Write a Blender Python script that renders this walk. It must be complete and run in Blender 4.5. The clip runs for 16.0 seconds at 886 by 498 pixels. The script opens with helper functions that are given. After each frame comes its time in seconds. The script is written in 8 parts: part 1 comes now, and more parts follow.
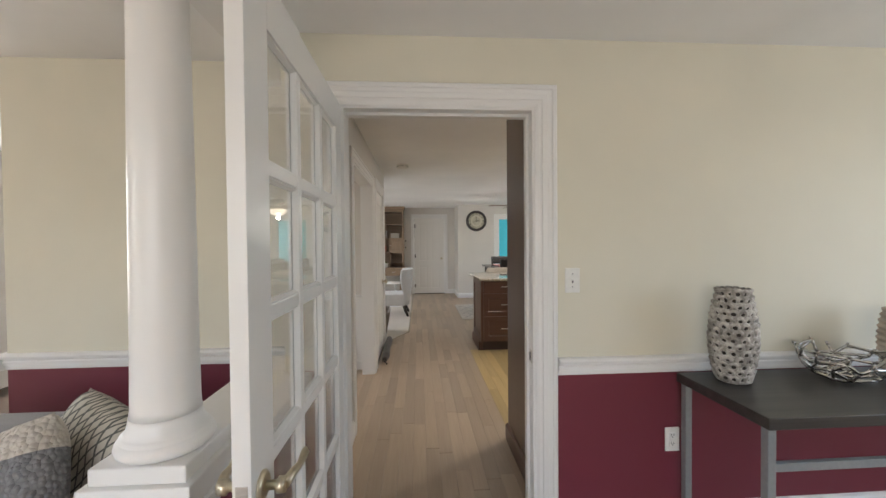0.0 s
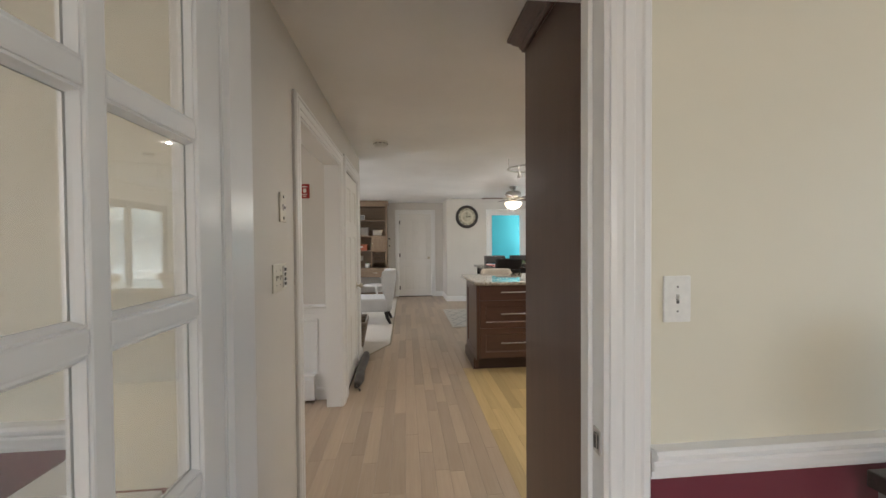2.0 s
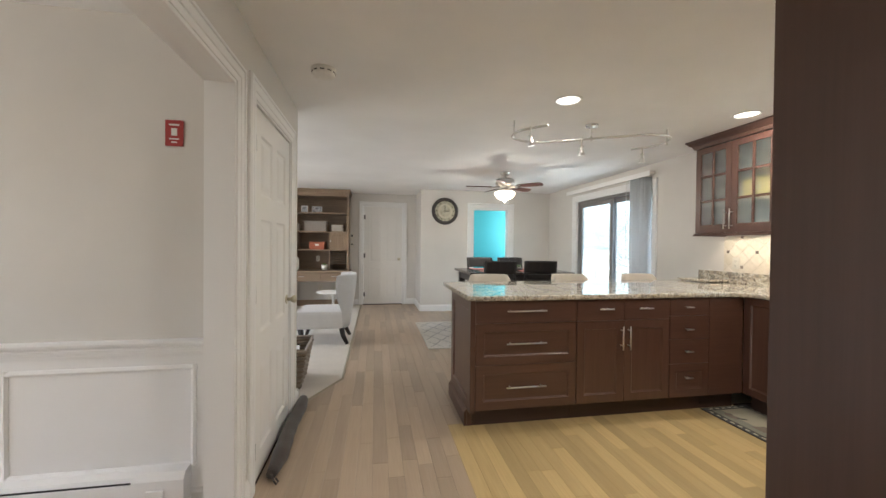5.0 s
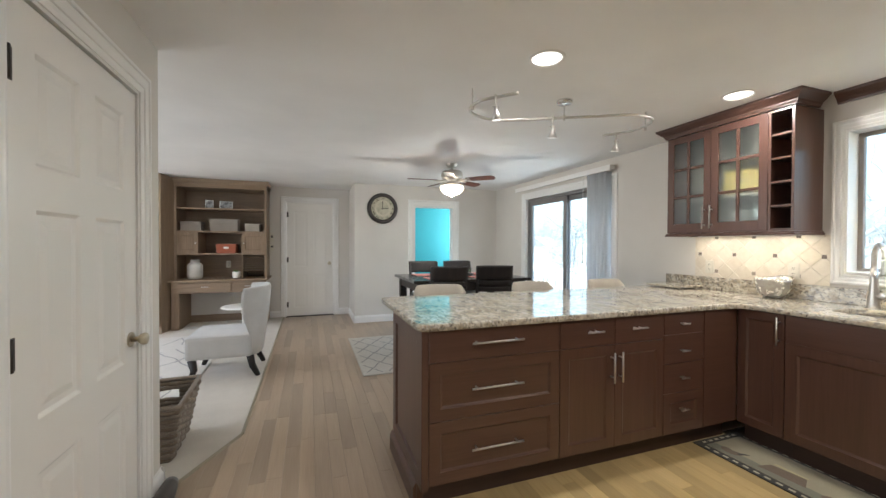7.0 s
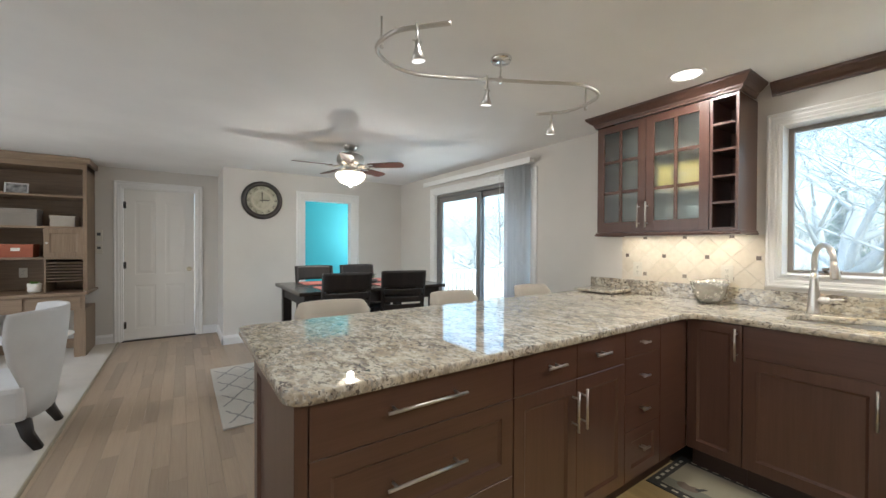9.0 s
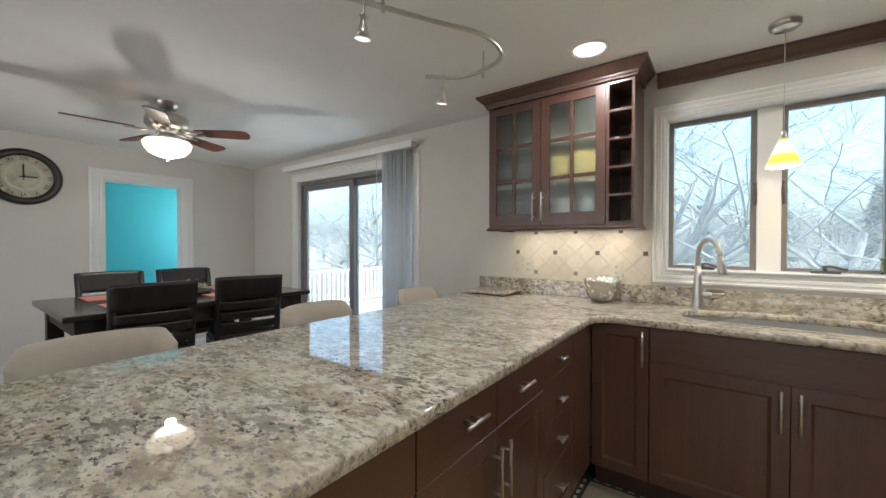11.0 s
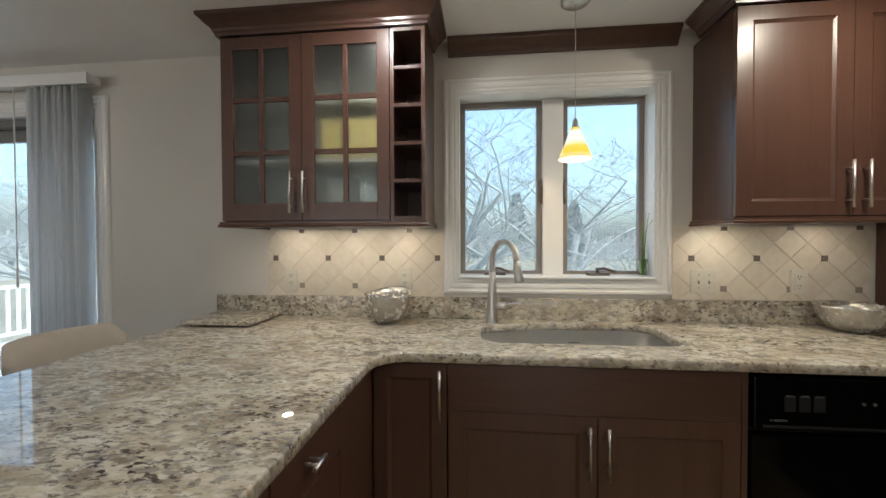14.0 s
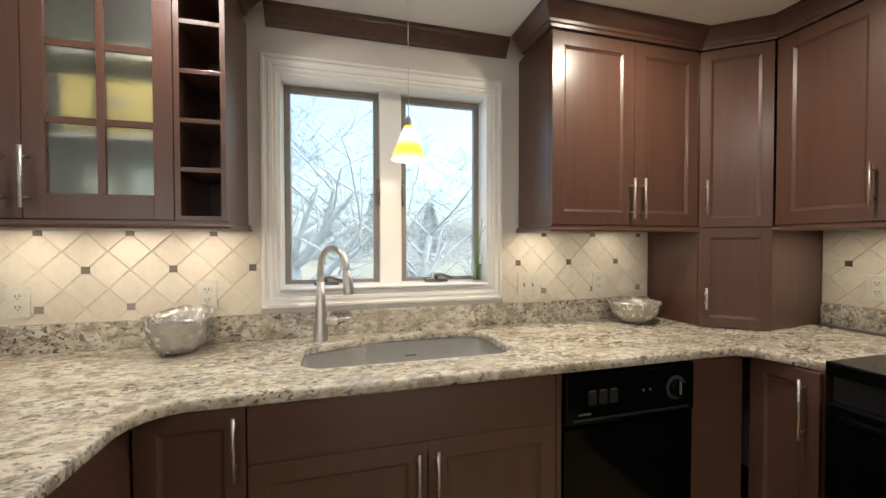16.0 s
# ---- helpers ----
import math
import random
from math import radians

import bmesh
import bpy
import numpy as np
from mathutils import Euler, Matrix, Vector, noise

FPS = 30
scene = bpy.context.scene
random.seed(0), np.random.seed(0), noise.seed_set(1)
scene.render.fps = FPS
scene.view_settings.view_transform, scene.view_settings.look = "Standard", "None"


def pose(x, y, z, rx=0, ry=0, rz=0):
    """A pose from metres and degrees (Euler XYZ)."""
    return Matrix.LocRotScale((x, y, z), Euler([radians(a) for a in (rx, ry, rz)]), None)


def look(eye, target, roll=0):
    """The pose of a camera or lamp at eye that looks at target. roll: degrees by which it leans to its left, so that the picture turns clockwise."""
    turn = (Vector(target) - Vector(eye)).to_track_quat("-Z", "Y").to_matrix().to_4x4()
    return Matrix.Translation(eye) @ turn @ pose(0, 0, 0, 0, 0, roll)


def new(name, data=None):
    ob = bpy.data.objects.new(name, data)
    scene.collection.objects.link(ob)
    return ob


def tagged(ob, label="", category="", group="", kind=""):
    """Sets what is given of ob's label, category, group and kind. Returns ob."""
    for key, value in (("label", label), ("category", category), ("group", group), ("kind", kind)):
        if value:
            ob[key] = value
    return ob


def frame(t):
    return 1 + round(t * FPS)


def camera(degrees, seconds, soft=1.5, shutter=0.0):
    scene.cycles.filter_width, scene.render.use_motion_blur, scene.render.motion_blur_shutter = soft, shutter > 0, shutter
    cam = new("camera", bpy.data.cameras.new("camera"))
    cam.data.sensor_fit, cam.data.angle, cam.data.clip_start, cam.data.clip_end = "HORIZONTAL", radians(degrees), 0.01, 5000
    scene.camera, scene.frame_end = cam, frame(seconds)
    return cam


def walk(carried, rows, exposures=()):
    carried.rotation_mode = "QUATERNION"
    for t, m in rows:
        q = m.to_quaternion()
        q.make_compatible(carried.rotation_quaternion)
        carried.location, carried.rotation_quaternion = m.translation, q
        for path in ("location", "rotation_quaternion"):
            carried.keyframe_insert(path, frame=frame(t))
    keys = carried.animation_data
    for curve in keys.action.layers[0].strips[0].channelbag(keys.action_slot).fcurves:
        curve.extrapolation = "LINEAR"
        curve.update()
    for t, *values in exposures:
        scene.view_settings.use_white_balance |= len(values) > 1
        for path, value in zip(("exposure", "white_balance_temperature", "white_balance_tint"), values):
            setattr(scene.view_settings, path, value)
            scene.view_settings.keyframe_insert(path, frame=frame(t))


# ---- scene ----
cam = camera(99.1, 16.0)
PATH = [
    (0, (0.017, -0.033, 1.366), (0.144, 1.963, 1.332), -0.5),
    (0.5, (0.032, 0.143, 1.356), (0.172, 2.138, 1.324), -0.4),
    (1, (0.033, 0.344, 1.35), (0.182, 2.338, 1.315), -0.4),
    (1.5, (0.045, 0.569, 1.338), (0.214, 2.562, 1.305), -0.4),
    (2, (0.066, 0.81, 1.329), (0.261, 2.801, 1.292), -0.4),
    (2.5, (0.077, 1.038, 1.319), (0.282, 3.027, 1.284), -0.3),
    (3, (0.077, 1.251, 1.304), (0.286, 3.24, 1.272), -0.2),
    (3.5, (0.09, 1.464, 1.298), (0.311, 3.451, 1.263), -0.0),
    (5.8, (0.203, 2.458, 1.25), (0.661, 4.405, 1.227), 0.4),
    (6, (0.222, 2.527, 1.262), (0.71, 4.466, 1.235), 0.3),
    (6.5, (0.256, 2.713, 1.276), (0.832, 4.628, 1.25), 0.3),
    (7, (0.28, 2.899, 1.292), (0.946, 4.784, 1.268), 0.2),
    (7.5, (0.333, 3.086, 1.295), (1.108, 4.93, 1.272), 0.2),
    (8, (0.395, 3.268, 1.302), (1.283, 5.059, 1.277), 0.1),
    (10.5, (0.817, 3.981, 1.265), (2.317, 5.303, 1.247), 0.2),
    (11, (0.92, 4.061, 1.28), (2.53, 5.248, 1.251), 0.0),
    (11.5, (1.059, 4.14, 1.255), (2.777, 5.164, 1.235), 0.1),
    (12, (1.187, 4.194, 1.27), (2.989, 5.061, 1.246), -0.0),
    (12.5, (1.302, 4.23, 1.286), (3.166, 4.954, 1.253), -0.2),
    (13, (1.421, 4.248, 1.294), (3.341, 4.806, 1.255), -0.1),
    (13.5, (1.538, 4.247, 1.292), (3.502, 4.623, 1.253), -0.2),
    (14, (1.657, 4.214, 1.296), (3.646, 4.42, 1.261), -0.2),
    (14.5, (1.742, 4.182, 1.308), (3.742, 4.214, 1.276), -0.2),
    (15, (1.789, 4.138, 1.321), (3.783, 3.984, 1.285), -0.1),
    (15.5, (1.82, 4.109, 1.322), (3.789, 3.763, 1.287), -0.1),
    (16, (1.831, 4.084, 1.321), (3.762, 3.563, 1.284), -0.1),
]
# seconds, stops, kelvin, tint
EXPOSURES = [
    (0, 3.38, 6300, 10),
    (1, 3.36, 6330, 10),
    (2.5, 3.45, 6400, 10),
    (3.5, 3.7, 6400, 10),
    (6, 3.65, 6150, 9),
    (8, 3.55, 6040, 8),
    (10.5, 3.2, 6050, 8),
    (12, 2.7, 6000, 8),
    (13, 2.45, 6000, 7),
    (14, 2.6, 6200, 8),
    (14.5, 2.85, 6500, 10),
    (16, 3.1, 6450, 10),
]
walk(cam, [(t, look(eye, target, roll)) for t, eye, target, roll in PATH], EXPOSURES)

# ---- exposure, world and large lights ----
scene.view_settings.exposure = 3.0
WORLD = bpy.data.worlds.new("world")
scene.world = WORLD
WORLD.use_nodes = True
wn = WORLD.node_tree
sky = wn.nodes.new("ShaderNodeTexSky")
sky.sky_type = "NISHITA"
sky.sun_disc = False
sky.sun_elevation, sky.sun_rotation = radians(60), radians(214)
sky.air_density, sky.dust_density, sky.ozone_density = 1.0, 5.0, 1.0
wn.links.new(sky.outputs[0], wn.nodes["Background"].inputs[0])
wn.nodes["Background"].inputs[1].default_value = 0.085

sun = new("sun", bpy.data.lights.new("sun", "SUN"))
sun.data.energy, sun.data.angle, sun.data.color = 0.6, radians(20), (1.0, 0.95, 0.88)
sun.matrix_world = look((-6, -9, 19), (0, 0, 0))


def area(name, eye, target, sx, sy, watts, color=(1, 1, 1)):
    a = new(name, bpy.data.lights.new(name, "AREA"))
    a.data.shape, a.data.size, a.data.size_y, a.data.energy, a.data.color = "RECTANGLE", sx, sy, watts, color
    a.matrix_world = look(eye, target)
    return a


def disc_lamp(name, eye, size, watts, color):
    a = new(name, bpy.data.lights.new(name, "AREA"))
    a.data.shape, a.data.size, a.data.energy, a.data.color = "DISK", size, watts, color
    a.matrix_world = look(eye, (eye[0], eye[1] + 0.0001, eye[2] - 1))
    return a


WE_LAMP = 3.66
DAY = (0.86, 0.95, 1.0)
WARM = (1.0, 0.86, 0.68)
# daylight at front-room, living and blue-green room windows; front and living are unseen additions
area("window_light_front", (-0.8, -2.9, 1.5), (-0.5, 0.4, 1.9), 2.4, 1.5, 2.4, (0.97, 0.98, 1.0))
area("window_light_side", (3.44, 0.2, 1.45), (0, 0.4, 1.3), 1.6, 1.3, 1.5, (0.82, 0.92, 1.0))
area("window_light_west", (-3.94, -0.8, 1.5), (0, -0.1, 1.7), 1.9, 1.4, 0.6, (0.97, 0.98, 1.0))
# unseen west window, added to lift the living area and the ceiling
area("window_light_living", (-3.95, 7.2, 1.4), (0, 6.6, 2.2), 2.6, 1.6, 3.7, (0.95, 0.98, 1.0))
area("window_light_blue_room", (WE_LAMP, 10.15, 1.5), (2, 10.4, 1.3), 0.75, 1.15, 2.2, (1.0, 0.97, 0.9))
# the last two, (1.2, 2.9) and (-1.7, 6.6), are unseen, added as fill
for cx, cy, pw in ((1.481, 4.637, 0.75), (2.967, 4.624, 1.0), (-1.656, 8.49, 0.4), (2.80, 2.95, 1.9), (1.2, 2.9, 1.35), (-1.7, 6.6, 0.35)):
    disc_lamp("recessed_lamp", (cx, cy, 2.285), 0.05, pw, (1.0, 0.94, 0.86) if cy != 2.95 else (1.0, 0.88, 0.70))
fanlamp = new("fan_lamp", bpy.data.lights.new("fan_lamp", "POINT"))
fanlamp.data.energy, fanlamp.data.color, fanlamp.data.shadow_soft_size = 2.3, (1.0, 0.92, 0.8), 0.03
fanlamp.location = (1.945, 7.29, 1.865)
pendlamp = new("pendant_lamp", bpy.data.lights.new("pendant_lamp", "POINT"))
pendlamp.data.energy, pendlamp.data.color, pendlamp.data.shadow_soft_size = 0.32, WARM, 0.03
pendlamp.location = (3.258, 3.834, 1.645)
for cx, cy, pw in ((3.40, 5.16, 0.09), (3.40, 4.87, 0.09), (3.40, 4.60, 0.09), (3.40, 3.16, 0.1), (3.40, 2.72, 0.06), (2.9, 2.05, 0.11)):
    disc_lamp("under_cabinet_lamp", (cx, cy, 1.376), 0.05, pw, WARM)
# fill for the hall from an added window out of sight
area("window_light_entry", (-3.9, 3.0, 1.5), (0, 3.2, 2.1), 1.2, 1.4, 2.1, (1.0, 0.96, 0.9))


# ---- materials ----
def mat(name):
    m = bpy.data.materials.new(name)
    m.use_nodes = True
    return m, m.node_tree, m.node_tree.nodes["Principled BSDF"]


def nd(nt, kind, **inputs):
    n = nt.nodes.new("ShaderNode" + kind)
    for k, v in inputs.items():
        n.inputs[k.replace("_", " ")].default_value = v
    return n


def ramp(nt, fac, stops, interp="LINEAR"):
    r = nt.nodes.new("ShaderNodeValToRGB")
    r.color_ramp.interpolation = interp
    el = r.color_ramp.elements
    while len(el) < len(stops):
        el.new(0.5)
    for e, (p, c) in zip(el, stops):
        e.position, e.color = p, (*c, 1)
    nt.links.new(fac, r.inputs[0])
    return r.outputs[0]


def coords(nt, scale=(1, 1, 1), turn=(0, 0, 0), world=True):
    if world:
        src = nt.nodes.new("ShaderNodeNewGeometry").outputs["Position"]
    else:
        src = nt.nodes.new("ShaderNodeTexCoord").outputs["Object"]
    mp = nt.nodes.new("ShaderNodeMapping")
    mp.inputs["Scale"].default_value, mp.inputs["Rotation"].default_value = scale, turn
    nt.links.new(src, mp.inputs[0])
    return mp.outputs[0]


def noise_tex(nt, vec, scale, detail=3, rough=0.5):
    n = nd(nt, "TexNoise", Scale=scale, Detail=detail, Roughness=rough)
    nt.links.new(vec, n.inputs["Vector"])
    return n.outputs["Fac"]


def bump(nt, p, height, strength, distance=0.002):
    b = nd(nt, "Bump", Strength=strength, Distance=distance)
    nt.links.new(height, b.inputs["Height"])
    nt.links.new(b.outputs[0], p.inputs["Normal"])


def mix(nt, fac, a, b, blend="MIX"):
    m = nt.nodes.new("ShaderNodeMix")
    m.data_type, m.blend_type = "RGBA", blend
    for s, v in ((m.inputs[0], fac), (m.inputs[6], a), (m.inputs[7], b)):
        if hasattr(v, "is_linked"):
            nt.links.new(v, s)
        else:
            s.default_value = v if isinstance(v, (int, float)) else (*v, 1)
    return m.outputs[2]


def shade(c, k):
    return tuple(min(1, x * k) for x in c)


def paint(name, c, rough=0.6, vary=0.04, bumpy=0.15, scale=90):
    m, nt, p = mat(name)
    v = coords(nt)
    col = ramp(nt, noise_tex(nt, v, 1.7, 4), [(0.3, shade(c, 1 - vary)), (0.7, shade(c, 1 + vary))])
    nt.links.new(col, p.inputs["Base Color"])
    p.inputs["Roughness"].default_value = rough
    bump(nt, p, noise_tex(nt, v, scale, 3), bumpy, 0.001)
    return m


def metal(name, c, rough=0.3, brushed=True):
    m, nt, p = mat(name)
    v = coords(nt, (1, 1, 30), world=False)
    n = noise_tex(nt, v, 40, 2)
    nt.links.new(ramp(nt, n, [(0.3, shade(c, 0.85)), (0.7, shade(c, 1.08))]), p.inputs["Base Color"])
    p.inputs["Metallic"].default_value = 1.0
    r = nd(nt, "MapRange")
    r.inputs["To Min"].default_value, r.inputs["To Max"].default_value = rough * 0.8, rough * 1.25
    nt.links.new(n, r.inputs["Value"])
    nt.links.new(r.outputs[0], p.inputs["Roughness"])
    return m


def wood(name, c1, c2, scale=1.0, along=2, rough=0.38, per_object=0.0, pore=0.5, contrast=0.5, world=False, coat=0.0):
    """Grain that runs along one axis (0 x, 1 y, 2 z) of the object."""
    m, nt, p = mat(name)
    s = [14.0 * scale] * 3
    s[along] = 0.9 * scale
    v = coords(nt, tuple(s), world=world)
    if per_object:
        info = nt.nodes.new("ShaderNodeObjectInfo")
        add = nt.nodes.new("ShaderNodeVectorMath")
        sc = nt.nodes.new("ShaderNodeMath")
        sc.operation = "MULTIPLY"
        sc.inputs[1].default_value = 57.0
        nt.links.new(info.outputs["Random"], sc.inputs[0])
        nt.links.new(v, add.inputs[0])
        nt.links.new(sc.outputs[0], add.inputs[1])
        v = add.outputs[0]
    g = noise_tex(nt, v, 1.6, 5, 0.62)
    col = ramp(nt, g, [(0.5 - contrast * 0.4, c1), (0.5 + contrast * 0.4, c2)])
    s2 = [160.0 * scale] * 3
    s2[along] = 4.0 * scale
    fine = noise_tex(nt, coords(nt, tuple(s2), world=world), 1.0, 2)
    col = mix(nt, pore * 0.5, col, ramp(nt, fine, [(0.35, shade(c1, 0.55)), (0.6, c2)]), "MIX")
    if per_object:
        col = mix(nt, 1.0, col, ramp(nt, info.outputs["Random"], [(0.0, (1 - per_object,) * 3), (0.5, (1.0, 1.0, 1.0)), (1.0, (1 + 0.0,) * 3)]), "MULTIPLY")
        hs = nd(nt, "HueSaturation")
        mr = nd(nt, "MapRange")
        mr.inputs["To Min"].default_value, mr.inputs["To Max"].default_value = 1 - per_object, 1 + per_object * 0.9
        nt.links.new(info.outputs["Random"], mr.inputs["Value"])
        nt.links.new(mr.outputs[0], hs.inputs["Value"])
        nt.links.new(col, hs.inputs["Color"])
        col = hs.outputs[0]
    nt.links.new(col, p.inputs["Base Color"])
    p.inputs["Roughness"].default_value = rough
    p.inputs["Coat Weight"].default_value = coat
    p.inputs["Coat Roughness"].default_value = 0.25
    bump(nt, p, fine, 0.12, 0.0008)
    return m


def cloth(name, c, c2=None, scale=500, rough=0.95, strength=0.4):
    m, nt, p = mat(name)
    v = coords(nt, world=False)
    n = noise_tex(nt, v, scale, 2)
    big = noise_tex(nt, v, 9, 3)
    col = mix(nt, 0.5, ramp(nt, n, [(0.3, shade(c, 0.85)), (0.7, c2 or shade(c, 1.1))]), ramp(nt, big, [(0.3, shade(c, 0.92)), (0.7, shade(c, 1.06))]))
    nt.links.new(col, p.inputs["Base Color"])
    p.inputs["Roughness"].default_value = rough
    p.inputs["Sheen Weight"].default_value = 0.2
    bump(nt, p, n, strength, 0.002)
    return m


def plain(name, c, rough=0.5, metallic=0.0, emit=None, strength=0.0):
    m, nt, p = mat(name)
    v = coords(nt, world=False)
    n = noise_tex(nt, v, 60, 3)
    nt.links.new(ramp(nt, n, [(0.3, shade(c, 0.95)), (0.7, shade(c, 1.04))]), p.inputs["Base Color"])
    p.inputs["Roughness"].default_value, p.inputs["Metallic"].default_value = rough, metallic
    if emit:
        p.inputs["Emission Color"].default_value, p.inputs["Emission Strength"].default_value = (*emit, 1), strength
    return m


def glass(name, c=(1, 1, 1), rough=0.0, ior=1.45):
    m, nt, p = mat(name)
    p.inputs["Base Color"].default_value = (*c, 1)
    p.inputs["Roughness"].default_value, p.inputs["IOR"].default_value = rough, ior
    p.inputs["Transmission Weight"].default_value = 1.0
    return m


def thin_glass(name, dust=0.0, tint=(1, 1, 1), mirror=0.02):
    """Pane: clear, with a faint mirror reflection that grows at a slant."""
    m, nt, p = mat(name)
    tr = nt.nodes.new("ShaderNodeBsdfTransparent")
    tr.inputs[0].default_value = (*tint, 1)
    gl = nt.nodes.new("ShaderNodeBsdfGlossy")
    gl.inputs["Roughness"].default_value = 0.0
    lw = nt.nodes.new("ShaderNodeLayerWeight")
    pw = nt.nodes.new("ShaderNodeMath")
    pw.operation = "POWER"
    pw.inputs[1].default_value = 5.0
    nt.links.new(lw.outputs["Facing"], pw.inputs[0])
    fr = nd(nt, "MapRange")
    fr.inputs["To Min"].default_value, fr.inputs["To Max"].default_value = mirror, 0.9
    nt.links.new(pw.outputs[0], fr.inputs["Value"])
    mx = nt.nodes.new("ShaderNodeMixShader")
    nt.links.new(fr.outputs[0], mx.inputs[0])
    nt.links.new(tr.outputs[0], mx.inputs[1])
    nt.links.new(gl.outputs[0], mx.inputs[2])
    # translucent share: outdoor haze and pale glare put into the pane itself
    du = nt.nodes.new("ShaderNodeBsdfTranslucent")
    du.inputs[0].default_value = (0.88, 0.93, 0.90, 1)
    dm = nt.nodes.new("ShaderNodeMixShader")
    dm.inputs[0].default_value = dust
    nt.links.new(mx.outputs[0], dm.inputs[1])
    nt.links.new(du.outputs[0], dm.inputs[2])
    nt.links.new(dm.outputs[0], nt.nodes["Material Output"].inputs[0])
    return m


def granite_mat():
    """Cream granite: soft beige and taupe clouds, drawn-out grey-brown grains and scattered dark flecks."""
    m, nt, p = mat("granite")
    v = coords(nt, (1.5, 0.8, 1.2), (0, 0, 0.35))
    base = ramp(nt, noise_tex(nt, v, 7, 4, 0.6), [(0.30, (0.37, 0.305, 0.22)), (0.48, (0.53, 0.47, 0.37)), (0.66, (0.62, 0.58, 0.49))])
    cream = ramp(nt, noise_tex(nt, v, 34, 3, 0.55), [(0.50, (0, 0, 0)), (0.68, (0.8, 0.8, 0.8))])
    col = mix(nt, cream, base, (0.70, 0.675, 0.61))
    clump = ramp(nt, noise_tex(nt, v, 4.5, 4, 0.6), [(0.36, (0.30, 0.30, 0.30)), (0.62, (1, 1, 1))])
    taupe = ramp(nt, noise_tex(nt, v, 23, 5, 0.68), [(0.485, (0, 0, 0)), (0.575, (0.95, 0.95, 0.95))])
    col = mix(nt, mix(nt, 1.0, taupe, clump, "MULTIPLY"), col, (0.205, 0.17, 0.135))
    grey = ramp(nt, noise_tex(nt, coords(nt, (1.7, 0.9, 1.4), (0, 0, 0.25)), 41, 4, 0.6), [(0.545, (0, 0, 0)), (0.60, (0.9, 0.9, 0.9))])
    col = mix(nt, grey, col, (0.30, 0.285, 0.26))
    dark = ramp(nt, noise_tex(nt, coords(nt, (1.9, 1.0, 1.5), (0, 0, 0.45)), 52, 3, 0.55), [(0.575, (0, 0, 0)), (0.61, (1, 1, 1))])
    col = mix(nt, mix(nt, 1.0, dark, clump, "MULTIPLY"), col, (0.06, 0.048, 0.042))
    nt.links.new(col, p.inputs["Base Color"])
    nt.links.new(ramp(nt, noise_tex(nt, v, 6, 3), [(0.3, (0.012,) * 3), (0.7, (0.03,) * 3)]), p.inputs["Roughness"])
    return m


WALL = paint("wall_paint_warm_white", (0.66, 0.63, 0.585))
CREAM = paint("wall_paint_cream", (0.70, 0.66, 0.54))
RED = paint("wall_paint_wine_red", (0.165, 0.029, 0.045), rough=0.45)
TEAL = paint("wall_paint_turquoise", (0.055, 0.40, 0.465))
CEIL = paint("ceiling_paint", (0.86, 0.855, 0.845), rough=0.8, bumpy=0.4, scale=140)
TRIM = paint("trim_paint_white", (0.80, 0.79, 0.77), rough=0.28, vary=0.015, bumpy=0.05)
DOOR = paint("door_paint_white", (0.78, 0.76, 0.72), rough=0.32, vary=0.02, bumpy=0.06)
BROWN = wood("stained_cherry_wood", (0.066, 0.0305, 0.0210), (0.104, 0.0505, 0.035), along=2, rough=0.33, pore=0.25, contrast=0.8, coat=0.25)
BROWN_H = wood("stained_cherry_wood_level", (0.066, 0.0305, 0.0210), (0.104, 0.0505, 0.035), along=0, rough=0.33, pore=0.25, contrast=0.8, coat=0.25)
# cherry at about half brightness: shade of the toe recess put into its colour
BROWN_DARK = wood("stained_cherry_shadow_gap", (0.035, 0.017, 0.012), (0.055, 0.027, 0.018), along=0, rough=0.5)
CABIN = plain("cabinet_inside", (0.55, 0.52, 0.46), 0.7)
ESPRESSO = wood("espresso_wood", (0.010, 0.008, 0.008), (0.022, 0.016, 0.014), along=2, rough=0.45, pore=0.2, coat=0.05)
PICKLED = wood("pickled_oak", (0.20, 0.135, 0.085), (0.31, 0.22, 0.145), along=2, rough=0.5, pore=0.5, contrast=0.8)
PICKLED_H = wood("pickled_oak_level", (0.20, 0.135, 0.085), (0.31, 0.22, 0.145), along=0, rough=0.5, pore=0.5, contrast=0.8)
OAK_GREY = wood("oak_strip_grey_brown", (0.375, 0.282, 0.198), (0.455, 0.355, 0.258), along=1, rough=0.36, per_object=0.10, pore=0.25, contrast=0.9, world=True)
OAK_YELLOW = wood("oak_strip_golden", (0.40, 0.285, 0.125), (0.53, 0.395, 0.195), along=1, rough=0.32, per_object=0.14, pore=0.3, contrast=0.9, world=True)
SUBFLOOR = plain("subfloor_dark", (0.05, 0.035, 0.025), 0.9)
STEEL = metal("brushed_nickel", (0.62, 0.60, 0.57), 0.30)
SINK = metal("satin_stainless", (0.64, 0.63, 0.61), 0.36)
CHROME = metal("polished_chrome", (0.75, 0.75, 0.75), 0.1)
BRASS = metal("aged_brass", (0.62, 0.56, 0.43), 0.3)
GREYMETAL = plain("grey_painted_metal", (0.30, 0.32, 0.33), 0.4, 0.4)
BRONZE = plain("bronze_window_frame", (0.22, 0.21, 0.205), 0.45, 0.2)
BLACK = plain("black_enamel", (0.0025, 0.0025, 0.0025), 0.09)
BLACK.node_tree.nodes["Principled BSDF"].inputs["Specular IOR Level"].default_value = 0.12
BLACKMAT = plain("black_plastic", (0.012, 0.012, 0.013), 0.4)
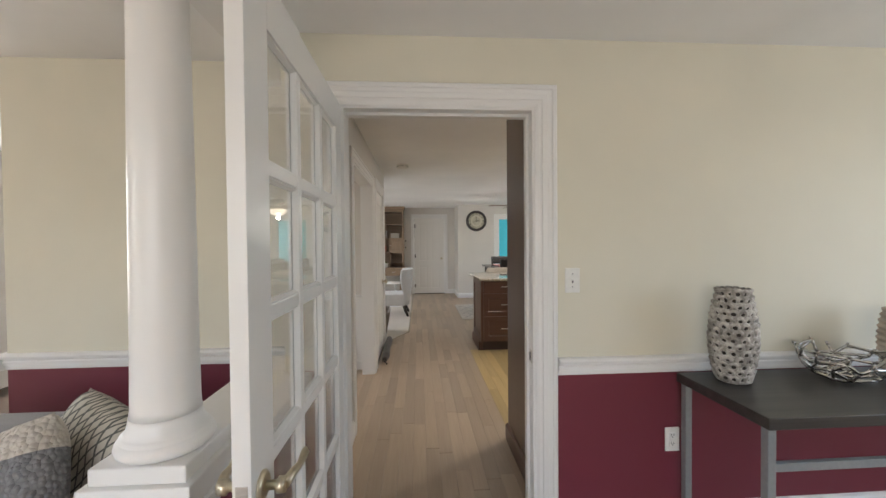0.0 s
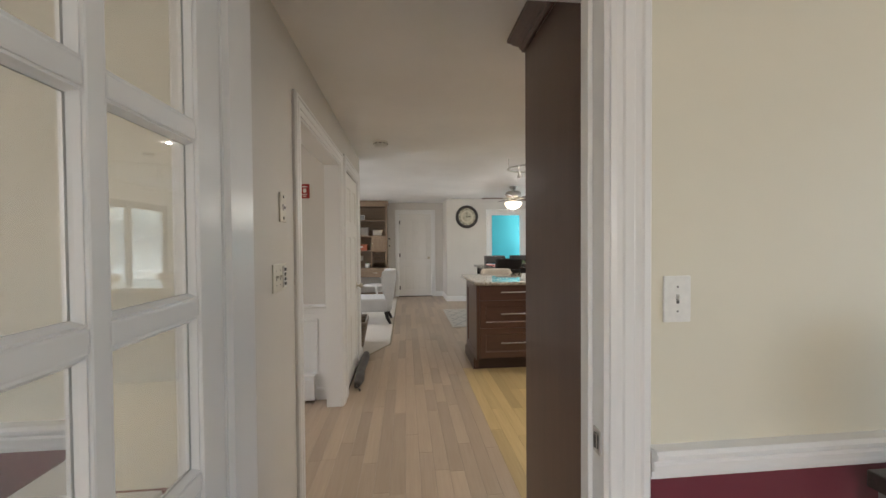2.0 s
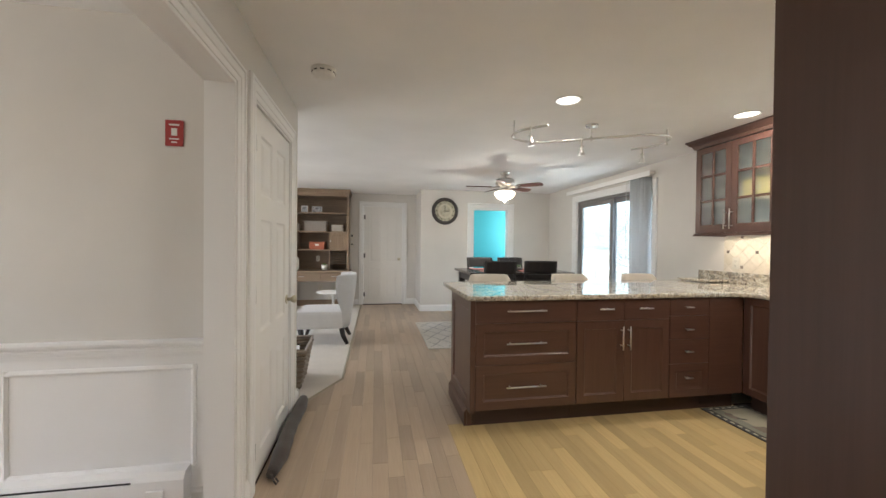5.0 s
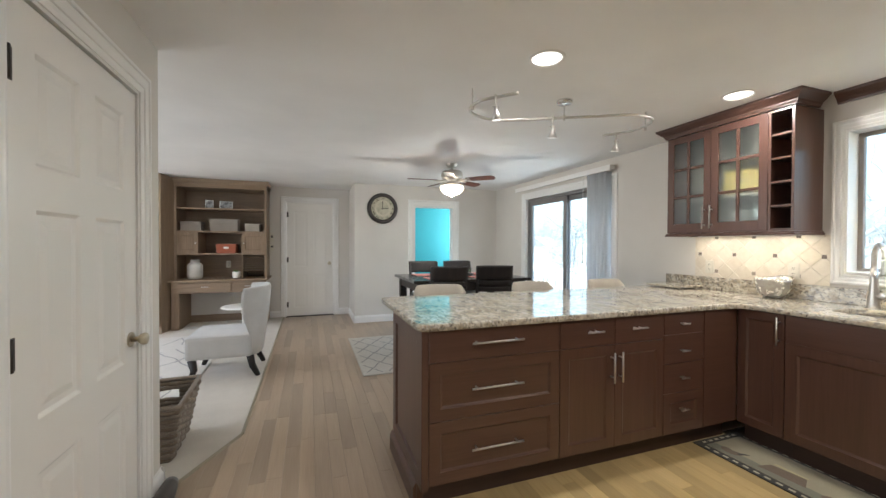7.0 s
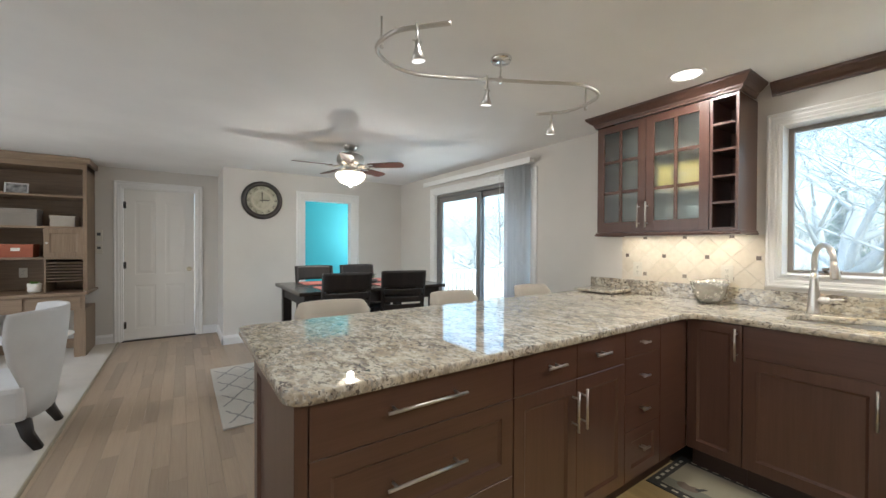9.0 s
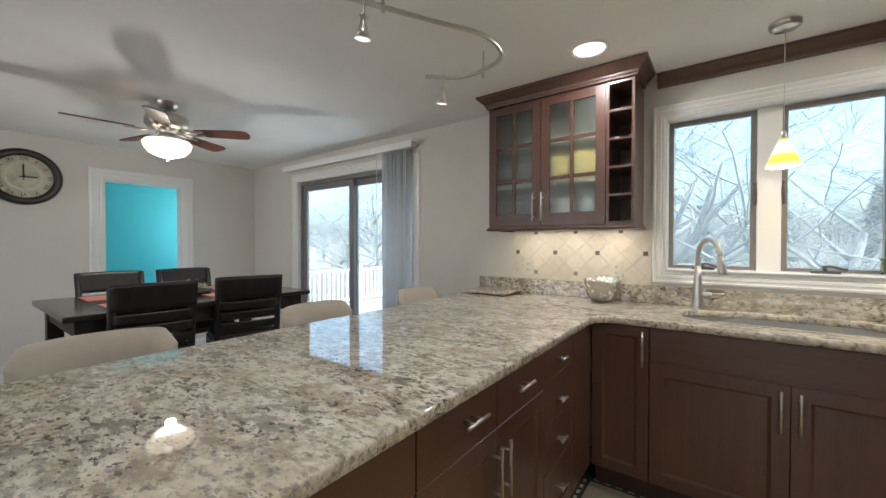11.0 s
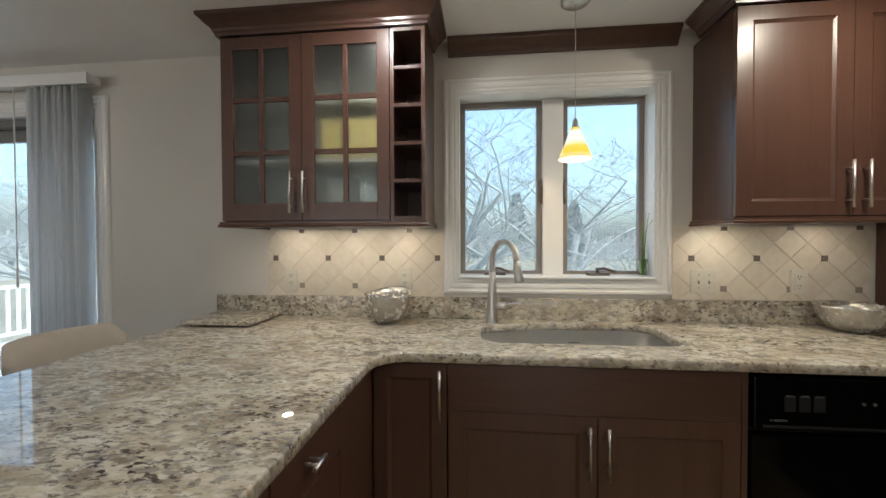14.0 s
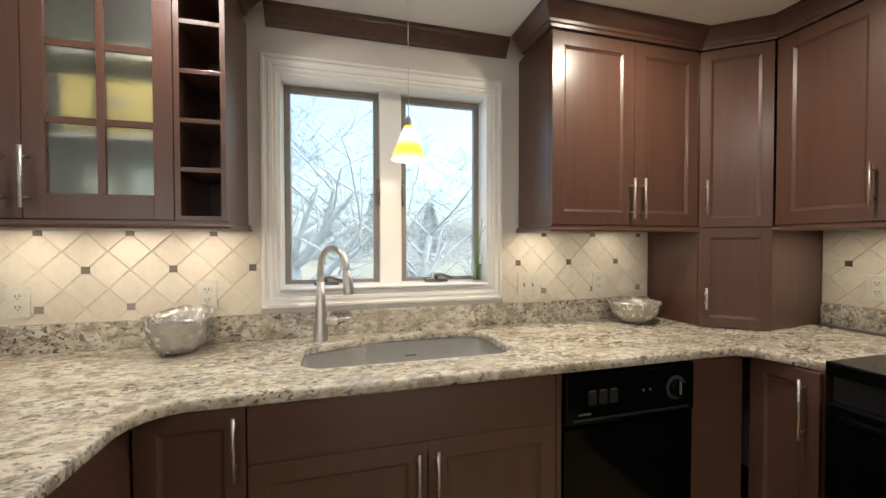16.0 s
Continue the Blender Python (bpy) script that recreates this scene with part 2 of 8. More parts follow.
WHITEPL = plain("white_plastic", (0.78, 0.77, 0.73), 0.4)
CREAMPL = plain("almond_plastic", (0.66, 0.63, 0.55), 0.4)
GRANITE = granite_mat()
PANE = thin_glass("window_glass", 0.13, (0.90, 0.985, 0.98))
DOORPANE = thin_glass("door_glass", 0.08, mirror=0.13)
HUTCHPANE = thin_glass("cabinet_glass", 0.0)
FROST = glass("reeded_frosted_glass", (0.62, 0.68, 0.66), 0.34)
CLEAR = glass("clear_glass", (0.95, 0.97, 0.96), 0.02)
CARPET = cloth("cream_carpet", (0.55, 0.50, 0.43), scale=260, strength=0.8)
LINEN = cloth("light_grey_linen", (0.52, 0.50, 0.47), scale=420)
STOOLCLOTH = cloth("oatmeal_upholstery", (0.50, 0.45, 0.38), scale=420)
LAMPGLASS = plain("lit_frosted_bowl", (0.9, 0.87, 0.8), 0.3, emit=(1.0, 0.83, 0.6), strength=0.30)
CANLIGHT = plain("lit_recessed_lens", (0.9, 0.9, 0.88), 0.4, emit=(1.0, 0.93, 0.82), strength=0.28)
BULB = plain("lit_bulb", (0.9, 0.88, 0.8), 0.3, emit=(1.0, 0.85, 0.62), strength=1.0)


# ---- building helpers ----
def bx(bm, x0, x1, y0, y1, z0, z1, bev=0.0, slot=0):
    """One box, its long edges rounded by bev."""
    x0, x1, y0, y1, z0, z1 = min(x0, x1), max(x0, x1), min(y0, y1), max(y0, y1), min(z0, z1), max(z0, z1)
    vs = [bm.verts.new((x, y, z)) for z in (z0, z1) for y in (y0, y1) for x in (x0, x1)]
    fs = [bm.faces.new([vs[i] for i in q]) for q in ((0, 2, 3, 1), (4, 5, 7, 6), (0, 1, 5, 4), (2, 6, 7, 3), (0, 4, 6, 2), (1, 3, 7, 5))]
    for f in fs:
        f.material_index = slot
    if bev:
        es = list({e for f in fs for e in f.edges})
        bmesh.ops.bevel(bm, geom=es, offset=bev, segments=2, profile=0.6, affect="EDGES")
    return vs


def lathe(bm, prof, seg=32, at=(0, 0, 0), cap=True, slot=0):
    """Turn a profile of (radius, height) about the upright axis."""
    rings = []
    for r, z in prof:
        rings.append([bm.verts.new((at[0] + r * math.cos(2 * math.pi * i / seg), at[1] + r * math.sin(2 * math.pi * i / seg), at[2] + z)) for i in range(seg)])
    for a, b in zip(rings, rings[1:]):
        for i in range(seg):
            f = bm.faces.new((a[i], a[(i + 1) % seg], b[(i + 1) % seg], b[i]))
            f.smooth, f.material_index = True, slot
    if cap:
        for ring, flip in ((rings[0], True), (rings[-1], False)):
            f = bm.faces.new(ring[::-1] if flip else ring)
            f.material_index = slot
    return rings


def tube(bm, pts, radius, seg=10, closed=False, slot=0):
    """A round bar along points; radius is one number or one for each point."""
    pts = [Vector(q) for q in pts]
    n = len(pts)
    rad = radius if hasattr(radius, "__len__") else [radius] * n
    rings, side = [], None
    for i, q in enumerate(pts):
        if closed:
            d = pts[(i + 1) % n] - pts[i - 1]
        else:
            d = pts[min(i + 1, n - 1)] - pts[max(i - 1, 0)]
        d = d.normalized() if d.length > 1e-9 else Vector((0, 0, 1))
        if side is None:
            side = d.orthogonal().normalized()
        side = (side - d * side.dot(d))
        side = side.normalized() if side.length > 1e-6 else d.orthogonal().normalized()
        up = d.cross(side)
        rings.append([bm.verts.new(q + (side * math.cos(2 * math.pi * k / seg) + up * math.sin(2 * math.pi * k / seg)) * rad[i]) for k in range(seg)])
    pairs = list(zip(rings, rings[1:])) + ([(rings[-1], rings[0])] if closed else [])
    for a, b in pairs:
        for k in range(seg):
            f = bm.faces.new((a[k], a[(k + 1) % seg], b[(k + 1) % seg], b[k]))
            f.smooth, f.material_index = True, slot
    if not closed:
        bm.faces.new(rings[0][::-1]).material_index = slot
        bm.faces.new(rings[-1]).material_index = slot


def extrude_profile(bm, prof, a, b, out, up=(0, 0, 1), miter_a=0.0, miter_b=0.0, slot=0):
    """Sweep a closed moulding profile of (outward, upward) from a to b. miter: how far each end runs on for a unit of outward."""
    a, b, out, up = Vector(a), Vector(b), Vector(out), Vector(up)
    d = (b - a).normalized()
    ends = []
    for q, k in ((a, -miter_a), (b, miter_b)):
        ends.append([bm.verts.new(q + out * u + up * w + d * (k * u)) for u, w in prof])
    n = len(prof)
    fs = []
    for i in range(n):
        fs.append(bm.faces.new((ends[0][i], ends[0][(i + 1) % n], ends[1][(i + 1) % n], ends[1][i])))
    fs.append(bm.faces.new(ends[0][::-1]))
    fs.append(bm.faces.new(ends[1]))
    for f in fs:
        f.material_index = slot
    bmesh.ops.recalc_face_normals(bm, faces=fs)


def mesh_of(name, bm, mats):
    bmesh.ops.recalc_face_normals(bm, faces=bm.faces[:]) if len(bm.faces) < 20000 else None
    me = bpy.data.meshes.new(name)
    bm.to_mesh(me)
    bm.free()
    for m in mats if isinstance(mats, (list, tuple)) else [mats]:
        me.materials.append(m)
    return me


def solid(name, bm, mats, label="", category="", group="", kind="", m=None):
    ob = new(name, mesh_of(name, bm, mats))
    if m is not None:
        ob.matrix_world = m
    return tagged(ob, label, category, group, kind)


def thing(name, m, label, category, group=""):
    ob = new(name)
    ob.empty_display_size = 0.1
    ob.matrix_world = m
    return tagged(ob, label, category, group)


def part(name, bm, mats, parent, label="", m=None):
    ob = new(name, mesh_of(name, bm, mats))
    ob.parent = parent
    if m is not None:
        ob.matrix_local = m
    return tagged(ob, label)


def B():
    return bmesh.new()


def box_part(name, box, material, parent, bev=0.003, label=""):
    bm = B()
    bx(bm, *box, bev=bev)
    return part(name, bm, material, parent, label)


def bow(x0, x1, n=12):
    return [x0 + (x1 - x0) * i / n for i in range(n + 1)]


# ---- large structure ----
CZ = 2.292          # ceiling
WE = 3.55           # inner face of the window wall
NY = 9.20           # wall with the clock
BY = 10.088         # wall with the back door
HX = -0.46          # hall side of the hall wall
SY0, SY1 = 1.675, 1.79   # wall between front room and kitchen
CT = 0.917          # top of the stone counters


def wall(name, along, c0, c1, a0, a1, mats, openings=(), face=None, z1=CZ, cuts=()):
    """A wall along x or y between faces c0 and c1; openings are (from, to, sill, head); cuts are levels at which the faces are parted."""
    bm = B()

    def put(p, q, lo, hi):
        zs = [lo] + [c for c in cuts if lo < c < hi] + [hi]
        for s, e in zip(zs, zs[1:]):
            if along == "x":
                bx(bm, p, q, c0, c1, s, e)
            else:
                bx(bm, c0, c1, p, q, s, e)
    at = a0
    for o0, o1, sill, head in sorted(openings):
        if o0 > at:
            put(at, o0, 0, z1)
        if sill > 0:
            put(o0, o1, 0, sill)
        if head < z1:
            put(o0, o1, head, z1)
        at = o1
    if at < a1:
        put(at, a1, 0, z1)
    if face:
        for f in bm.faces:
            f.normal_update()
            f.material_index = face(f.calc_center_median(), f.normal)
    return solid(name, bm, mats, kind="structure")


wall("wall_window_side", "y", WE, WE + 0.15, 1.675, NY + 0.12, [WALL], [(3.392, 4.336, 1.11, 2.035), (6.33, 8.20, 0.0, 2.035)])
wall("wall_clock", "x", NY, NY + 0.12, 0.975, WE, [WALL, TEAL], [(1.985, 2.69, 0, 1.945)], face=lambda c, n: 1 if n.y > 0.5 else 0)
wall("wall_recess", "y", 0.975, 1.09, NY + 0.12, BY, [WALL])
wall("wall_back", "x", BY, BY + 0.12, -4.1, 1.09, [WALL], [(-0.113, 0.70, 0, 2.04)])
# both openings are unseen, added for the entry and living lamps
wall("wall_living_west", "y", -4.1, -4.0, 1.9, BY, [WALL], [(2.35, 3.65, 0.8, 2.1), (5.9, 8.5, 0.6, 2.1)])
wall("wall_hall", "y", HX - 0.12, HX, SY1, 5.245, [WALL], [(2.765, 3.93, 0, 1.965), (4.19, 5.005, 0, 1.985)])
wall("wall_closet_north", "x", 5.125, 5.245, -4.0, HX - 0.12, [WALL])
wall("wall_entry_north", "x", 4.09, 4.21, -4.0, HX - 0.12, [WALL])


def front_face(c, n):
    if n.y < -0.5:
        return 2 if c.z < 0.8 else 1
    return 0


wall("wall_front", "x", SY0, SY1, -0.58, 3.70, [WALL, CREAM, RED], [(-0.325, 0.552, 0, 1.98)], front_face, cuts=(0.8,))
wall("wall_front_left", "x", 1.96, 2.08, -2.02, -0.58, [WALL, CREAM, RED], (), front_face, cuts=(0.8,))
wall("wall_front_east", "y", 3.5, 3.62, -3.0, SY0, [CREAM], [(-0.6, 1.0, 0.8, 2.1)])
# unseen opening, added to house the front fill lamp
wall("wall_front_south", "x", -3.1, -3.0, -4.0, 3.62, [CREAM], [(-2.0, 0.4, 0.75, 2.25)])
wall("wall_front_west", "y", -4.1, -4.0, -3.0, 1.9, [CREAM], [(-1.75, 0.15, 0.75, 2.2)])
wall("wall_blue_north", "x", 10.75, 10.85, 1.09, WE + 0.15, [TEAL])
wall("wall_blue_west", "y", 1.09, 1.19, NY + 0.12, 10.75, [TEAL])
wall("wall_blue_east", "y", WE, WE + 0.15, NY + 0.12, 10.75, [TEAL], [(9.75, 10.55, 0.9, 2.1)])

bm = B()
bx(bm, -4.1, WE + 0.15, SY0, BY + 0.12, CZ, CZ + 0.15)
bx(bm, -4.1, 3.62, -3.1, SY0, CZ, CZ + 0.15)
bx(bm, 1.09, WE + 0.15, BY + 0.12, 10.85, CZ, CZ + 0.15)
solid("ceiling", bm, CEIL, kind="structure")

bm = B()
bx(bm, -4.1, 3.70, -3.1, 5.2, -0.15, -0.012)
bx(bm, -0.16, WE + 0.15, 5.2, 10.85, -0.15, -0.012)
bx(bm, -4.1, -0.16, 5.2, BY + 0.1, -0.15, -0.012)
solid("subfloor", bm, SUBFLOOR, kind="structure")
bm = B()
bx(bm, -4.0, 3.5, -3.0, SY0 - 0.002, -0.012, 0.0)
bx(bm, -4.0, -0.6, SY0 - 0.002, 1.958, -0.012, 0.0)
solid("floor_front_room", bm, OAK_GREY, kind="structure")
bm = B()
bx(bm, 1.2, WE, NY + 0.12, 10.75, -0.012, 0.0)
solid("floor_blue_room", bm, CARPET, kind="structure")

# carpet with its clipped corner by the hall end
bm = B()
outline = [(-4.0, 5.245), (-0.46, 5.245), (-0.42, 5.245), (-0.16, 5.76), (-0.16, BY), (-4.0, BY)]
lo = [bm.verts.new((x, y, -0.012)) for x, y in outline]
hi = [bm.verts.new((x, y, 0.006)) for x, y in outline]
bm.faces.new(hi)
for i in range(len(outline)):
    j = (i + 1) % len(outline)
    bm.faces.new((lo[i], lo[j], hi[j], hi[i]))
solid("carpet", bm, CARPET, "cream cut-pile carpet of the living area", "carpet", kind="structure")
bm = B()
STRIP = [(0.0, 0.0), (0.024, 0.0), (0.02, 0.008), (0.012, 0.011), (0.004, 0.008)]
extrude_profile(bm, STRIP, (-0.163, 5.757, 0), (-0.163, BY, 0), (1, 0, 0))
extrude_profile(bm, STRIP, (-0.43, 5.23, 0), (-0.163, 5.757, 0), Vector((0.892, -0.452, 0)))
solid("carpet_edge_trim", bm, plain("olive_carpet_strip", (0.30, 0.26, 0.18), 0.45), kind="structure")

# ---- mouldings ----
CASE = [(0.0, 0.0), (0.0, 0.095), (0.012, 0.095), (0.020, 0.088), (0.021, 0.074), (0.015, 0.070), (0.014, 0.055), (0.018, 0.050), (0.017, 0.030), (0.012, 0.026), (0.013, 0.012), (0.009, 0.0)]


def casing(name, along, face, out, a0, a1, z0, z1, w=0.095, sill=False, w0=None, material=None, label=""):
    """Moulded casing round an opening a0..a1 up to z1 on the wall face; out is +1 or -1 along the other axis."""
    bm = B()
    k = w / 0.095
    prof = [(u, v * k) for u, v in CASE]

    def P(a, z):
        return (a, face, z) if along == "x" else (face, a, z)
    o = Vector((0, out, 0)) if along == "x" else Vector((out, 0, 0))
    ax = Vector((1, 0, 0)) if along == "x" else Vector((0, 1, 0))
    kw = (w0 or w) / w
    for a, up, q in ((a0, -ax, kw), (a1, ax, 1.0)):
        rows = []
        for z, run in ((z0, -1.0 if sill else 0.0), (z1, 1.0)):
            rows.append([bm.verts.new(Vector(P(a, z)) + o * u + up * (v * q) + Vector((0, 0, run * v))) for u, v in prof])
        n = len(prof)
        for i in range(n):
            bm.faces.new((rows[0][i], rows[0][(i + 1) % n], rows[1][(i + 1) % n], rows[1][i]))
        bm.faces.new(rows[0])
        bm.faces.new(rows[1])
    for z, d in ((z1, 1), (z0, -1)):
        if d < 0 and not sill:
            continue
        rows = []
        for a, run in ((a0, -kw), (a1, 1.0)):
            rows.append([bm.verts.new(Vector(P(a, z)) + o * u + Vector((0, 0, d * v)) + ax * (run * v)) for u, v in prof])
        n = len(prof)
        for i in range(n):
            bm.faces.new((rows[0][i], rows[0][(i + 1) % n], rows[1][(i + 1) % n], rows[1][i]))
        bm.faces.new(rows[0])
        bm.faces.new(rows[1])
    return solid(name, bm, material or TRIM, label, kind="structure")


def jamb(name, along, c0, c1, a0, a1, z0, z1, t=0.018, sill=False):
    """Lining of an opening through a wall between faces c0 and c1."""
    bm = B()

    def put(p, q, lo, hi):
        if along == "x":
            bx(bm, p, q, c0, c1, lo, hi)
        else:
            bx(bm, c0, c1, p, q, lo, hi)
    put(a0, a0 + t, z0, z1 - t)
    put(a1 - t, a1, z0, z1 - t)
    put(a0, a1, z1 - t, z1)
    if sill:
        put(a0 + t, a1 - t, z0, z0 + t)
    return solid(name, bm, TRIM, kind="structure")


casing("trim_front_door", "x", SY0, -1, -0.325, 0.552, 0, 1.98, 0.1)
jamb("jamb_front_door", "x", SY0 - 0.002, SY1 + 0.002, -0.327, 0.554, 0, 1.982, 0.016)
bm = B()
for x0, x1, z0, z1 in ((0.524, 0.537, 0, 1.953), (-0.31, 0.537, 1.953, 1.966)):
    bx(bm, x0, x1, SY0 + 0.05, SY0 + 0.09, z0, z1, 0.002)
solid("door_stop_trim", bm, TRIM, kind="structure")
casing("trim_hall_opening", "y", HX, 1, 2.765, 3.93, 0, 1.965, 0.085, w0=0.115)
jamb("jamb_hall_opening", "y", HX - 0.122, HX + 0.002, 2.763, 3.932, 0, 1.967, 0.015)
casing("trim_closet", "y", HX, 1, 4.19, 5.005, 0, 1.985, 0.1)
jamb("jamb_closet", "y", HX - 0.122, HX + 0.002, 4.188, 5.007, 0, 1.987, 0.014)
casing("trim_back_door", "x", BY, -1, -0.113, 0.70, 0, 2.04, 0.085)
jamb("jamb_back_door", "x", BY - 0.002, BY + 0.12, -0.115, 0.702, 0, 2.042, 0.014)
casing("trim_blue_door", "x", NY, -1, 1.985, 2.69, 0, 1.945, 0.115)
jamb("jamb_blue_door", "x", NY - 0.002, NY + 0.122, 1.983, 2.692, 0, 1.947, 0.015)
casing("trim_sliding_door", "y", WE, -1, 6.33, 8.20, 0, 2.035, 0.075)
casing("trim_kitchen_window", "y", WE, -1, 3.392, 4.336, 1.11, 2.035, 0.068, sill=True)

BASE = [(0.0, 0.0), (0.016, 0.0), (0.016, 0.085), (0.012, 0.097), (0.006, 0.105), (0.005, 0.115), (0.0, 0.118)]


def baseboard(name, runs, prof=BASE, material=None):
    bm = B()
    for a, b, o in runs:
        extrude_profile(bm, prof, (*a, 0), (*b, 0), (*o, 0))
    return solid(name, bm, material or TRIM, kind="structure")


baseboard("baseboard_hall", [((HX, SY1), (HX, 2.648), (1, 0)), ((HX, 4.017), (HX, 4.088), (1, 0)), ((HX, 5.107), (HX, 5.262), (1, 0)), ((HX + 0.016, 5.245), (-4.0, 5.245), (0, 1))])
baseboard("baseboard_dining", [((0.959, NY), (1.868, NY), (0, -1)), ((2.807, NY), (WE, NY), (0, -1)), ((WE, 8.277), (WE, NY), (-1, 0)), ((WE, 5.66), (WE, 6.253), (-1, 0)), ((0.975, NY - 0.016), (0.975, BY), (-1, 0)), ((0.787, BY), (0.959, BY), (0, -1)), ((-0.42, BY), (-0.2, BY), (0, -1))])
baseboard("baseboard_front", [((0.654, SY0), (3.5, SY0), (0, -1)), ((-2.02, 1.96), (-0.6, 1.96), (0, -1))])
baseboard("baseboard_entry", [((-0.7, 4.09), (-0.58, 4.09), (0, -1))])
baseboard("baseboard_blue", [((1.19, 10.75), (WE, 10.75), (0, -1))])

RAIL = [(0.0, 0.0), (0.010, 0.0), (0.013, 0.012), (0.013, 0.022), (0.022, 0.026), (0.024, 0.040), (0.019, 0.046), (0.026, 0.054), (0.036, 0.060), (0.038, 0.070), (0.030, 0.078), (0.0, 0.080)]
bm = B()
extrude_profile(bm, RAIL, (0.654, SY0, 0.748), (3.5, SY0, 0.748), (0, -1, 0))
solid("chair_rail_trim", bm, TRIM, kind="structure")
bm = B()
extrude_profile(bm, RAIL, (-2.05, 1.96, 0.758), (-0.58, 1.96, 0.758), (0, -1, 0))
extrude_profile(bm, RAIL, (-2.02, 2.08, 0.758), (-2.02, 1.924, 0.758), (-1, 0, 0))
solid("chair_rail_trim_left", bm, TRIM, kind="structure")
# wainscot of the entry wall
bm = B()
extrude_profile(bm, RAIL, (-4.0, 4.09, 0.73), (-0.58, 4.09, 0.73), (0, -1, 0))
WS = [(0.0, 0.0), (0.012, 0.004), (0.016, 0.014), (0.01, 0.026), (0.0, 0.03)]
for x0, x1 in ((-1.45, -0.675), (-2.4, -1.6)):
    for a, b, up in (((x0, 0.2), (x1, 0.2), (0, 0, 1)), ((x0, 0.66), (x1, 0.66), (0, 0, 1)), ((x0, 0.2), (x0, 0.69), (1, 0, 0)), ((x1, 0.2), (x1, 0.69), (-1, 0, 0))):
        extrude_profile(bm, WS, (a[0], 4.09, a[1]), (b[0], 4.09, b[1]), (0, -1, 0), up)
solid("wainscot_trim_entry", bm, TRIM, kind="structure")
bm = B()
bx(bm, -3.9, -0.585, 4.084, 4.0895, 0.10, 0.74)
solid("wainscot_panel_entry", bm, TRIM, kind="structure")

# half wall with its white cap
bm = B()
bx(bm, -0.74, -0.49, 0.69, 1.67, 0, 0.765, slot=1)
bx(bm, -0.74, -0.585, 1.67, 1.958, 0, 0.765, slot=1)
solid("half_wall", bm, [CREAM, RED], kind="structure")
bm = B()
bx(bm, -0.77, -0.46, 0.66, 1.672, 0.765, 0.80, 0.008)
bx(bm, -0.77, -0.585, 1.6725, 1.958, 0.765, 0.80)
extrude_profile(bm, [(0, 0), (0.0, -0.03), (0.008, -0.028), (0.022, -0.006), (0.022, 0)], (-0.49, 0.69, 0.765), (-0.49, 1.67, 0.765), (1, 0, 0))
solid("half_wall_cap", bm, TRIM, kind="structure")
bm = B()
bx(bm, -0.735, -0.495, -3.0, SY0, 2.17, CZ)
bx(bm, -0.735, -0.585, SY0, 1.96, 2.17, CZ)
solid("beam_over_column", bm, TRIM, kind="structure")


def column():
    ob = thing("column", pose(-0.584, 0.898, 0.80), "white painted round column on a square plinth, on the half wall", "column")
    bm = B()
    bx(bm, -0.115, 0.115, -0.115, 0.115, 0.0, 0.057, 0.004)
    bx(bm, -0.1, 0.1, -0.1, 0.1, 0.057, 0.095, 0.004)
    part("plinth", bm, TRIM, ob)
    k = 0.85
    bm = B()
    lathe(bm, [(r * k, z) for r, z in ((0.108, 0.095), (0.115, 0.101), (0.118, 0.111), (0.115, 0.121), (0.108, 0.126), (0.106, 0.127), (0.106, 0.134), (0.101, 0.136), (0.096, 0.141), (0.091, 0.150), (0.087, 0.163), (0.0855, 0.175))], 48)
    part("base_ring", bm, TRIM, ob)
    bm = B()
    lathe(bm, [(r * k, z) for r, z in ((0.0845, 0.175), (0.082, 0.195), (0.080, 0.3), (0.0765, 0.75), (0.071, 1.19), (0.068, 1.315))], 48)
    part("shaft", bm, TRIM, ob)
    bm = B()
    lathe(bm, [(r * k, z) for r, z in ((0.07, 1.31), (0.078, 1.315), (0.078, 1.327), (0.072, 1.333), (0.076, 1.345), (0.095, 1.363), (0.1, 1.369))], 48)
    bx(bm, -0.105, 0.105, -0.105, 0.105, 1.369, 1.372, 0.001)
    part("capital", bm, TRIM, ob)


column()


# ---- doors ----
def bolt_handle(ob, x, z, y, length, upright=True):
    """Bar pull with two posts, in front of local y."""
    bm = B()
    h = length / 2
    if upright:
        tube(bm, [(x, y - 0.032, z - h), (x, y - 0.032, z + h)], 0.0053, 12)
        for s in (-1, 1):
            tube(bm, [(x, y, z + s * (h - 0.03)), (x, y - 0.032, z + s * (h - 0.03))], 0.0045, 8)
    else:
        tube(bm, [(x - h, y - 0.032, z), (x + h, y - 0.032, z)], 0.0053, 12)
        post = h - 0.03 if h > 0.06 else h * 0.35
        for s in (-1, 1):
            tube(bm, [(x + s * post, y, z), (x + s * post, y - 0.032, z)], 0.0045, 8)
    return part("handle", bm, STEEL, ob, "brushed nickel bar handle")


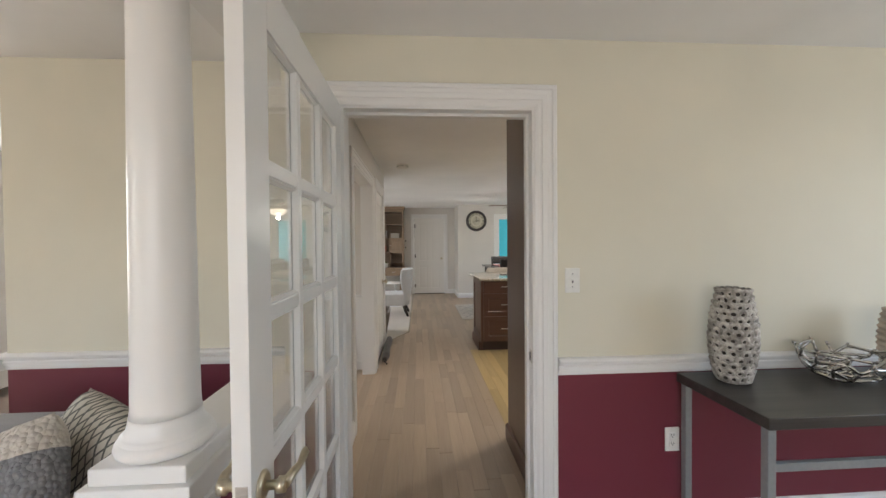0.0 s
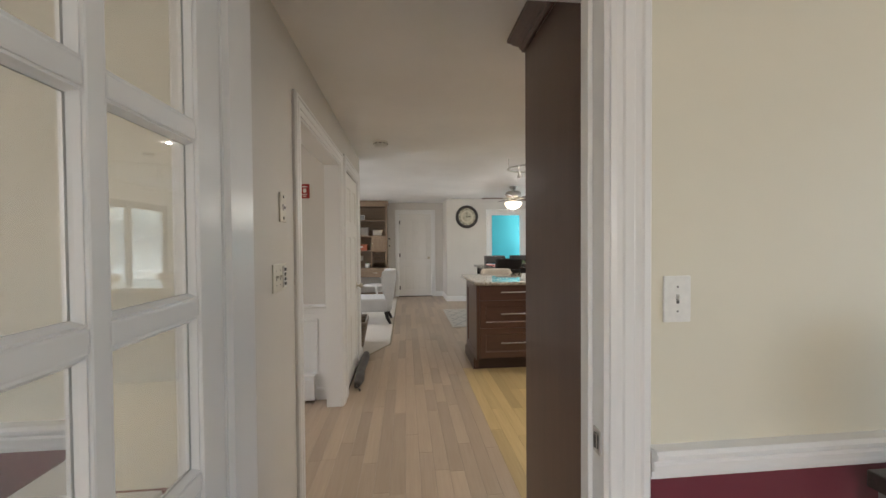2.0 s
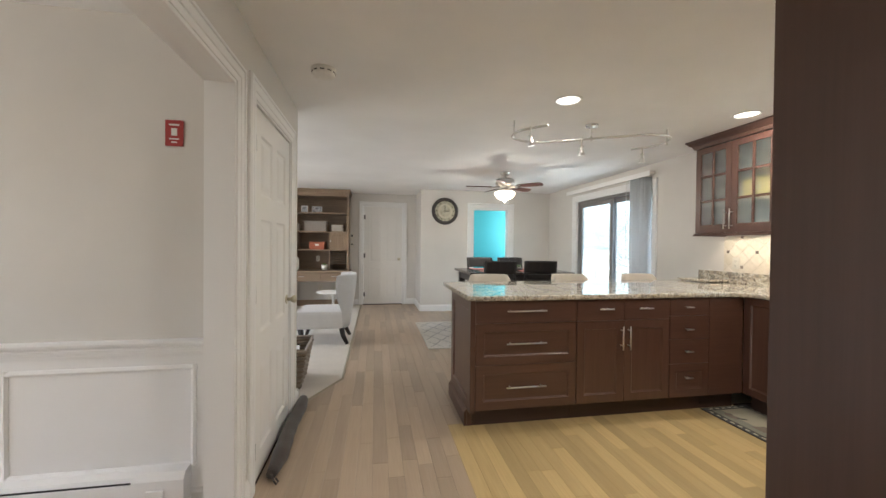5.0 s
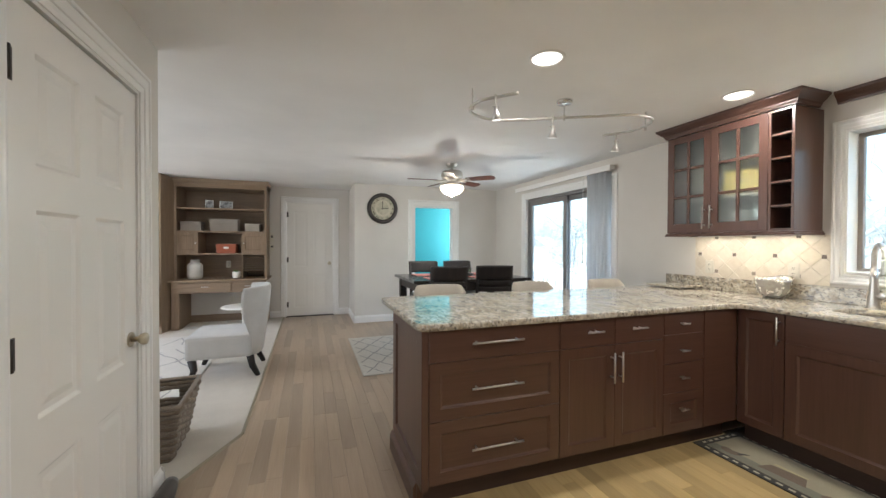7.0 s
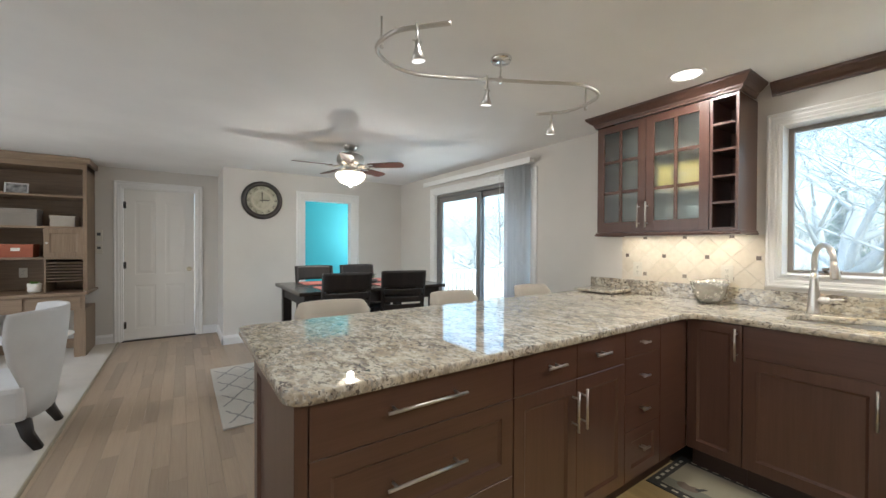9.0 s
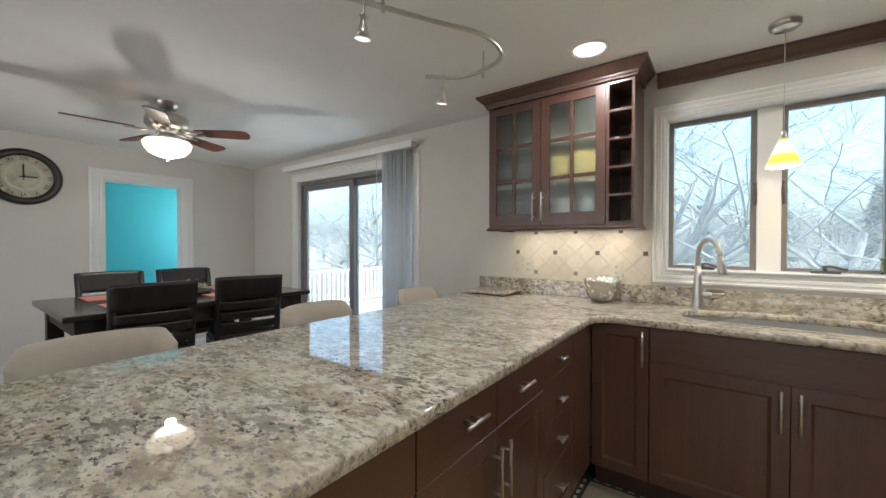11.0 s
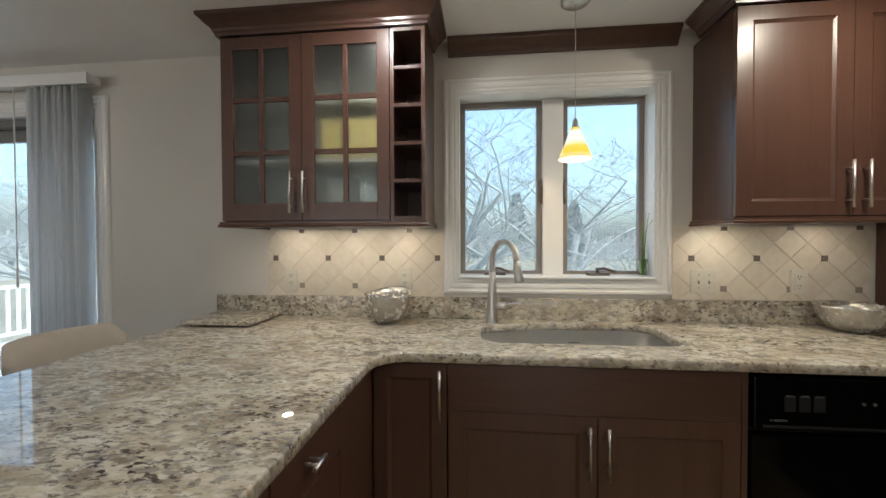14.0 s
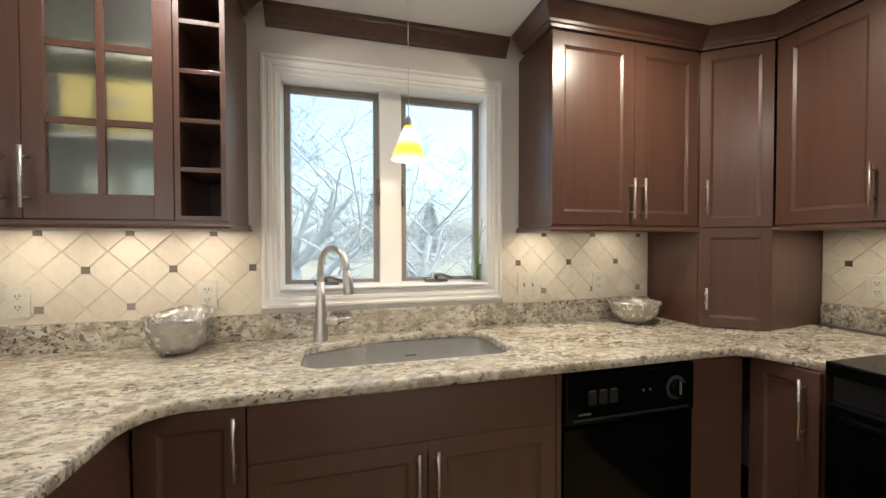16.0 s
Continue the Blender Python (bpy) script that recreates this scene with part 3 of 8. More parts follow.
def shaker(bm, x0, x1, z0, z1, y, rail=0.058, thick=0.02, depth=0.009, top=None):
    """Frame-and-panel front between local x0..x1, z0..z1 whose face lies at y."""
    top = rail if top is None else top
    c, q = 0.0015, 0.011

    def ring(a0, a1, b0, b1, d):
        return [bm.verts.new(v) for v in ((a0, d, b0), (a1, d, b0), (a1, d, b1), (a0, d, b1))]
    i0, i1, j0, j1 = x0 + rail, x1 - rail, z0 + rail, z1 - top
    rings = [ring(x0, x1, z0, z1, y + thick), ring(x0, x1, z0, z1, y + c), ring(x0 + c, x1 - c, z0 + c, z1 - c, y), ring(i0 - 0.001, i1 + 0.001, j0 - 0.001, j1 + 0.001, y), ring(i0, i1, j0, j1, y + 0.003), ring(i0 + q, i1 - q, j0 + q, j1 - q, y + depth)]
    for a, b in zip(rings, rings[1:]):
        for k in range(4):
            bm.faces.new((a[k], a[(k + 1) % 4], b[(k + 1) % 4], b[k]))
    bm.faces.new(rings[0])
    bm.faces.new(rings[-1])


def six_panel(bm, w, h, t, rows=((0.13, 0.62), (0.78, 1.40), (1.53, 1.86)), stile=0.115, mid=0.1, deep=0.009):
    """A moulded door leaf, local x 0..w, y 0..t."""
    cols = ((stile, (w - mid) / 2), ((w + mid) / 2, w - stile))
    k = h / 1.985
    rows = [(a * k, b * k) for a, b in rows]
    xs = [0, cols[0][0], cols[0][1], cols[1][0], cols[1][1], w]
    zs = [0] + [v for r in rows for v in r] + [h]
    for i in range(5):
        for j in range(len(zs) - 1):
            hole = i in (1, 3) and j % 2 == 1
            if not hole:
                bx(bm, xs[i], xs[i + 1], 0, t, zs[j], zs[j + 1])
    for c0, c1 in cols:
        for r0, r1 in rows:
            steps = ((0.0, 0.0), (0.012, deep), (0.030, deep), (0.055, deep * 0.22))
            for face, s in ((0.0, 1), (t, -1)):
                rings = [[bm.verts.new((a, face + s * d, c)) for a, c in ((c0 + q, r0 + q), (c1 - q, r0 + q), (c1 - q, r1 - q), (c0 + q, r1 - q))] for q, d in steps]
                for a, b in zip(rings, rings[1:]):
                    for k2 in range(4):
                        bm.faces.new((a[k2], a[(k2 + 1) % 4], b[(k2 + 1) % 4], b[k2]))
                bm.faces.new(rings[-1])


def hinge(ob, x, y, z, material):
    bm = B()
    tube(bm, [(x, y, z - 0.045), (x, y, z + 0.045)], 0.006, 10)
    bx(bm, x - 0.002, x + 0.022, y + 0.003, y + 0.006, z - 0.045, z + 0.045)
    part("hinge", bm, material, ob)


def knob_set(ob, x, y, z, material, y2=None):
    bm = B()
    tube(bm, [(x, y, z), (x, y - 0.006, z)], 0.032, 20)
    tube(bm, [(x, y - 0.006, z), (x, y - 0.03, z), (x, y - 0.036, z), (x, y - 0.05, z), (x, y - 0.062, z), (x, y - 0.066, z)], [0.012, 0.011, 0.02, 0.027, 0.024, 0.014], 20)
    part("door_knob", bm, material, ob)


# closet door in the hall, closed
cd = thing("door_1", pose(HX - 0.012, 5.013, 0.008, 0, 0, -90) @ pose(0, -0.0, 0), "white six-panel closet door with brass knob, closed", "door")
cd["kind"] = "structure"
cd.matrix_world = Matrix(((0, -1, 0, HX - 0.006), (1, 0, 0, 4.208), (0, 0, 1, 0.008), (0, 0, 0, 1)))
bm = B()
six_panel(bm, 0.779, 1.955, 0.035)
part("door_leaf", bm, DOOR, cd)
BLACKIRON = plain("aged_bronze_hinge", (0.05, 0.045, 0.04), 0.4, 0.8)
for z in (0.17, 0.985, 1.76):
    hinge(cd, 0.003, -0.004, z, BLACKIRON)
knob_set(cd, 0.716, 0.0, 0.86, BRASS)

bd = thing("door_2", pose(-0.097, BY + 0.03, 0.012), "white painted panel back door with brass knob, closed", "door")
bd["kind"] = "structure"
bm = B()
six_panel(bm, 0.781, 2.012, 0.04, rows=((0.14, 0.72), (0.86, 1.84)), deep=0.003)
part("door_leaf", bm, DOOR, bd)
for z in (0.2, 1.0, 1.8):
    hinge(bd, 0.004, -0.004, z, BLACKIRON)
knob_set(bd, 0.72, 0.0, 0.93, BRASS)
bm = B()
bx(bm, -0.115, 0.70, BY - 0.03, BY + 0.12, -0.005, 0.010, 0.003)
solid("door_sill_back", bm, ESPRESSO, kind="structure")

# door into the blue-green room, swung fully open inside
od = thing("door_3", pose(2.0, NY + 0.13, 0.01, 0, 0, 96), "white panel door standing open into the turquoise room", "door")
od["kind"] = "structure"
bm = B()
six_panel(bm, 0.68, 1.92, 0.035)
part("door_leaf", bm, DOOR, od)
for z in (0.2, 1.0, 1.75):
    hinge(od, 0.0, -0.012, z, STEEL)


def french_door():
    """Fifteen-light door, open into the front room; local x runs from the hinge to the free edge, local y from its visible face inwards."""
    W, T, H = 0.915, 0.038, 1.96
    ob = thing("french_door", Matrix(((0, -1, 0, -0.322), (-1, 0, 0, 1.652), (0, 0, 1, 0.012), (0, 0, 0, 1))), "white fifteen-pane french door with brass lever, standing open", "door")
    bm = B()
    L, R, BT, TP = 0.085, 0.118, 0.22, 0.118
    for a, b, c, d in ((0, L, 0, H), (W - R, W, 0, H), (L, W - R, 0, BT), (L, W - R, H - TP, H)):
        bx(bm, a, b, 0, T, c, d, 0.002)
    part("door_leaf", bm, TRIM, ob)
    x0, x1, z0, z1 = L, W - R, BT, H - TP
    mw = 0.034
    pw = (x1 - x0 - 2 * mw) / 3
    ph = (z1 - z0 - 4 * mw) / 5
    bead = [(0.0, 0.0), (0.0, 0.010), (0.004, 0.011), (0.008, 0.004), (0.011, 0.0)]
    for i in (1, 2):
        x = x0 + i * pw + (i - 1) * mw
        bm = B()
        bx(bm, x, x + mw, 0.003, T - 0.003, z0, z1, 0.004)
        part("muntin", bm, TRIM, ob)
    for j in (1, 2, 3, 4):
        z = z0 + j * ph + (j - 1) * mw
        bm = B()
        for i in range(3):
            xa = x0 + i * (pw + mw)
            bx(bm, xa, xa + pw, 0.0035, T - 0.0035, z, z + mw, 0.004)
        part("muntin", bm, TRIM, ob)
    for i in range(3):
        for j in range(5):
            xa, za = x0 + i * (pw + mw), z0 + j * (ph + mw)
            bm = B()
            bx(bm, xa - 0.004, xa + pw + 0.004, T / 2 - 0.0015, T / 2 + 0.0015, za - 0.004, za + ph + 0.004)
            part("pane", bm, DOORPANE, ob).visible_shadow = False
            bm = B()
            for y, s in ((T / 2 - 0.0018, -1), (T / 2 + 0.0018, 1)):
                for a, b, o in (((xa, za), (xa + pw, za), (0, 0, 1)), ((xa, za + ph), (xa + pw, za + ph), (0, 0, -1)), ((xa, za), (xa, za + ph), (1, 0, 0)), ((xa + pw, za), (xa + pw, za + ph), (-1, 0, 0))):
                    extrude_profile(bm, bead, (a[0], y, a[1]), (b[0], y, b[1]), o, (0, s, 0))
            part("glazing_bead", bm, TRIM, ob)
    lx, lz = W - 0.05, 0.84
    for y, s in ((0.0, -1), (T, 1)):
        bm = B()
        tube(bm, [(lx, y, lz), (lx, y + s * 0.004, lz), (lx, y + s * 0.009, lz)], [0.031, 0.031, 0.024], 28)
        tube(bm, [(lx, y + s * 0.006, lz), (lx, y + s * 0.03, lz), (lx, y + s * 0.034, lz), (lx, y + s * 0.05, lz)], [0.010, 0.010, 0.017, 0.016], 20)
        tube(bm, [(lx, y + s * 0.047, lz), (lx - 0.03, y + s * 0.054, lz + 0.006), (lx - 0.07, y + s * 0.058, lz + 0.002), (lx - 0.105, y + s * 0.06, lz + 0.012), (lx - 0.112, y + s * 0.058, lz + 0.018)], [0.011, 0.010, 0.008, 0.010, 0.005], 12)
        part("lever_handle", bm, BRASS, ob, "polished brass lever handle")
    bm = B()
    bx(bm, W - 0.0005, W + 0.0015, T / 2 - 0.012, T / 2 + 0.012, lz - 0.03, lz + 0.03, 0.0005)
    bx(bm, W + 0.001, W + 0.010, T / 2 - 0.006, T / 2 + 0.006, lz - 0.010, lz + 0.010, 0.002)
    part("latch", bm, STEEL, ob)
    return ob


french_door()
bm = B()
bx(bm, 0.5345, 0.5385, SY0 + 0.012, SY0 + 0.045, 0.80, 0.862, 0.0015)
bx(bm, 0.531, 0.537, SY0 + 0.02, SY0 + 0.036, 0.812, 0.85, 0.001, slot=1)
solid("strike_plate", bm, [STEEL, BLACKMAT], "brushed nickel strike plate on the door jamb", "strike plate")


# ---- kitchen cabinets ----
def front(ob, kind, x0, x1, z0, z1, handle=None, level=True, rail=0.058):
    """A door or drawer front at local y 0, with its handle."""
    g = 0.0015
    name = "drawer" if kind in ("slab", "drawer") else "door"
    bm = B()
    if kind == "slab":
        bx(bm, x0 + g, x1 - g, 0, 0.02, z0 + g, z1 - g, 0.002)
    else:
        shaker(bm, x0 + g, x1 - g, z0 + g, z1 - g, 0.0, rail)
    f = part(name, bm, BROWN_H if kind in ("slab", "drawer") else BROWN, ob)
    if handle:
        d, hx, hz, length = handle
        bolt_handle(f, hx, hz, 0.0, length, d == "v")
    return f


def unit(name, m, w, d, z0, z1, label, group="base cabinets", toe=True, open_left=False):
    ob = thing(name, m, label, "cabinet", group)
    bm = B()
    bx(bm, 0.001, w - 0.001, 0.021, d, z0, z1, 0.001)
    part("carcass", bm, BROWN, ob)
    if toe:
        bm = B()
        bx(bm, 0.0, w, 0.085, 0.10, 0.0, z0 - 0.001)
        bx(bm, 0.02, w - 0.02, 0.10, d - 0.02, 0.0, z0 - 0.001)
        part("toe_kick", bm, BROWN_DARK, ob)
    return ob


CB = CT - 0.034       # underside of the stone
FY = 4.60             # kitchen face of the peninsula
FX = 2.945            # face of the sink run
BZ = 0.125            # bottom of the fronts

u = unit("base_cabinet", pose(0.812, FY, 0), 0.738, 0.62, BZ, CB, "stained cherry base cabinet with three wide drawers at the peninsula end")
front(u, "slab", 0, 0.738, 0.725, CB - 0.004, ("h", 0.356, 0.812, 0.285))
front(u, "drawer", 0, 0.738, 0.440, 0.725, ("h", 0.356, 0.590, 0.285))
front(u, "drawer", 0, 0.738, BZ + 0.01, 0.440, ("h", 0.356, 0.292, 0.285))
u = unit("base_cabinet", pose(1.552, FY, 0), 0.748, 0.62, BZ, CB, "stained cherry base cabinet with two drawers over two doors")
front(u, "slab", 0, 0.374, 0.725, CB - 0.004, ("h", 0.215, 0.812, 0.11))
front(u, "slab", 0.374, 0.748, 0.725, CB - 0.004, ("h", 0.53, 0.812, 0.11))
front(u, "door", 0, 0.374, BZ + 0.01, 0.725, ("v", 0.345, 0.60, 0.17))
front(u, "door", 0.374, 0.748, BZ + 0.01, 0.725, ("v", 0.403, 0.60, 0.17))
u = unit("base_cabinet", pose(2.302, FY, 0), 0.338, 0.62, BZ, CB, "narrow stained cherry cabinet with four small drawers")
for i, (z0, z1) in enumerate(((0.745, CB - 0.004), (0.568, 0.745), (0.385, 0.568), (BZ + 0.01, 0.385))):
    front(u, "slab" if i < 3 else "drawer", 0, 0.338, z0, z1, ("h", 0.145, (0.813, 0.647, 0.481, 0.285)[i], 0.06))
u = unit("base_cabinet", pose(2.642, FY, 0), 0.305, 0.62, BZ, CB, "plain stained cherry corner filler of the peninsula")
front(u, "slab", 0, 0.3035, BZ + 0.01, CB - 0.004)

ES = pose(FX, 4.597, 0, 0, 0, -90)
u = unit("base_cabinet", ES, 0.262, 0.60, BZ, CB, "stained cherry corner base cabinet with one narrow door")
front(u, "door", -0.001, 0.262, BZ + 0.01, CB - 0.004, ("v", 0.238, 0.777, 0.17), rail=0.052)
u = unit("sink_cabinet", ES @ pose(0.264, 0, 0), 0.943, 0.60, BZ, 0.68, "stained cherry sink cabinet with a blind drawer over two doors")
front(u, "slab", 0, 0.943, 0.715, CB - 0.004)
front(u, "door", 0.0, 0.50, BZ + 0.01, 0.715, ("v", 0.468, 0.607, 0.17))
front(u, "door", 0.50, 0.943, BZ + 0.01, 0.715, ("v", 0.527, 0.607, 0.17))
bm = B()
bx(bm, 0.0, 0.943, 0.004, 0.045, 0.68, CB)
part("rail", bm, BROWN_H, u)
bm = B()
bx(bm, 0.0, 0.018, 0.002, 0.56, 0.0, CB, 0.001)
solid("end_panel", bm, BROWN, "stained cherry end panel beside the dishwasher", "cabinet panel", m=ES @ pose(1.209, 0, 0))

dw = thing("dishwasher", ES @ pose(1.230, 0, 0), "black built-in dishwasher with dial and push buttons", "dishwasher")
box_part("body", (0, 0.546, 0.03, 0.55, 0.02, CB - 0.002), BLACKMAT, dw)
box_part("door_panel", (0.003, 0.543, -0.006, 0.03, 0.13, 0.685), BLACK, dw, 0.004)
box_part("control_panel", (0.003, 0.543, -0.014, 0.03, 0.70, CB - 0.012), BLACK, dw, 0.006)
box_part("kick_plate", (0.003, 0.543, 0.05, 0.07, 0.02, 0.12), BLACKMAT, dw)
bm = B()
bx(bm, 0.03, 0.516, -0.017, -0.013, 0.712, 0.72, 0.001)
part("door_grip", bm, BLACKMAT, dw)
bm = B()
tube(bm, [(0.458, -0.014, 0.79), (0.458, -0.017, 0.79)], 0.043, 32)
part("dial_ring", bm, plain("dark_grey_print", (0.04, 0.04, 0.04), 0.4), dw)
bm = B()
tube(bm, [(0.458, -0.016, 0.79), (0.458, -0.03, 0.79), (0.458, -0.034, 0.79)], [0.033, 0.031, 0.026], 32)
bx(bm, 0.455, 0.461, -0.037, -0.03, 0.77, 0.818, 0.001, slot=1)
part("dial", bm, [BLACK, plain("pale_print", (0.30, 0.30, 0.30), 0.5)], dw, "black dial with white pointer")
PRINT = plain("grey_print", (0.07, 0.07, 0.07), 0.5)
for i in range(3):
    bm = B()
    bx(bm, 0.09 + i * 0.042, 0.122 + i * 0.042, -0.017, -0.013, 0.765, 0.81, 0.001)
    bx(bm, 0.093 + i * 0.042, 0.118 + i * 0.042, -0.0175, -0.0165, 0.812, 0.816, slot=1)
    part("button", bm, [BLACKMAT, PRINT], dw)
for x in (0.315, 0.345):
    bm = B()
    tube(bm, [(x, -0.013, 0.795), (x, -0.016, 0.795)], 0.005, 10)
    part("indicator", bm, PRINT, dw)
for x0, x1 in ((0.05, 0.056), (0.06, 0.10)):
    bm = B()
    bx(bm, x0, x1, -0.0155, -0.0135, 0.732, 0.738)
    part("marking", bm, PRINT, dw)

u = unit("base_cabinet", ES @ pose(1.779, 0, 0), 0.265, 0.60, BZ, CB, "plain stained cherry cabinet beside the dishwasher")
front(u, "slab", 0, 0.25, BZ + 0.01, CB - 0.004)
SSY = 2.545           # face of the run on the front wall
SS = pose(FX + 0.004, SSY, 0, 0, 0, 180)
u = unit("base_cabinet", SS, 0.240, 0.70, BZ, CB, "stained cherry base cabinet door beside the range")
front(u, "door", 0.012, 0.238, BZ + 0.01, CB - 0.004, ("v", 0.197, 0.745, 0.21), rail=0.05)

# peninsula end panel, back panel and base
bm = B()
shaker(bm, 0.0, 0.64, 0.119, CB, 0.0, 0.07, 0.034, 0.012)
solid("peninsula_end_panel", bm, BROWN, "framed stained cherry end panel of the peninsula", "cabinet panel", m=pose(0.776, 5.238, 0, 0, 0, -90))
bm = B()
extrude_profile(bm, [(0, 0), (0.018, 0), (0.018, 0.09), (0.010, 0.105), (0.004, 0.115), (0, 0.118)], (0.776, FY + 0.084, 0), (0.776, 5.25, 0), (-1, 0, 0))
bx(bm, 0.777, 0.811, FY + 0.084, 5.236, 0.0, 0.118)
solid("peninsula_base_moulding", bm, BROWN_H, "stained cherry base moulding round the peninsula end", "moulding")
bm = B()
bx(bm, 0.79, WE - 0.02, 5.222, 5.236, 0.0, CB, 0.002)
solid("peninsula_back_panel", bm, BROWN, "stained cherry back panel of the peninsula facing the stools", "cabinet panel")


# ---- stone counters ----
def slab(name, outer, holes, z0, z1, label, edge=0.012):
    """A stone slab with an eased edge, from its outline (counter-clockwise) and holes."""
    bm = B()
    loops = [outer] + holes
    levels = ((z0, edge * 0.4), (z0 + edge * 0.4, 0.0), (z1 - edge * 0.5, 0.0), (z1 - edge * 0.14, edge * 0.16), (z1, edge * 0.5))
    tops, bots = [], []
    for li, loop in enumerate(loops):
        n = len(loop)
        pts = [Vector(p) for p in loop]
        nor = []
        for i in range(n):
            d = (pts[(i + 1) % n] - pts[i - 1]).normalized()
            nor.append(Vector((-d.y, d.x)))
        rings = []
        for z, inset in levels:
            rings.append([bm.verts.new((*(pts[i] + nor[i] * inset), z)) for i in range(n)])
        for a, b in zip(rings, rings[1:]):
            for i in range(n):
                f = bm.faces.new((a[i], a[(i + 1) % n], b[(i + 1) % n], b[i]))
                f.smooth = True
        tops.append(rings[-1])
        bots.append(rings[0])
    for rings in (tops, bots):
        es = []
        for r in rings:
            for i in range(len(r)):
                e = bm.edges.get((r[i], r[(i + 1) % len(r)]))
                es.append(e)
        bmesh.ops.triangle_fill(bm, edges=es, use_beauty=True)
    return solid(name, bm, GRANITE, label, "countertop")


def arc(cx, cy, r, a0, a1, n=8):
    return [(cx + r * math.cos(radians(a0 + (a1 - a0) * i / n)), cy + r * math.sin(radians(a0 + (a1 - a0) * i / n))) for i in range(n + 1)]


CFX, CFY = 2.928, 4.572      # stone edges of the sink run and the peninsula
PX, PY = 0.752, 5.565        # far corner of the peninsula stone
sx0, sx1, sy0, sy1 = 3.095, 3.477, 3.465, 4.217
hole = arc(sx1 - 0.07, sy1 - 0.26, 0.06, 0, 60, 4) + [(3.417, 4.072)] + arc(3.33, sy1 - 0.075, 0.075, 55, 90, 4) + arc(sx0 + 0.085, sy1 - 0.085, 0.085, 90, 180, 6) + arc(sx0 + 0.085, sy0 + 0.085, 0.085, 180, 270, 6) + arc(sx1 - 0.11, sy0 + 0.11, 0.11, 270, 360, 8)
outer = arc(PX + 0.06, CFY + 0.06, 0.06, 180, 270, 6) + [(1.6, CFY), (2.4, CFY)] + [(CFX - 0.11, CFY)] + arc(CFX - 0.11, CFY - 0.11, 0.11, 90, 0, 8)[1:] + [(CFX, 3.6), (CFX, 2.70)] + arc(CFX - 0.09, 2.66, 0.09, 0, -70, 5)[1:] + [(2.696, 2.515), (2.696, 1.865), (WE - 0.003, 1.865), (WE - 0.003, 5.62), (3.0, 5.59)] + arc(PX + 0.05, PY - 0.05, 0.05, 90, 180, 5)
slab("countertop", outer, [hole[::-1]], CT - 0.034, CT, "polished cream granite countertop with dark flecks, sink run and peninsula")


def splash(name, box):
    bm = B()
    bx(bm, *box, bev=0.003)
    return solid(name, bm, GRANITE, "low cream granite upstand behind the counter", "backsplash", "granite upstands")


splash("granite_upstand", (WE - 0.023, WE - 0.003, 3.0, 5.62, CT, 1.022))
splash("granite_upstand", (WE - 0.023, WE - 0.003, 2.46, 2.999, CT, 1.022))
splash("granite_upstand", (2.696, 3.135, SY1 + 0.003, SY1 + 0.023, CT, 1.022))


# ---- sink and tap ----
def sink():
    ob = thing("sink", pose(0, 0, 0), "satin stainless steel undermount sink with rounded corners", "sink")
    bm = B()
    pts = [Vector(p) for p in hole]
    n = len(pts)
    cen = Vector((3.25, 3.84))
    rings = []
    for z, k in ((CT - 0.036, -0.012), (CT - 0.036, 0.006), (CT - 0.06, 0.006), (CT - 0.19, -0.012), (CT - 0.212, -0.035), (CT - 0.216, -0.08)):
        ring = []
        for i in range(n):
            d = (pts[(i + 1) % n] - pts[i - 1]).normalized()
            nv = Vector((-d.y, d.x)) * (-k)
            ring.append(bm.verts.new((*(pts[i] + nv), z)))
        rings.append(ring)
    for a, b in zip(rings[1:], rings[2:]):
        for i in range(n):
            f = bm.faces.new((a[i], a[(i + 1) % n], b[(i + 1) % n], b[i]))
            f.smooth = True
    bm.faces.new(rings[-1])
    for v in rings[0]:
        bm.verts.remove(v)
    part("basin", bm, SINK, ob)
    bm = B()
    lathe(bm, [(0.045, 0.0), (0.045, 0.003), (0.036, 0.004), (0.03, 0.001)], 24, (3.27, 3.78, CT - 0.216))
    part("drain", bm, CHROME, ob)
    bm = B()
    bx(bm, 3.392, 3.3935, 3.78, 3.83, CT - 0.075, CT - 0.069)
    part("badge", bm, plain("grey_mark", (0.2, 0.2, 0.2), 0.5), ob)


sink()


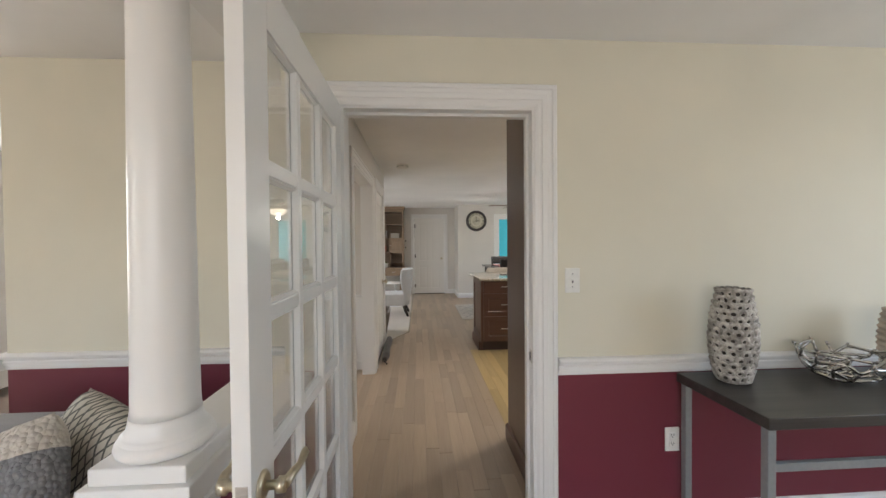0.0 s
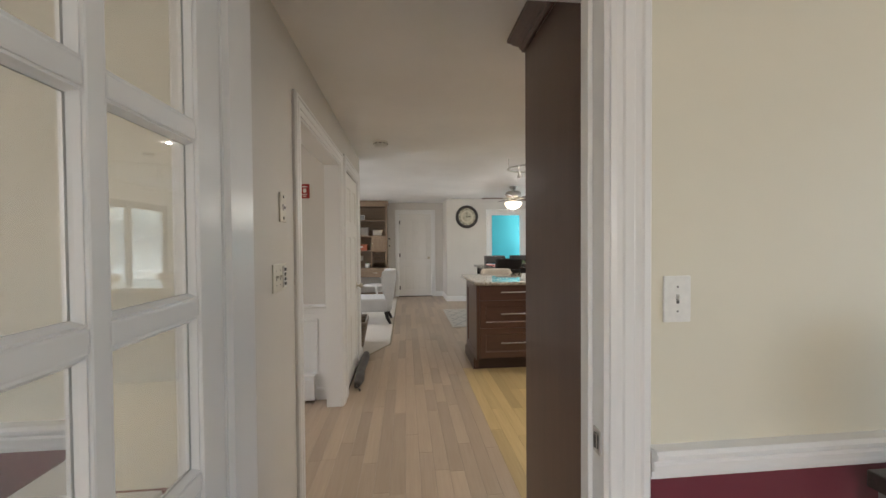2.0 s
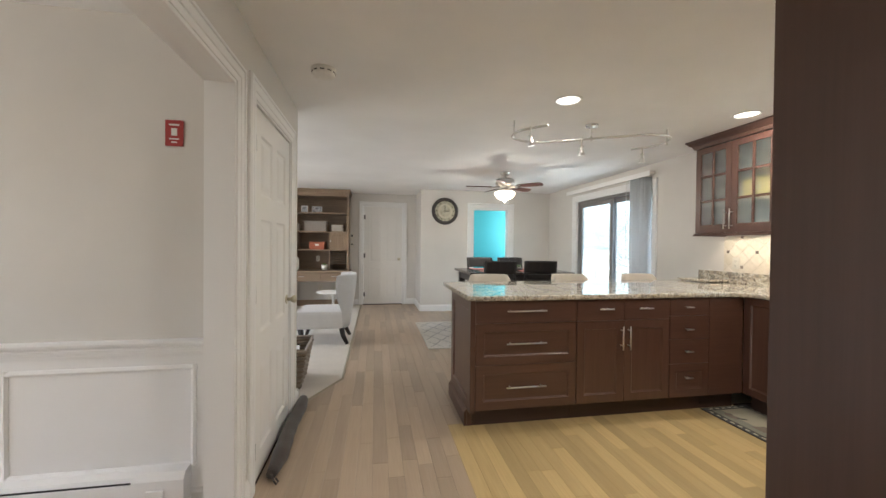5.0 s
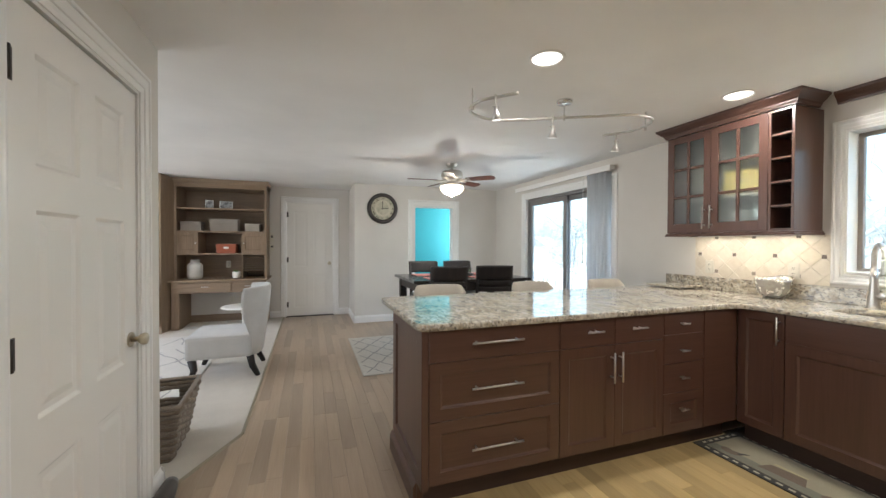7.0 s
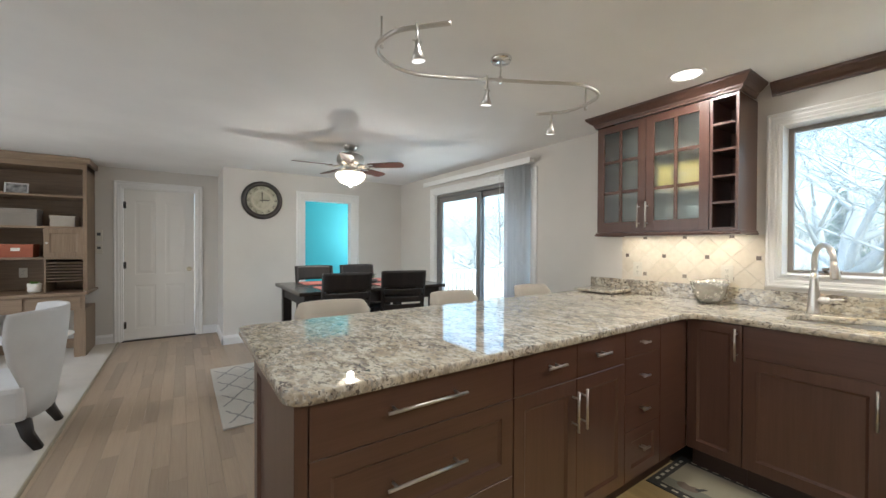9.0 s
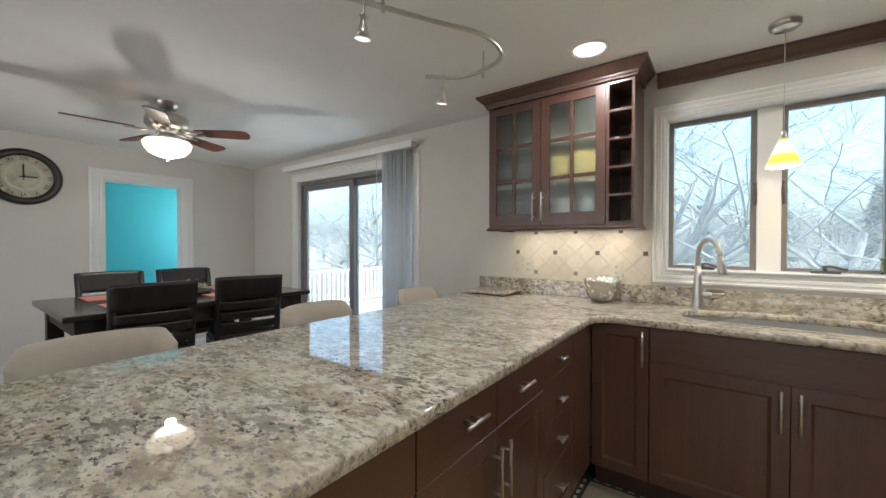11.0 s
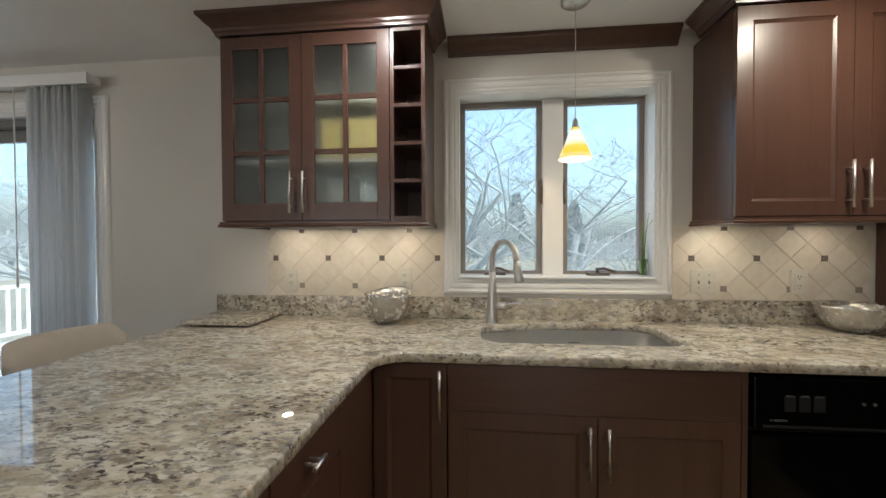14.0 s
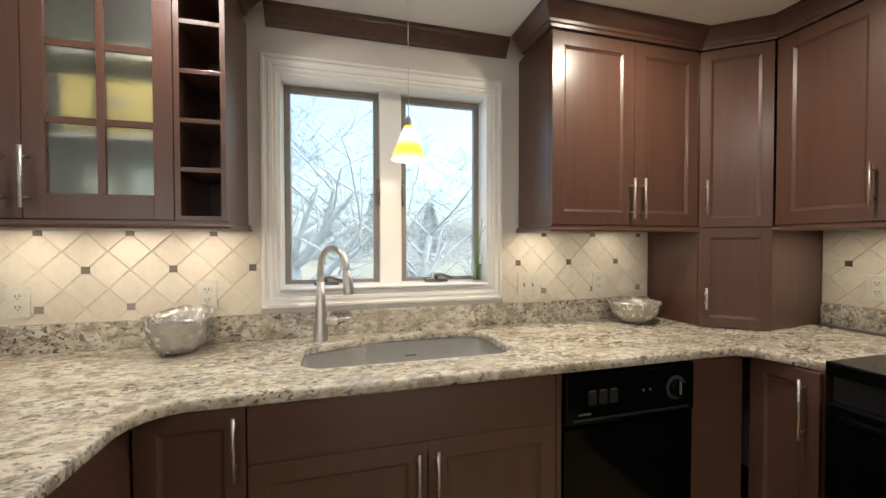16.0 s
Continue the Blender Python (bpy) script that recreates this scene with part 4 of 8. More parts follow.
def faucet():
    ob = thing("faucet", pose(3.458, 4.166, CT), "brushed nickel gooseneck kitchen faucet with side lever", "faucet")
    bm = B()
    lathe(bm, [(0.033, 0.0), (0.033, 0.006), (0.029, 0.012), (0.027, 0.05), (0.024, 0.10), (0.0185, 0.18), (0.0155, 0.24)], 28)
    part("body", bm, STEEL, ob)
    bm = B()
    d = Vector((-0.82, -0.57, 0))
    pts = [Vector((0, 0, 0.235)), Vector((0, 0, 0.29))]
    R = 0.088
    for a in range(0, 181, 12):
        pts.append(Vector((0, 0, 0.295)) + d * (R - R * math.cos(radians(a))) + Vector((0, 0, R * math.sin(radians(a)))))
    tube(bm, pts, 0.0135, 16)
    part("spout", bm, STEEL, ob)
    bm = B()
    e = d * (2 * R)
    k = d * 0.016
    tube(bm, [e + Vector((0, 0, 0.297)), e + k * 0.3 + Vector((0, 0, 0.27)), e + k + Vector((0, 0, 0.215)), e + k * 1.1 + Vector((0, 0, 0.205))], [0.0145, 0.0165, 0.0215, 0.019], 18)
    part("spray_head", bm, STEEL, ob)
    bm = B()
    tube(bm, [(0.0, -0.015, 0.075), (0, -0.06, 0.078), (0, -0.066, 0.079)], [0.019, 0.019, 0.014], 18)
    tube(bm, [(0, -0.06, 0.08), (-0.012, -0.075, 0.085), (-0.03, -0.115, 0.092), (-0.034, -0.122, 0.093)], [0.008, 0.007, 0.006, 0.003], 10)
    part("lever", bm, STEEL, ob)


faucet()


# ---- upper cabinets ----
UX, UB, UT = 3.24, 1.392, 2.206
CROWN = [(u, v * 0.082 / 0.098) for u, v in ((0.0, 0.0), (0.012, 0.0), (0.014, 0.014), (0.020, 0.020), (0.022, 0.034), (0.040, 0.050), (0.058, 0.074), (0.066, 0.080), (0.068, 0.098), (0.0, 0.098))]
LIGHTRAIL = [(-0.05, 0.0), (0.010, 0.0), (0.012, 0.008), (0.006, 0.014), (0.006, 0.024), (-0.05, 0.024)]


def run_moulding(name, prof, pts, outs, z, label, material, closed_ends=True):
    """Moulding along a plan polyline; outs is the outward direction of each run, corners mitred."""
    bm = B()
    n = len(pts)
    rings = []
    for i in range(n):
        o1 = Vector(outs[max(i - 1, 0)]).normalized()
        o2 = Vector(outs[min(i, n - 2)]).normalized()
        b = (o1 + o2)
        b = b / max(0.2, b.dot(o1))
        rings.append([bm.verts.new((pts[i][0] + b.x * u, pts[i][1] + b.y * u, z + w)) for u, w in prof])
    m = len(prof)
    for a, c in zip(rings, rings[1:]):
        for k in range(m):
            bm.faces.new((a[k], a[(k + 1) % m], c[(k + 1) % m], c[k]))
    bm.faces.new(rings[0][::-1])
    bm.faces.new(rings[-1])
    return solid(name, bm, material, label, "moulding", "cabinet mouldings")


def hollow(bm, x0, x1, y0, y1, z0, z1, t=0.018, shelves=()):
    bx(bm, x0, x0 + t, y0, y1, z0, z1)
    bx(bm, x1 - t, x1, y0, y1, z0, z1)
    bx(bm, x0 + t, x1 - t, y1 - t, y1, z0, z1)
    bx(bm, x0 + t, x1 - t, y0, y1 - t, z0, z0 + t)
    bx(bm, x0 + t, x1 - t, y0, y1 - t, z1 - t, z1)


def glass_cabinet():
    m = pose(UX, 5.372, 0, 0, 0, -90)
    ob = thing("wall_cabinet", m, "stained cherry wall cabinet with two frosted glass doors", "cabinet", "wall cabinets")
    W, D = 0.768, WE - UX - 0.003
    for nm, box in (("side", (0, 0.018, 0.021, D, UB, UT)), ("side", (W - 0.018, W, 0.021, D, UB, UT)), ("back", (0.018, W - 0.018, D - 0.018, D, UB, UT)), ("bottom", (0.018, W - 0.018, 0.021, D - 0.018, UB, UB + 0.018)), ("top", (0.018, W - 0.018, 0.021, D - 0.018, UT - 0.018, UT))):
        box_part(nm, box, BROWN, ob, 0.0)
    for z in (1.66, 1.925):
        bm = B()
        bx(bm, 0.019, W - 0.019, 0.06, D - 0.02, z, z + 0.015)
        part("shelf", bm, CABIN, ob)
    bm = B()
    bx(bm, 0.019, W - 0.019, D - 0.024, D - 0.0185, UB + 0.019, UT - 0.019)
    part("back_panel", bm, CABIN, ob)
    for k, (a, b) in enumerate(((0.0, 0.376), (0.376, W))):
        a, b = a + 0.0015, b - 0.0015
        z0, z1 = UB + 0.0015, UT - 0.0015
        r, rb = 0.055, 0.078
        bm = B()
        for p, q, c, d in ((a, a + r, z0, z1), (b - r, b, z0, z1), (a + r, b - r, z0, z0 + rb), (a + r, b - r, z1 - r, z1)):
            bx(bm, p, q, 0, 0.02, c, d, 0.0015)
        f = part("door", bm, BROWN, ob)
        i0, i1, j0, j1 = a + r, b - r, z0 + rb, z1 - r
        mw = 0.022
        cw, ch = (i1 - i0 - mw) / 2, (j1 - j0 - 2 * mw) / 3
        bm = B()
        bx(bm, i0 + cw, i0 + cw + mw, 0.002, 0.018, j0, j1, 0.002)
        part("muntin", bm, BROWN, f)
        for j in (1, 2):
            bm = B()
            zz = j0 + j * ch + (j - 1) * mw
            for i in range(2):
                bx(bm, i0 + i * (cw + mw), i0 + i * (cw + mw) + cw, 0.003, 0.017, zz, zz + mw, 0.002)
            part("muntin", bm, BROWN_H, f)
        for i in range(2):
            for j in range(3):
                bm = B()
                xa, za = i0 + i * (cw + mw), j0 + j * (ch + mw)
                bx(bm, xa, xa + cw, 0.009, 0.013, za, za + ch)
                part("pane", bm, FROST, f, "reeded frosted glass pane").visible_shadow = False
        bolt_handle(f, 0.333 if k == 0 else 0.392, UB + 0.122, 0.0, 0.18)
    # wine cubbies
    ob2 = thing("wine_cubby", m @ pose(W + 0.002, 0, 0), "narrow stained cherry open cubby column for wine bottles", "cabinet", "wall cabinets")
    w2 = 0.15
    for nm, box in (("side", (0, 0.016, 0, D, UB, UT)), ("side", (w2 - 0.016, w2, 0, D, UB, UT)), ("back", (0.016, w2 - 0.016, D - 0.016, D, UB, UT)), ("bottom", (0.016, w2 - 0.016, 0, D - 0.016, UB, UB + 0.016)), ("top", (0.016, w2 - 0.016, 0, D - 0.016, UT - 0.016, UT))):
        box_part(nm, box, BROWN, ob2, 0.0)
    step = (UT - UB - 0.016) / 5
    for i in range(1, 5):
        bm = B()
        bx(bm, 0.0165, w2 - 0.0165, 0.001, D - 0.018, UB + i * step, UB + i * step + 0.015, 0.001)
        part("shelf", bm, BROWN_H, ob2)
    return ob


glass_cabinet()
E1 = 5.372 - 0.920       # end of the cubby column
run_moulding("crown_moulding", CROWN, [(WE, 5.374), (UX, 5.374), (UX, E1 - 0.002), (WE - 0.07, E1 - 0.002)], [(0, 1), (-1, 0), (0, -1)], UT + 0.003, "stained cherry crown moulding on the glass-door cabinet", BROWN_H)
run_moulding("light_rail", LIGHTRAIL, [(WE - 0.002, 5.374), (UX, 5.374), (UX, E1 - 0.002), (WE - 0.002, E1 - 0.002)], [(0, 1), (-1, 0), (0, -1)], UB - 0.026, "stained cherry light rail under the glass-door cabinet", BROWN_H)

R0 = 3.233               # window side of the right-hand wall cabinet
m = pose(UX, R0, 0, 0, 0, -90)
u = unit("wall_cabinet", m, R0 - 2.456, WE - UX - 0.003, UB, UT, "stained cherry wall cabinet with two panelled doors", "wall cabinets", toe=False)
wd = R0 - 2.456
front(u, "door", 0.0, 0.414, UB, UT, ("v", 0.39, UB + 0.118, 0.178))
front(u, "door", 0.414, wd - 0.004, UB, UT, ("v", 0.447, UB + 0.118, 0.178))

# corner unit: slanted door above, small cupboard door down to the counter
A2, B2 = Vector((UX + 0.002, 2.452)), Vector((3.070, 2.230))
SFY = 2.224              # face of the wall cabinets on the front wall
ob = thing("corner_cabinet", pose(0, 0, 0), "stained cherry corner cabinet reaching down to the counter", "cabinet", "wall cabinets")
bm = B()
nrm = Vector((A2.y - B2.y, -(A2.x - B2.x))).normalized()
inn = Vector((0.785, -0.62)) * 0.022
poly = [A2 + inn, Vector((WE - 0.003, 2.452)), Vector((WE - 0.003, SY1 + 0.003)), Vector((3.14, SY1 + 0.003)), B2 + inn]
lo = [bm.verts.new((*p, CT)) for p in poly]
hi = [bm.verts.new((*p, UT)) for p in poly]
bm.faces.new(hi)
bm.faces.new(lo[::-1])
for i in range(5):
    bm.faces.new((lo[i], lo[(i + 1) % 5], hi[(i + 1) % 5], hi[i]))
part("carcass", bm, BROWN, ob)
d2 = (B2 - A2)
ang = math.degrees(math.atan2(d2.y, d2.x))
mm = pose(A2.x, A2.y, 0, 0, 0, ang)
wlen = d2.length
for z0, z1, hz in ((UB - 0.004, UT, 1.525), (CT + 0.004, UB - 0.008, 1.055)):
    bm = B()
    shaker(bm, 0.001, wlen - 0.001, z0, z1, 0.0, 0.045)
    f = part("door", bm, BROWN, ob, m=mm)
    bolt_handle(f, 0.028, hz, 0.0, 0.16 if z0 > 1 else 0.10)

u = unit("wall_cabinet", pose(3.068, SFY, 0, 0, 0, 180), 0.36, SFY - SY1 - 0.003, UB, UT, "stained cherry wall cabinet with one tall door", "wall cabinets", toe=False)
front(u, "door", 0.0, 0.36, UB, UT, ("v", 0.325, UB + 0.135, 0.16))
u = unit("wall_cabinet", pose(2.71, SFY, 0, 0, 0, 180), 0.76, SFY - SY1 - 0.003, 1.75, UT, "stained cherry wall cabinet above the range", "wall cabinets", toe=False)
front(u, "door", 0.0, 0.38, 1.75, UT)
front(u, "door", 0.38, 0.76, 1.75, UT)
run_moulding("crown_moulding", CROWN, [(WE - 0.07, R0 + 0.002), (UX, R0 + 0.002), (UX, 2.452), (3.068, SFY), (1.95, SFY)], [(0, 1), (-1, 0), (-0.785, 0.62), (0, 1)], UT + 0.003, "stained cherry crown moulding along the wall cabinets", BROWN_H)
run_moulding("light_rail", LIGHTRAIL, [(WE - 0.002, R0 + 0.002), (UX, R0 + 0.002), (UX, 2.457)], [(0, 1), (-1, 0)], UB - 0.026, "stained cherry light rail under the wall cabinet", BROWN_H)
run_moulding("light_rail", LIGHTRAIL, [(3.07, SFY), (2.71, SFY)], [(0, 1)], UB - 0.026, "stained cherry light rail under the wall cabinet by the range", BROWN_H)
bm = B()
WC = [(u, w * 0.93) for u, w in ((0.0, 0.0), (0.014, 0.0), (0.016, 0.012), (0.022, 0.018), (0.030, 0.034), (0.050, 0.058), (0.058, 0.064), (0.060, 0.082), (0.0, 0.082))]
extrude_profile(bm, WC, (WE, R0 + 0.07, CZ - 0.077), (WE, E1 - 0.072, CZ - 0.077), (-1, 0, 0))
solid("crown_moulding_window", bm, BROWN_H, "stained cherry crown moulding over the kitchen window", "moulding", "cabinet mouldings")

# tall pantry by the doorway, seen from its side
u = unit("pantry_cabinet", pose(1.432, 2.525, 0, 0, 0, 180), 0.80, 0.66, 0.115, UT, "tall stained cherry pantry cabinet beside the doorway", "tall cabinets")
front(u, "door", 0.0, 0.4, 0.125, UT)
front(u, "door", 0.4, 0.8, 0.125, UT)
bm = B()
bx(bm, 0.622, 0.63, SY1 + 0.005, 2.527, 0.0, UT + 0.002, 0.001)
part("side_panel", bm, BROWN, u, m=u.matrix_world.inverted())
run_moulding("crown_moulding", CROWN, [(0.622, SY1 + 0.005), (0.622, 2.528), (1.42, 2.528)], [(-1, 0), (0, 1)], UT + 0.003, "stained cherry crown moulding on the tall pantry", BROWN_H)
run_moulding("base_moulding", [(0, 0), (0.016, 0), (0.016, 0.095), (0.008, 0.11), (0.0, 0.115)], [(0.622, SY1 + 0.005), (0.622, 2.528), (0.66, 2.528)], [(-1, 0), (0, 1)], 0.0, "stained cherry base moulding of the tall pantry", BROWN_H)


# ---- range ----
rg = thing("range", pose(2.69, 2.55, 0, 0, 0, 180), "black slide-in electric range with glass cooktop", "range")
box_part("body", (0.0, 0.76, 0.03, 0.645, 0.02, 0.885), BLACKMAT, rg)
box_part("cooktop", (-0.004, 0.764, -0.004, 0.64, 0.886, 0.93), BLACK, rg, 0.006)
box_part("oven_door", (0.004, 0.756, -0.012, 0.03, 0.20, 0.80), BLACK, rg, 0.005)
box_part("storage_drawer", (0.004, 0.756, -0.010, 0.03, 0.03, 0.19), BLACK, rg, 0.005)
bm = B()
tube(bm, [(0.06, -0.05, 0.775), (0.70, -0.05, 0.775)], 0.011, 12)
for x in (0.08, 0.68):
    tube(bm, [(x, -0.01, 0.775), (x, -0.05, 0.775)], 0.009, 10)
part("oven_handle", bm, BLACK, rg)
for x, y, r in ((0.2, 0.18, 0.1), (0.56, 0.18, 0.08), (0.2, 0.46, 0.08), (0.56, 0.46, 0.1)):
    bm = B()
    lathe(bm, [(r, 0.9302), (r, 0.9308), (r - 0.004, 0.9308), (r - 0.004, 0.9302)], 40, (x, y, 0), cap=False)
    part("burner_ring", bm, PRINT, rg)


# ---- window ----
def kitchen_window():
    ob = thing("window_1", pose(0, 0, 0), "white wooden double casement window with bronze sashes, closed", "window")
    ob["kind"] = "structure"
    y0, y1, z0, z1 = 3.392, 4.336, 1.11, 2.035
    t = 0.008
    bm = B()
    for a, b, c, d in ((y0, y0 + t, z0, z1), (y1 - t, y1, z0, z1), (y0 + t, y1 - t, z1 - t, z1), (y0 + t, y1 - t, z0, z0 + t)):
        bx(bm, WE - 0.004, WE + 0.15, a, b, c, d)
    part("window_frame", bm, TRIM, ob)
    bm = B()
    bx(bm, WE - 0.03, WE + 0.10, y0 + t, y1 - t, z0 + t, z0 + t + 0.008, 0.003)
    part("window_sill", bm, TRIM, ob)
    m0, m1 = 3.803, 3.906
    bm = B()
    bx(bm, WE + 0.085, WE + 0.148, m0, m1, z0 + t, z1 - t, 0.004)
    bx(bm, WE + 0.10, WE + 0.148, y0 + t, m0, z0 + t, z0 + t + 0.012, 0.002)
    bx(bm, WE + 0.10, WE + 0.148, m1, y1 - t, z0 + t, z0 + t + 0.012, 0.002)
    part("mullion", bm, TRIM, ob)
    for a, b in ((y0 + t, m0 - 0.001), (m1 + 0.001, y1 - t)):
        c, d = z0 + t + 0.012, z1 - t - 0.003
        r = 0.026
        bm = B()
        for p, q, e, f in ((a, a + r, c, d), (b - r, b, c, d), (a + r, b - r, c, c + r * 0.7), (a + r, b - r, d - r, d)):
            bx(bm, WE + 0.112, WE + 0.146, p, q, e, f, 0.003)
        s = part("sash", bm, SASH, ob)
        bm = B()
        bx(bm, WE + 0.128, WE + 0.131, a + r - 0.004, b - r + 0.004, c + r * 0.7 - 0.004, d - r + 0.004)
        part("pane", bm, PANE, s).visible_shadow = False
        yc = (a + b) / 2 + 0.03
        bm = B()
        bx(bm, WE + 0.07, WE + 0.111, yc - 0.055, yc + 0.055, c - 0.012, c + 0.012, 0.006)
        tube(bm, [(WE + 0.085, yc, c + 0.01), (WE + 0.066, yc + 0.01, c + 0.03), (WE + 0.052, yc - 0.02, c + 0.034), (WE + 0.046, yc - 0.06, c + 0.02), (WE + 0.046, yc - 0.07, c + 0.018)], [0.010, 0.009, 0.007, 0.007, 0.010], 10)
        part("crank", bm, BRONZEHW, ob, "bronze casement crank")
    for y, s in ((m0 - 0.006, -1), (m1 + 0.006, 1)):
        bm = B()
        bx(bm, WE + 0.098, WE + 0.112, y - 0.009, y + 0.009, 1.50, 1.62, 0.003)
        tube(bm, [(WE + 0.10, y, 1.60), (WE + 0.085, y, 1.57), (WE + 0.082, y, 1.49)], [0.008, 0.008, 0.006], 8)
        part("sash_lock", bm, BRONZEHW, ob)
    return ob


SASH = plain("taupe_sash", (0.24, 0.21, 0.19), 0.45)
BRONZEHW = plain("bronze_hardware", (0.16, 0.13, 0.10), 0.35, 0.7)
kitchen_window()


# ---- sliding door and vertical blind ----
def sliding_door():
    ob = thing("sliding_door", pose(0, 0, 0), "two-panel glass sliding patio door in a dark bronze frame, closed", "door")
    ob["kind"] = "structure"
    y0, y1, z1 = 6.33, 8.20, 2.035
    bm = B()
    for a, b, c, d in ((y0, y0 + 0.02, 0.02, z1), (y1 - 0.02, y1, 0.02, z1), (y0 + 0.02, y1 - 0.02, z1 - 0.02, z1)):
        bx(bm, WE - 0.002, WE + 0.152, a, b, c, d)
    part("lining", bm, TRIM, ob)
    bm = B()
    for a, b, c, d in ((y0 + 0.02, y0 + 0.055, 0.03, z1 - 0.02), (y1 - 0.055, y1 - 0.02, 0.03, z1 - 0.02), (y0 + 0.055, y1 - 0.055, z1 - 0.06, z1 - 0.02)):
        bx(bm, WE + 0.04, WE + 0.14, a, b, c, d, 0.003)
    bx(bm, WE + 0.0, WE + 0.152, y0, y1, -0.01, 0.03, 0.003)
    part("frame", bm, BRONZE, ob)
    ym = (y0 + y1) / 2
    for k, (a, b, x) in enumerate(((ym - 0.035, y1 - 0.056, WE + 0.055), (y0 + 0.056, ym + 0.035, WE + 0.098))):
        r = 0.07
        c, d = 0.032, z1 - 0.062
        bm = B()
        for p, q, e, f in ((a, a + r, c, d), (b - r, b, c, d), (a + r, b - r, c, c + 0.09), (a + r, b - r, d - r, d)):
            bx(bm, x, x + 0.035, p, q, e, f, 0.004)
        s = part("panel_frame", bm, BRONZE, ob)
        bm = B()
        bx(bm, x + 0.014, x + 0.019, a + r - 0.004, b - r + 0.004, c + 0.086, d - r + 0.004)
        part("pane", bm, PANE, s).visible_shadow = False
        if k == 0:
            bm = B()
            bx(bm, x - 0.012, x, b - 0.05, b - 0.02, 0.92, 1.14, 0.004)
            tube(bm, [(x - 0.01, b - 0.035, 0.95), (x - 0.04, b - 0.035, 0.97), (x - 0.04, b - 0.035, 1.09), (x - 0.01, b - 0.035, 1.11)], 0.008, 10)
            part("pull_handle", bm, BRONZE, s)
    return ob


sliding_door()
vb = thing("vertical_blind", pose(0, 0, 0), "grey vertical blind drawn aside at the sliding door", "blind")
bm = B()
bx(bm, 3.45, WE - 0.025, 6.275, 8.31, 2.15, 2.19, 0.006)
bx(bm, 3.44, 3.452, 6.265, 8.32, 2.135, 2.195, 0.003)
part("head_rail", bm, TRIM, vb)
BLIND, nt, p = mat("grey_blind_vinyl")
tl = nt.nodes.new("ShaderNodeBsdfTranslucent")
tl.inputs[0].default_value = (0.93, 0.94, 0.95, 1)
p.inputs["Base Color"].default_value = (0.85, 0.86, 0.87, 1)
p.inputs["Roughness"].default_value = 0.55
mx = nt.nodes.new("ShaderNodeMixShader")
mx.inputs[0].default_value = 0.8
nt.links.new(p.outputs[0], mx.inputs[1])
nt.links.new(tl.outputs[0], mx.inputs[2])
nt.links.new(mx.outputs[0], nt.nodes["Material Output"].inputs[0])
rnd = random.Random(4)
for i in range(13):
    y = 6.352 + i * 0.0235
    bm = B()
    a = rnd.choice((-38, -20, -8, 10, 26, 40)) + rnd.uniform(-5, 5)
    w, n = 0.088, 6
    L = [[], []]
    for j in range(n + 1):
        u = (j / n - 0.5)
        px_, py_ = u * w, 0.008 * (1 - 4 * u * u)
        c, s = math.cos(radians(a)), math.sin(radians(a))
        for k, z in enumerate((0.03, 2.135)):
            L[k].append(bm.verts.new((3.492 + px_ * c - py_ * s, y + px_ * s + py_ * c, z)))
    for j in range(n):
        f = bm.faces.new((L[0][j], L[0][j + 1], L[1][j + 1], L[1][j]))
        f.smooth = True
    sl = part("slat", bm, BLIND, vb)
    so = sl.modifiers.new("thickness", "SOLIDIFY")
    so.thickness = 0.0012
bm = B()
tube(bm, [(3.44, 6.70, 2.13), (3.44, 6.70, 1.16)], 0.003, 8)
tube(bm, [(3.44, 6.70, 1.17), (3.44, 6.70, 1.06)], 0.006, 8)
part("wand", bm, WHITEPL, vb)


# ---- kitchen fixtures and small things ----
def clip_poly(poly, lo, hi):
    """Clip a plan polygon to an upright rectangle."""
    for axis in (0, 1):
        for lim, sign in ((lo[axis], 1), (hi[axis], -1)):
            out = []
            for i in range(len(poly)):
                a, b = poly[i - 1], poly[i]
                da, db = sign * (a[axis] - lim), sign * (b[axis] - lim)
                if (da >= 0) != (db >= 0):
                    t = da / (da - db)
                    out.append((a[0] + (b[0] - a[0]) * t, a[1] + (b[1] - a[1]) * t))
                if db >= 0:
                    out.append(b)
            poly = out
            if len(poly) < 3:
                return []
    return poly


def poly_area(p):
    return abs(sum(p[i - 1][0] * p[i][1] - p[i][0] * p[i - 1][1] for i in range(len(p)))) / 2


def tile_mat():
    m, nt, p = mat("tumbled_cream_tile")
    info = nt.nodes.new("ShaderNodeObjectInfo")
    v = coords(nt)
    n = noise_tex(nt, v, 28, 5, 0.6)
    c = mix(nt, 0.5, ramp(nt, n, [(0.3, (0.60, 0.53, 0.43)), (0.7, (0.74, 0.68, 0.58))]), ramp(nt, info.outputs["Random"], [(0, (0.60, 0.54, 0.44)), (1, (0.74, 0.69, 0.60))]))
    nt.links.new(c, p.inputs["Base Color"])
    p.inputs["Roughness"].default_value = 0.42
    bump(nt, p, noise_tex(nt, v, 60, 4), 0.25, 0.0015)
    return m


TILE = tile_mat()
GROUT = paint("grout_sand", (0.62, 0.57, 0.485), rough=0.9, bumpy=0.5, scale=300)
DARKSTONE = [plain("slate_accent", (0.07, 0.055, 0.045), 0.35), plain("taupe_accent", (0.26, 0.22, 0.18), 0.4), plain("umber_accent", (0.13, 0.10, 0.08), 0.35)]


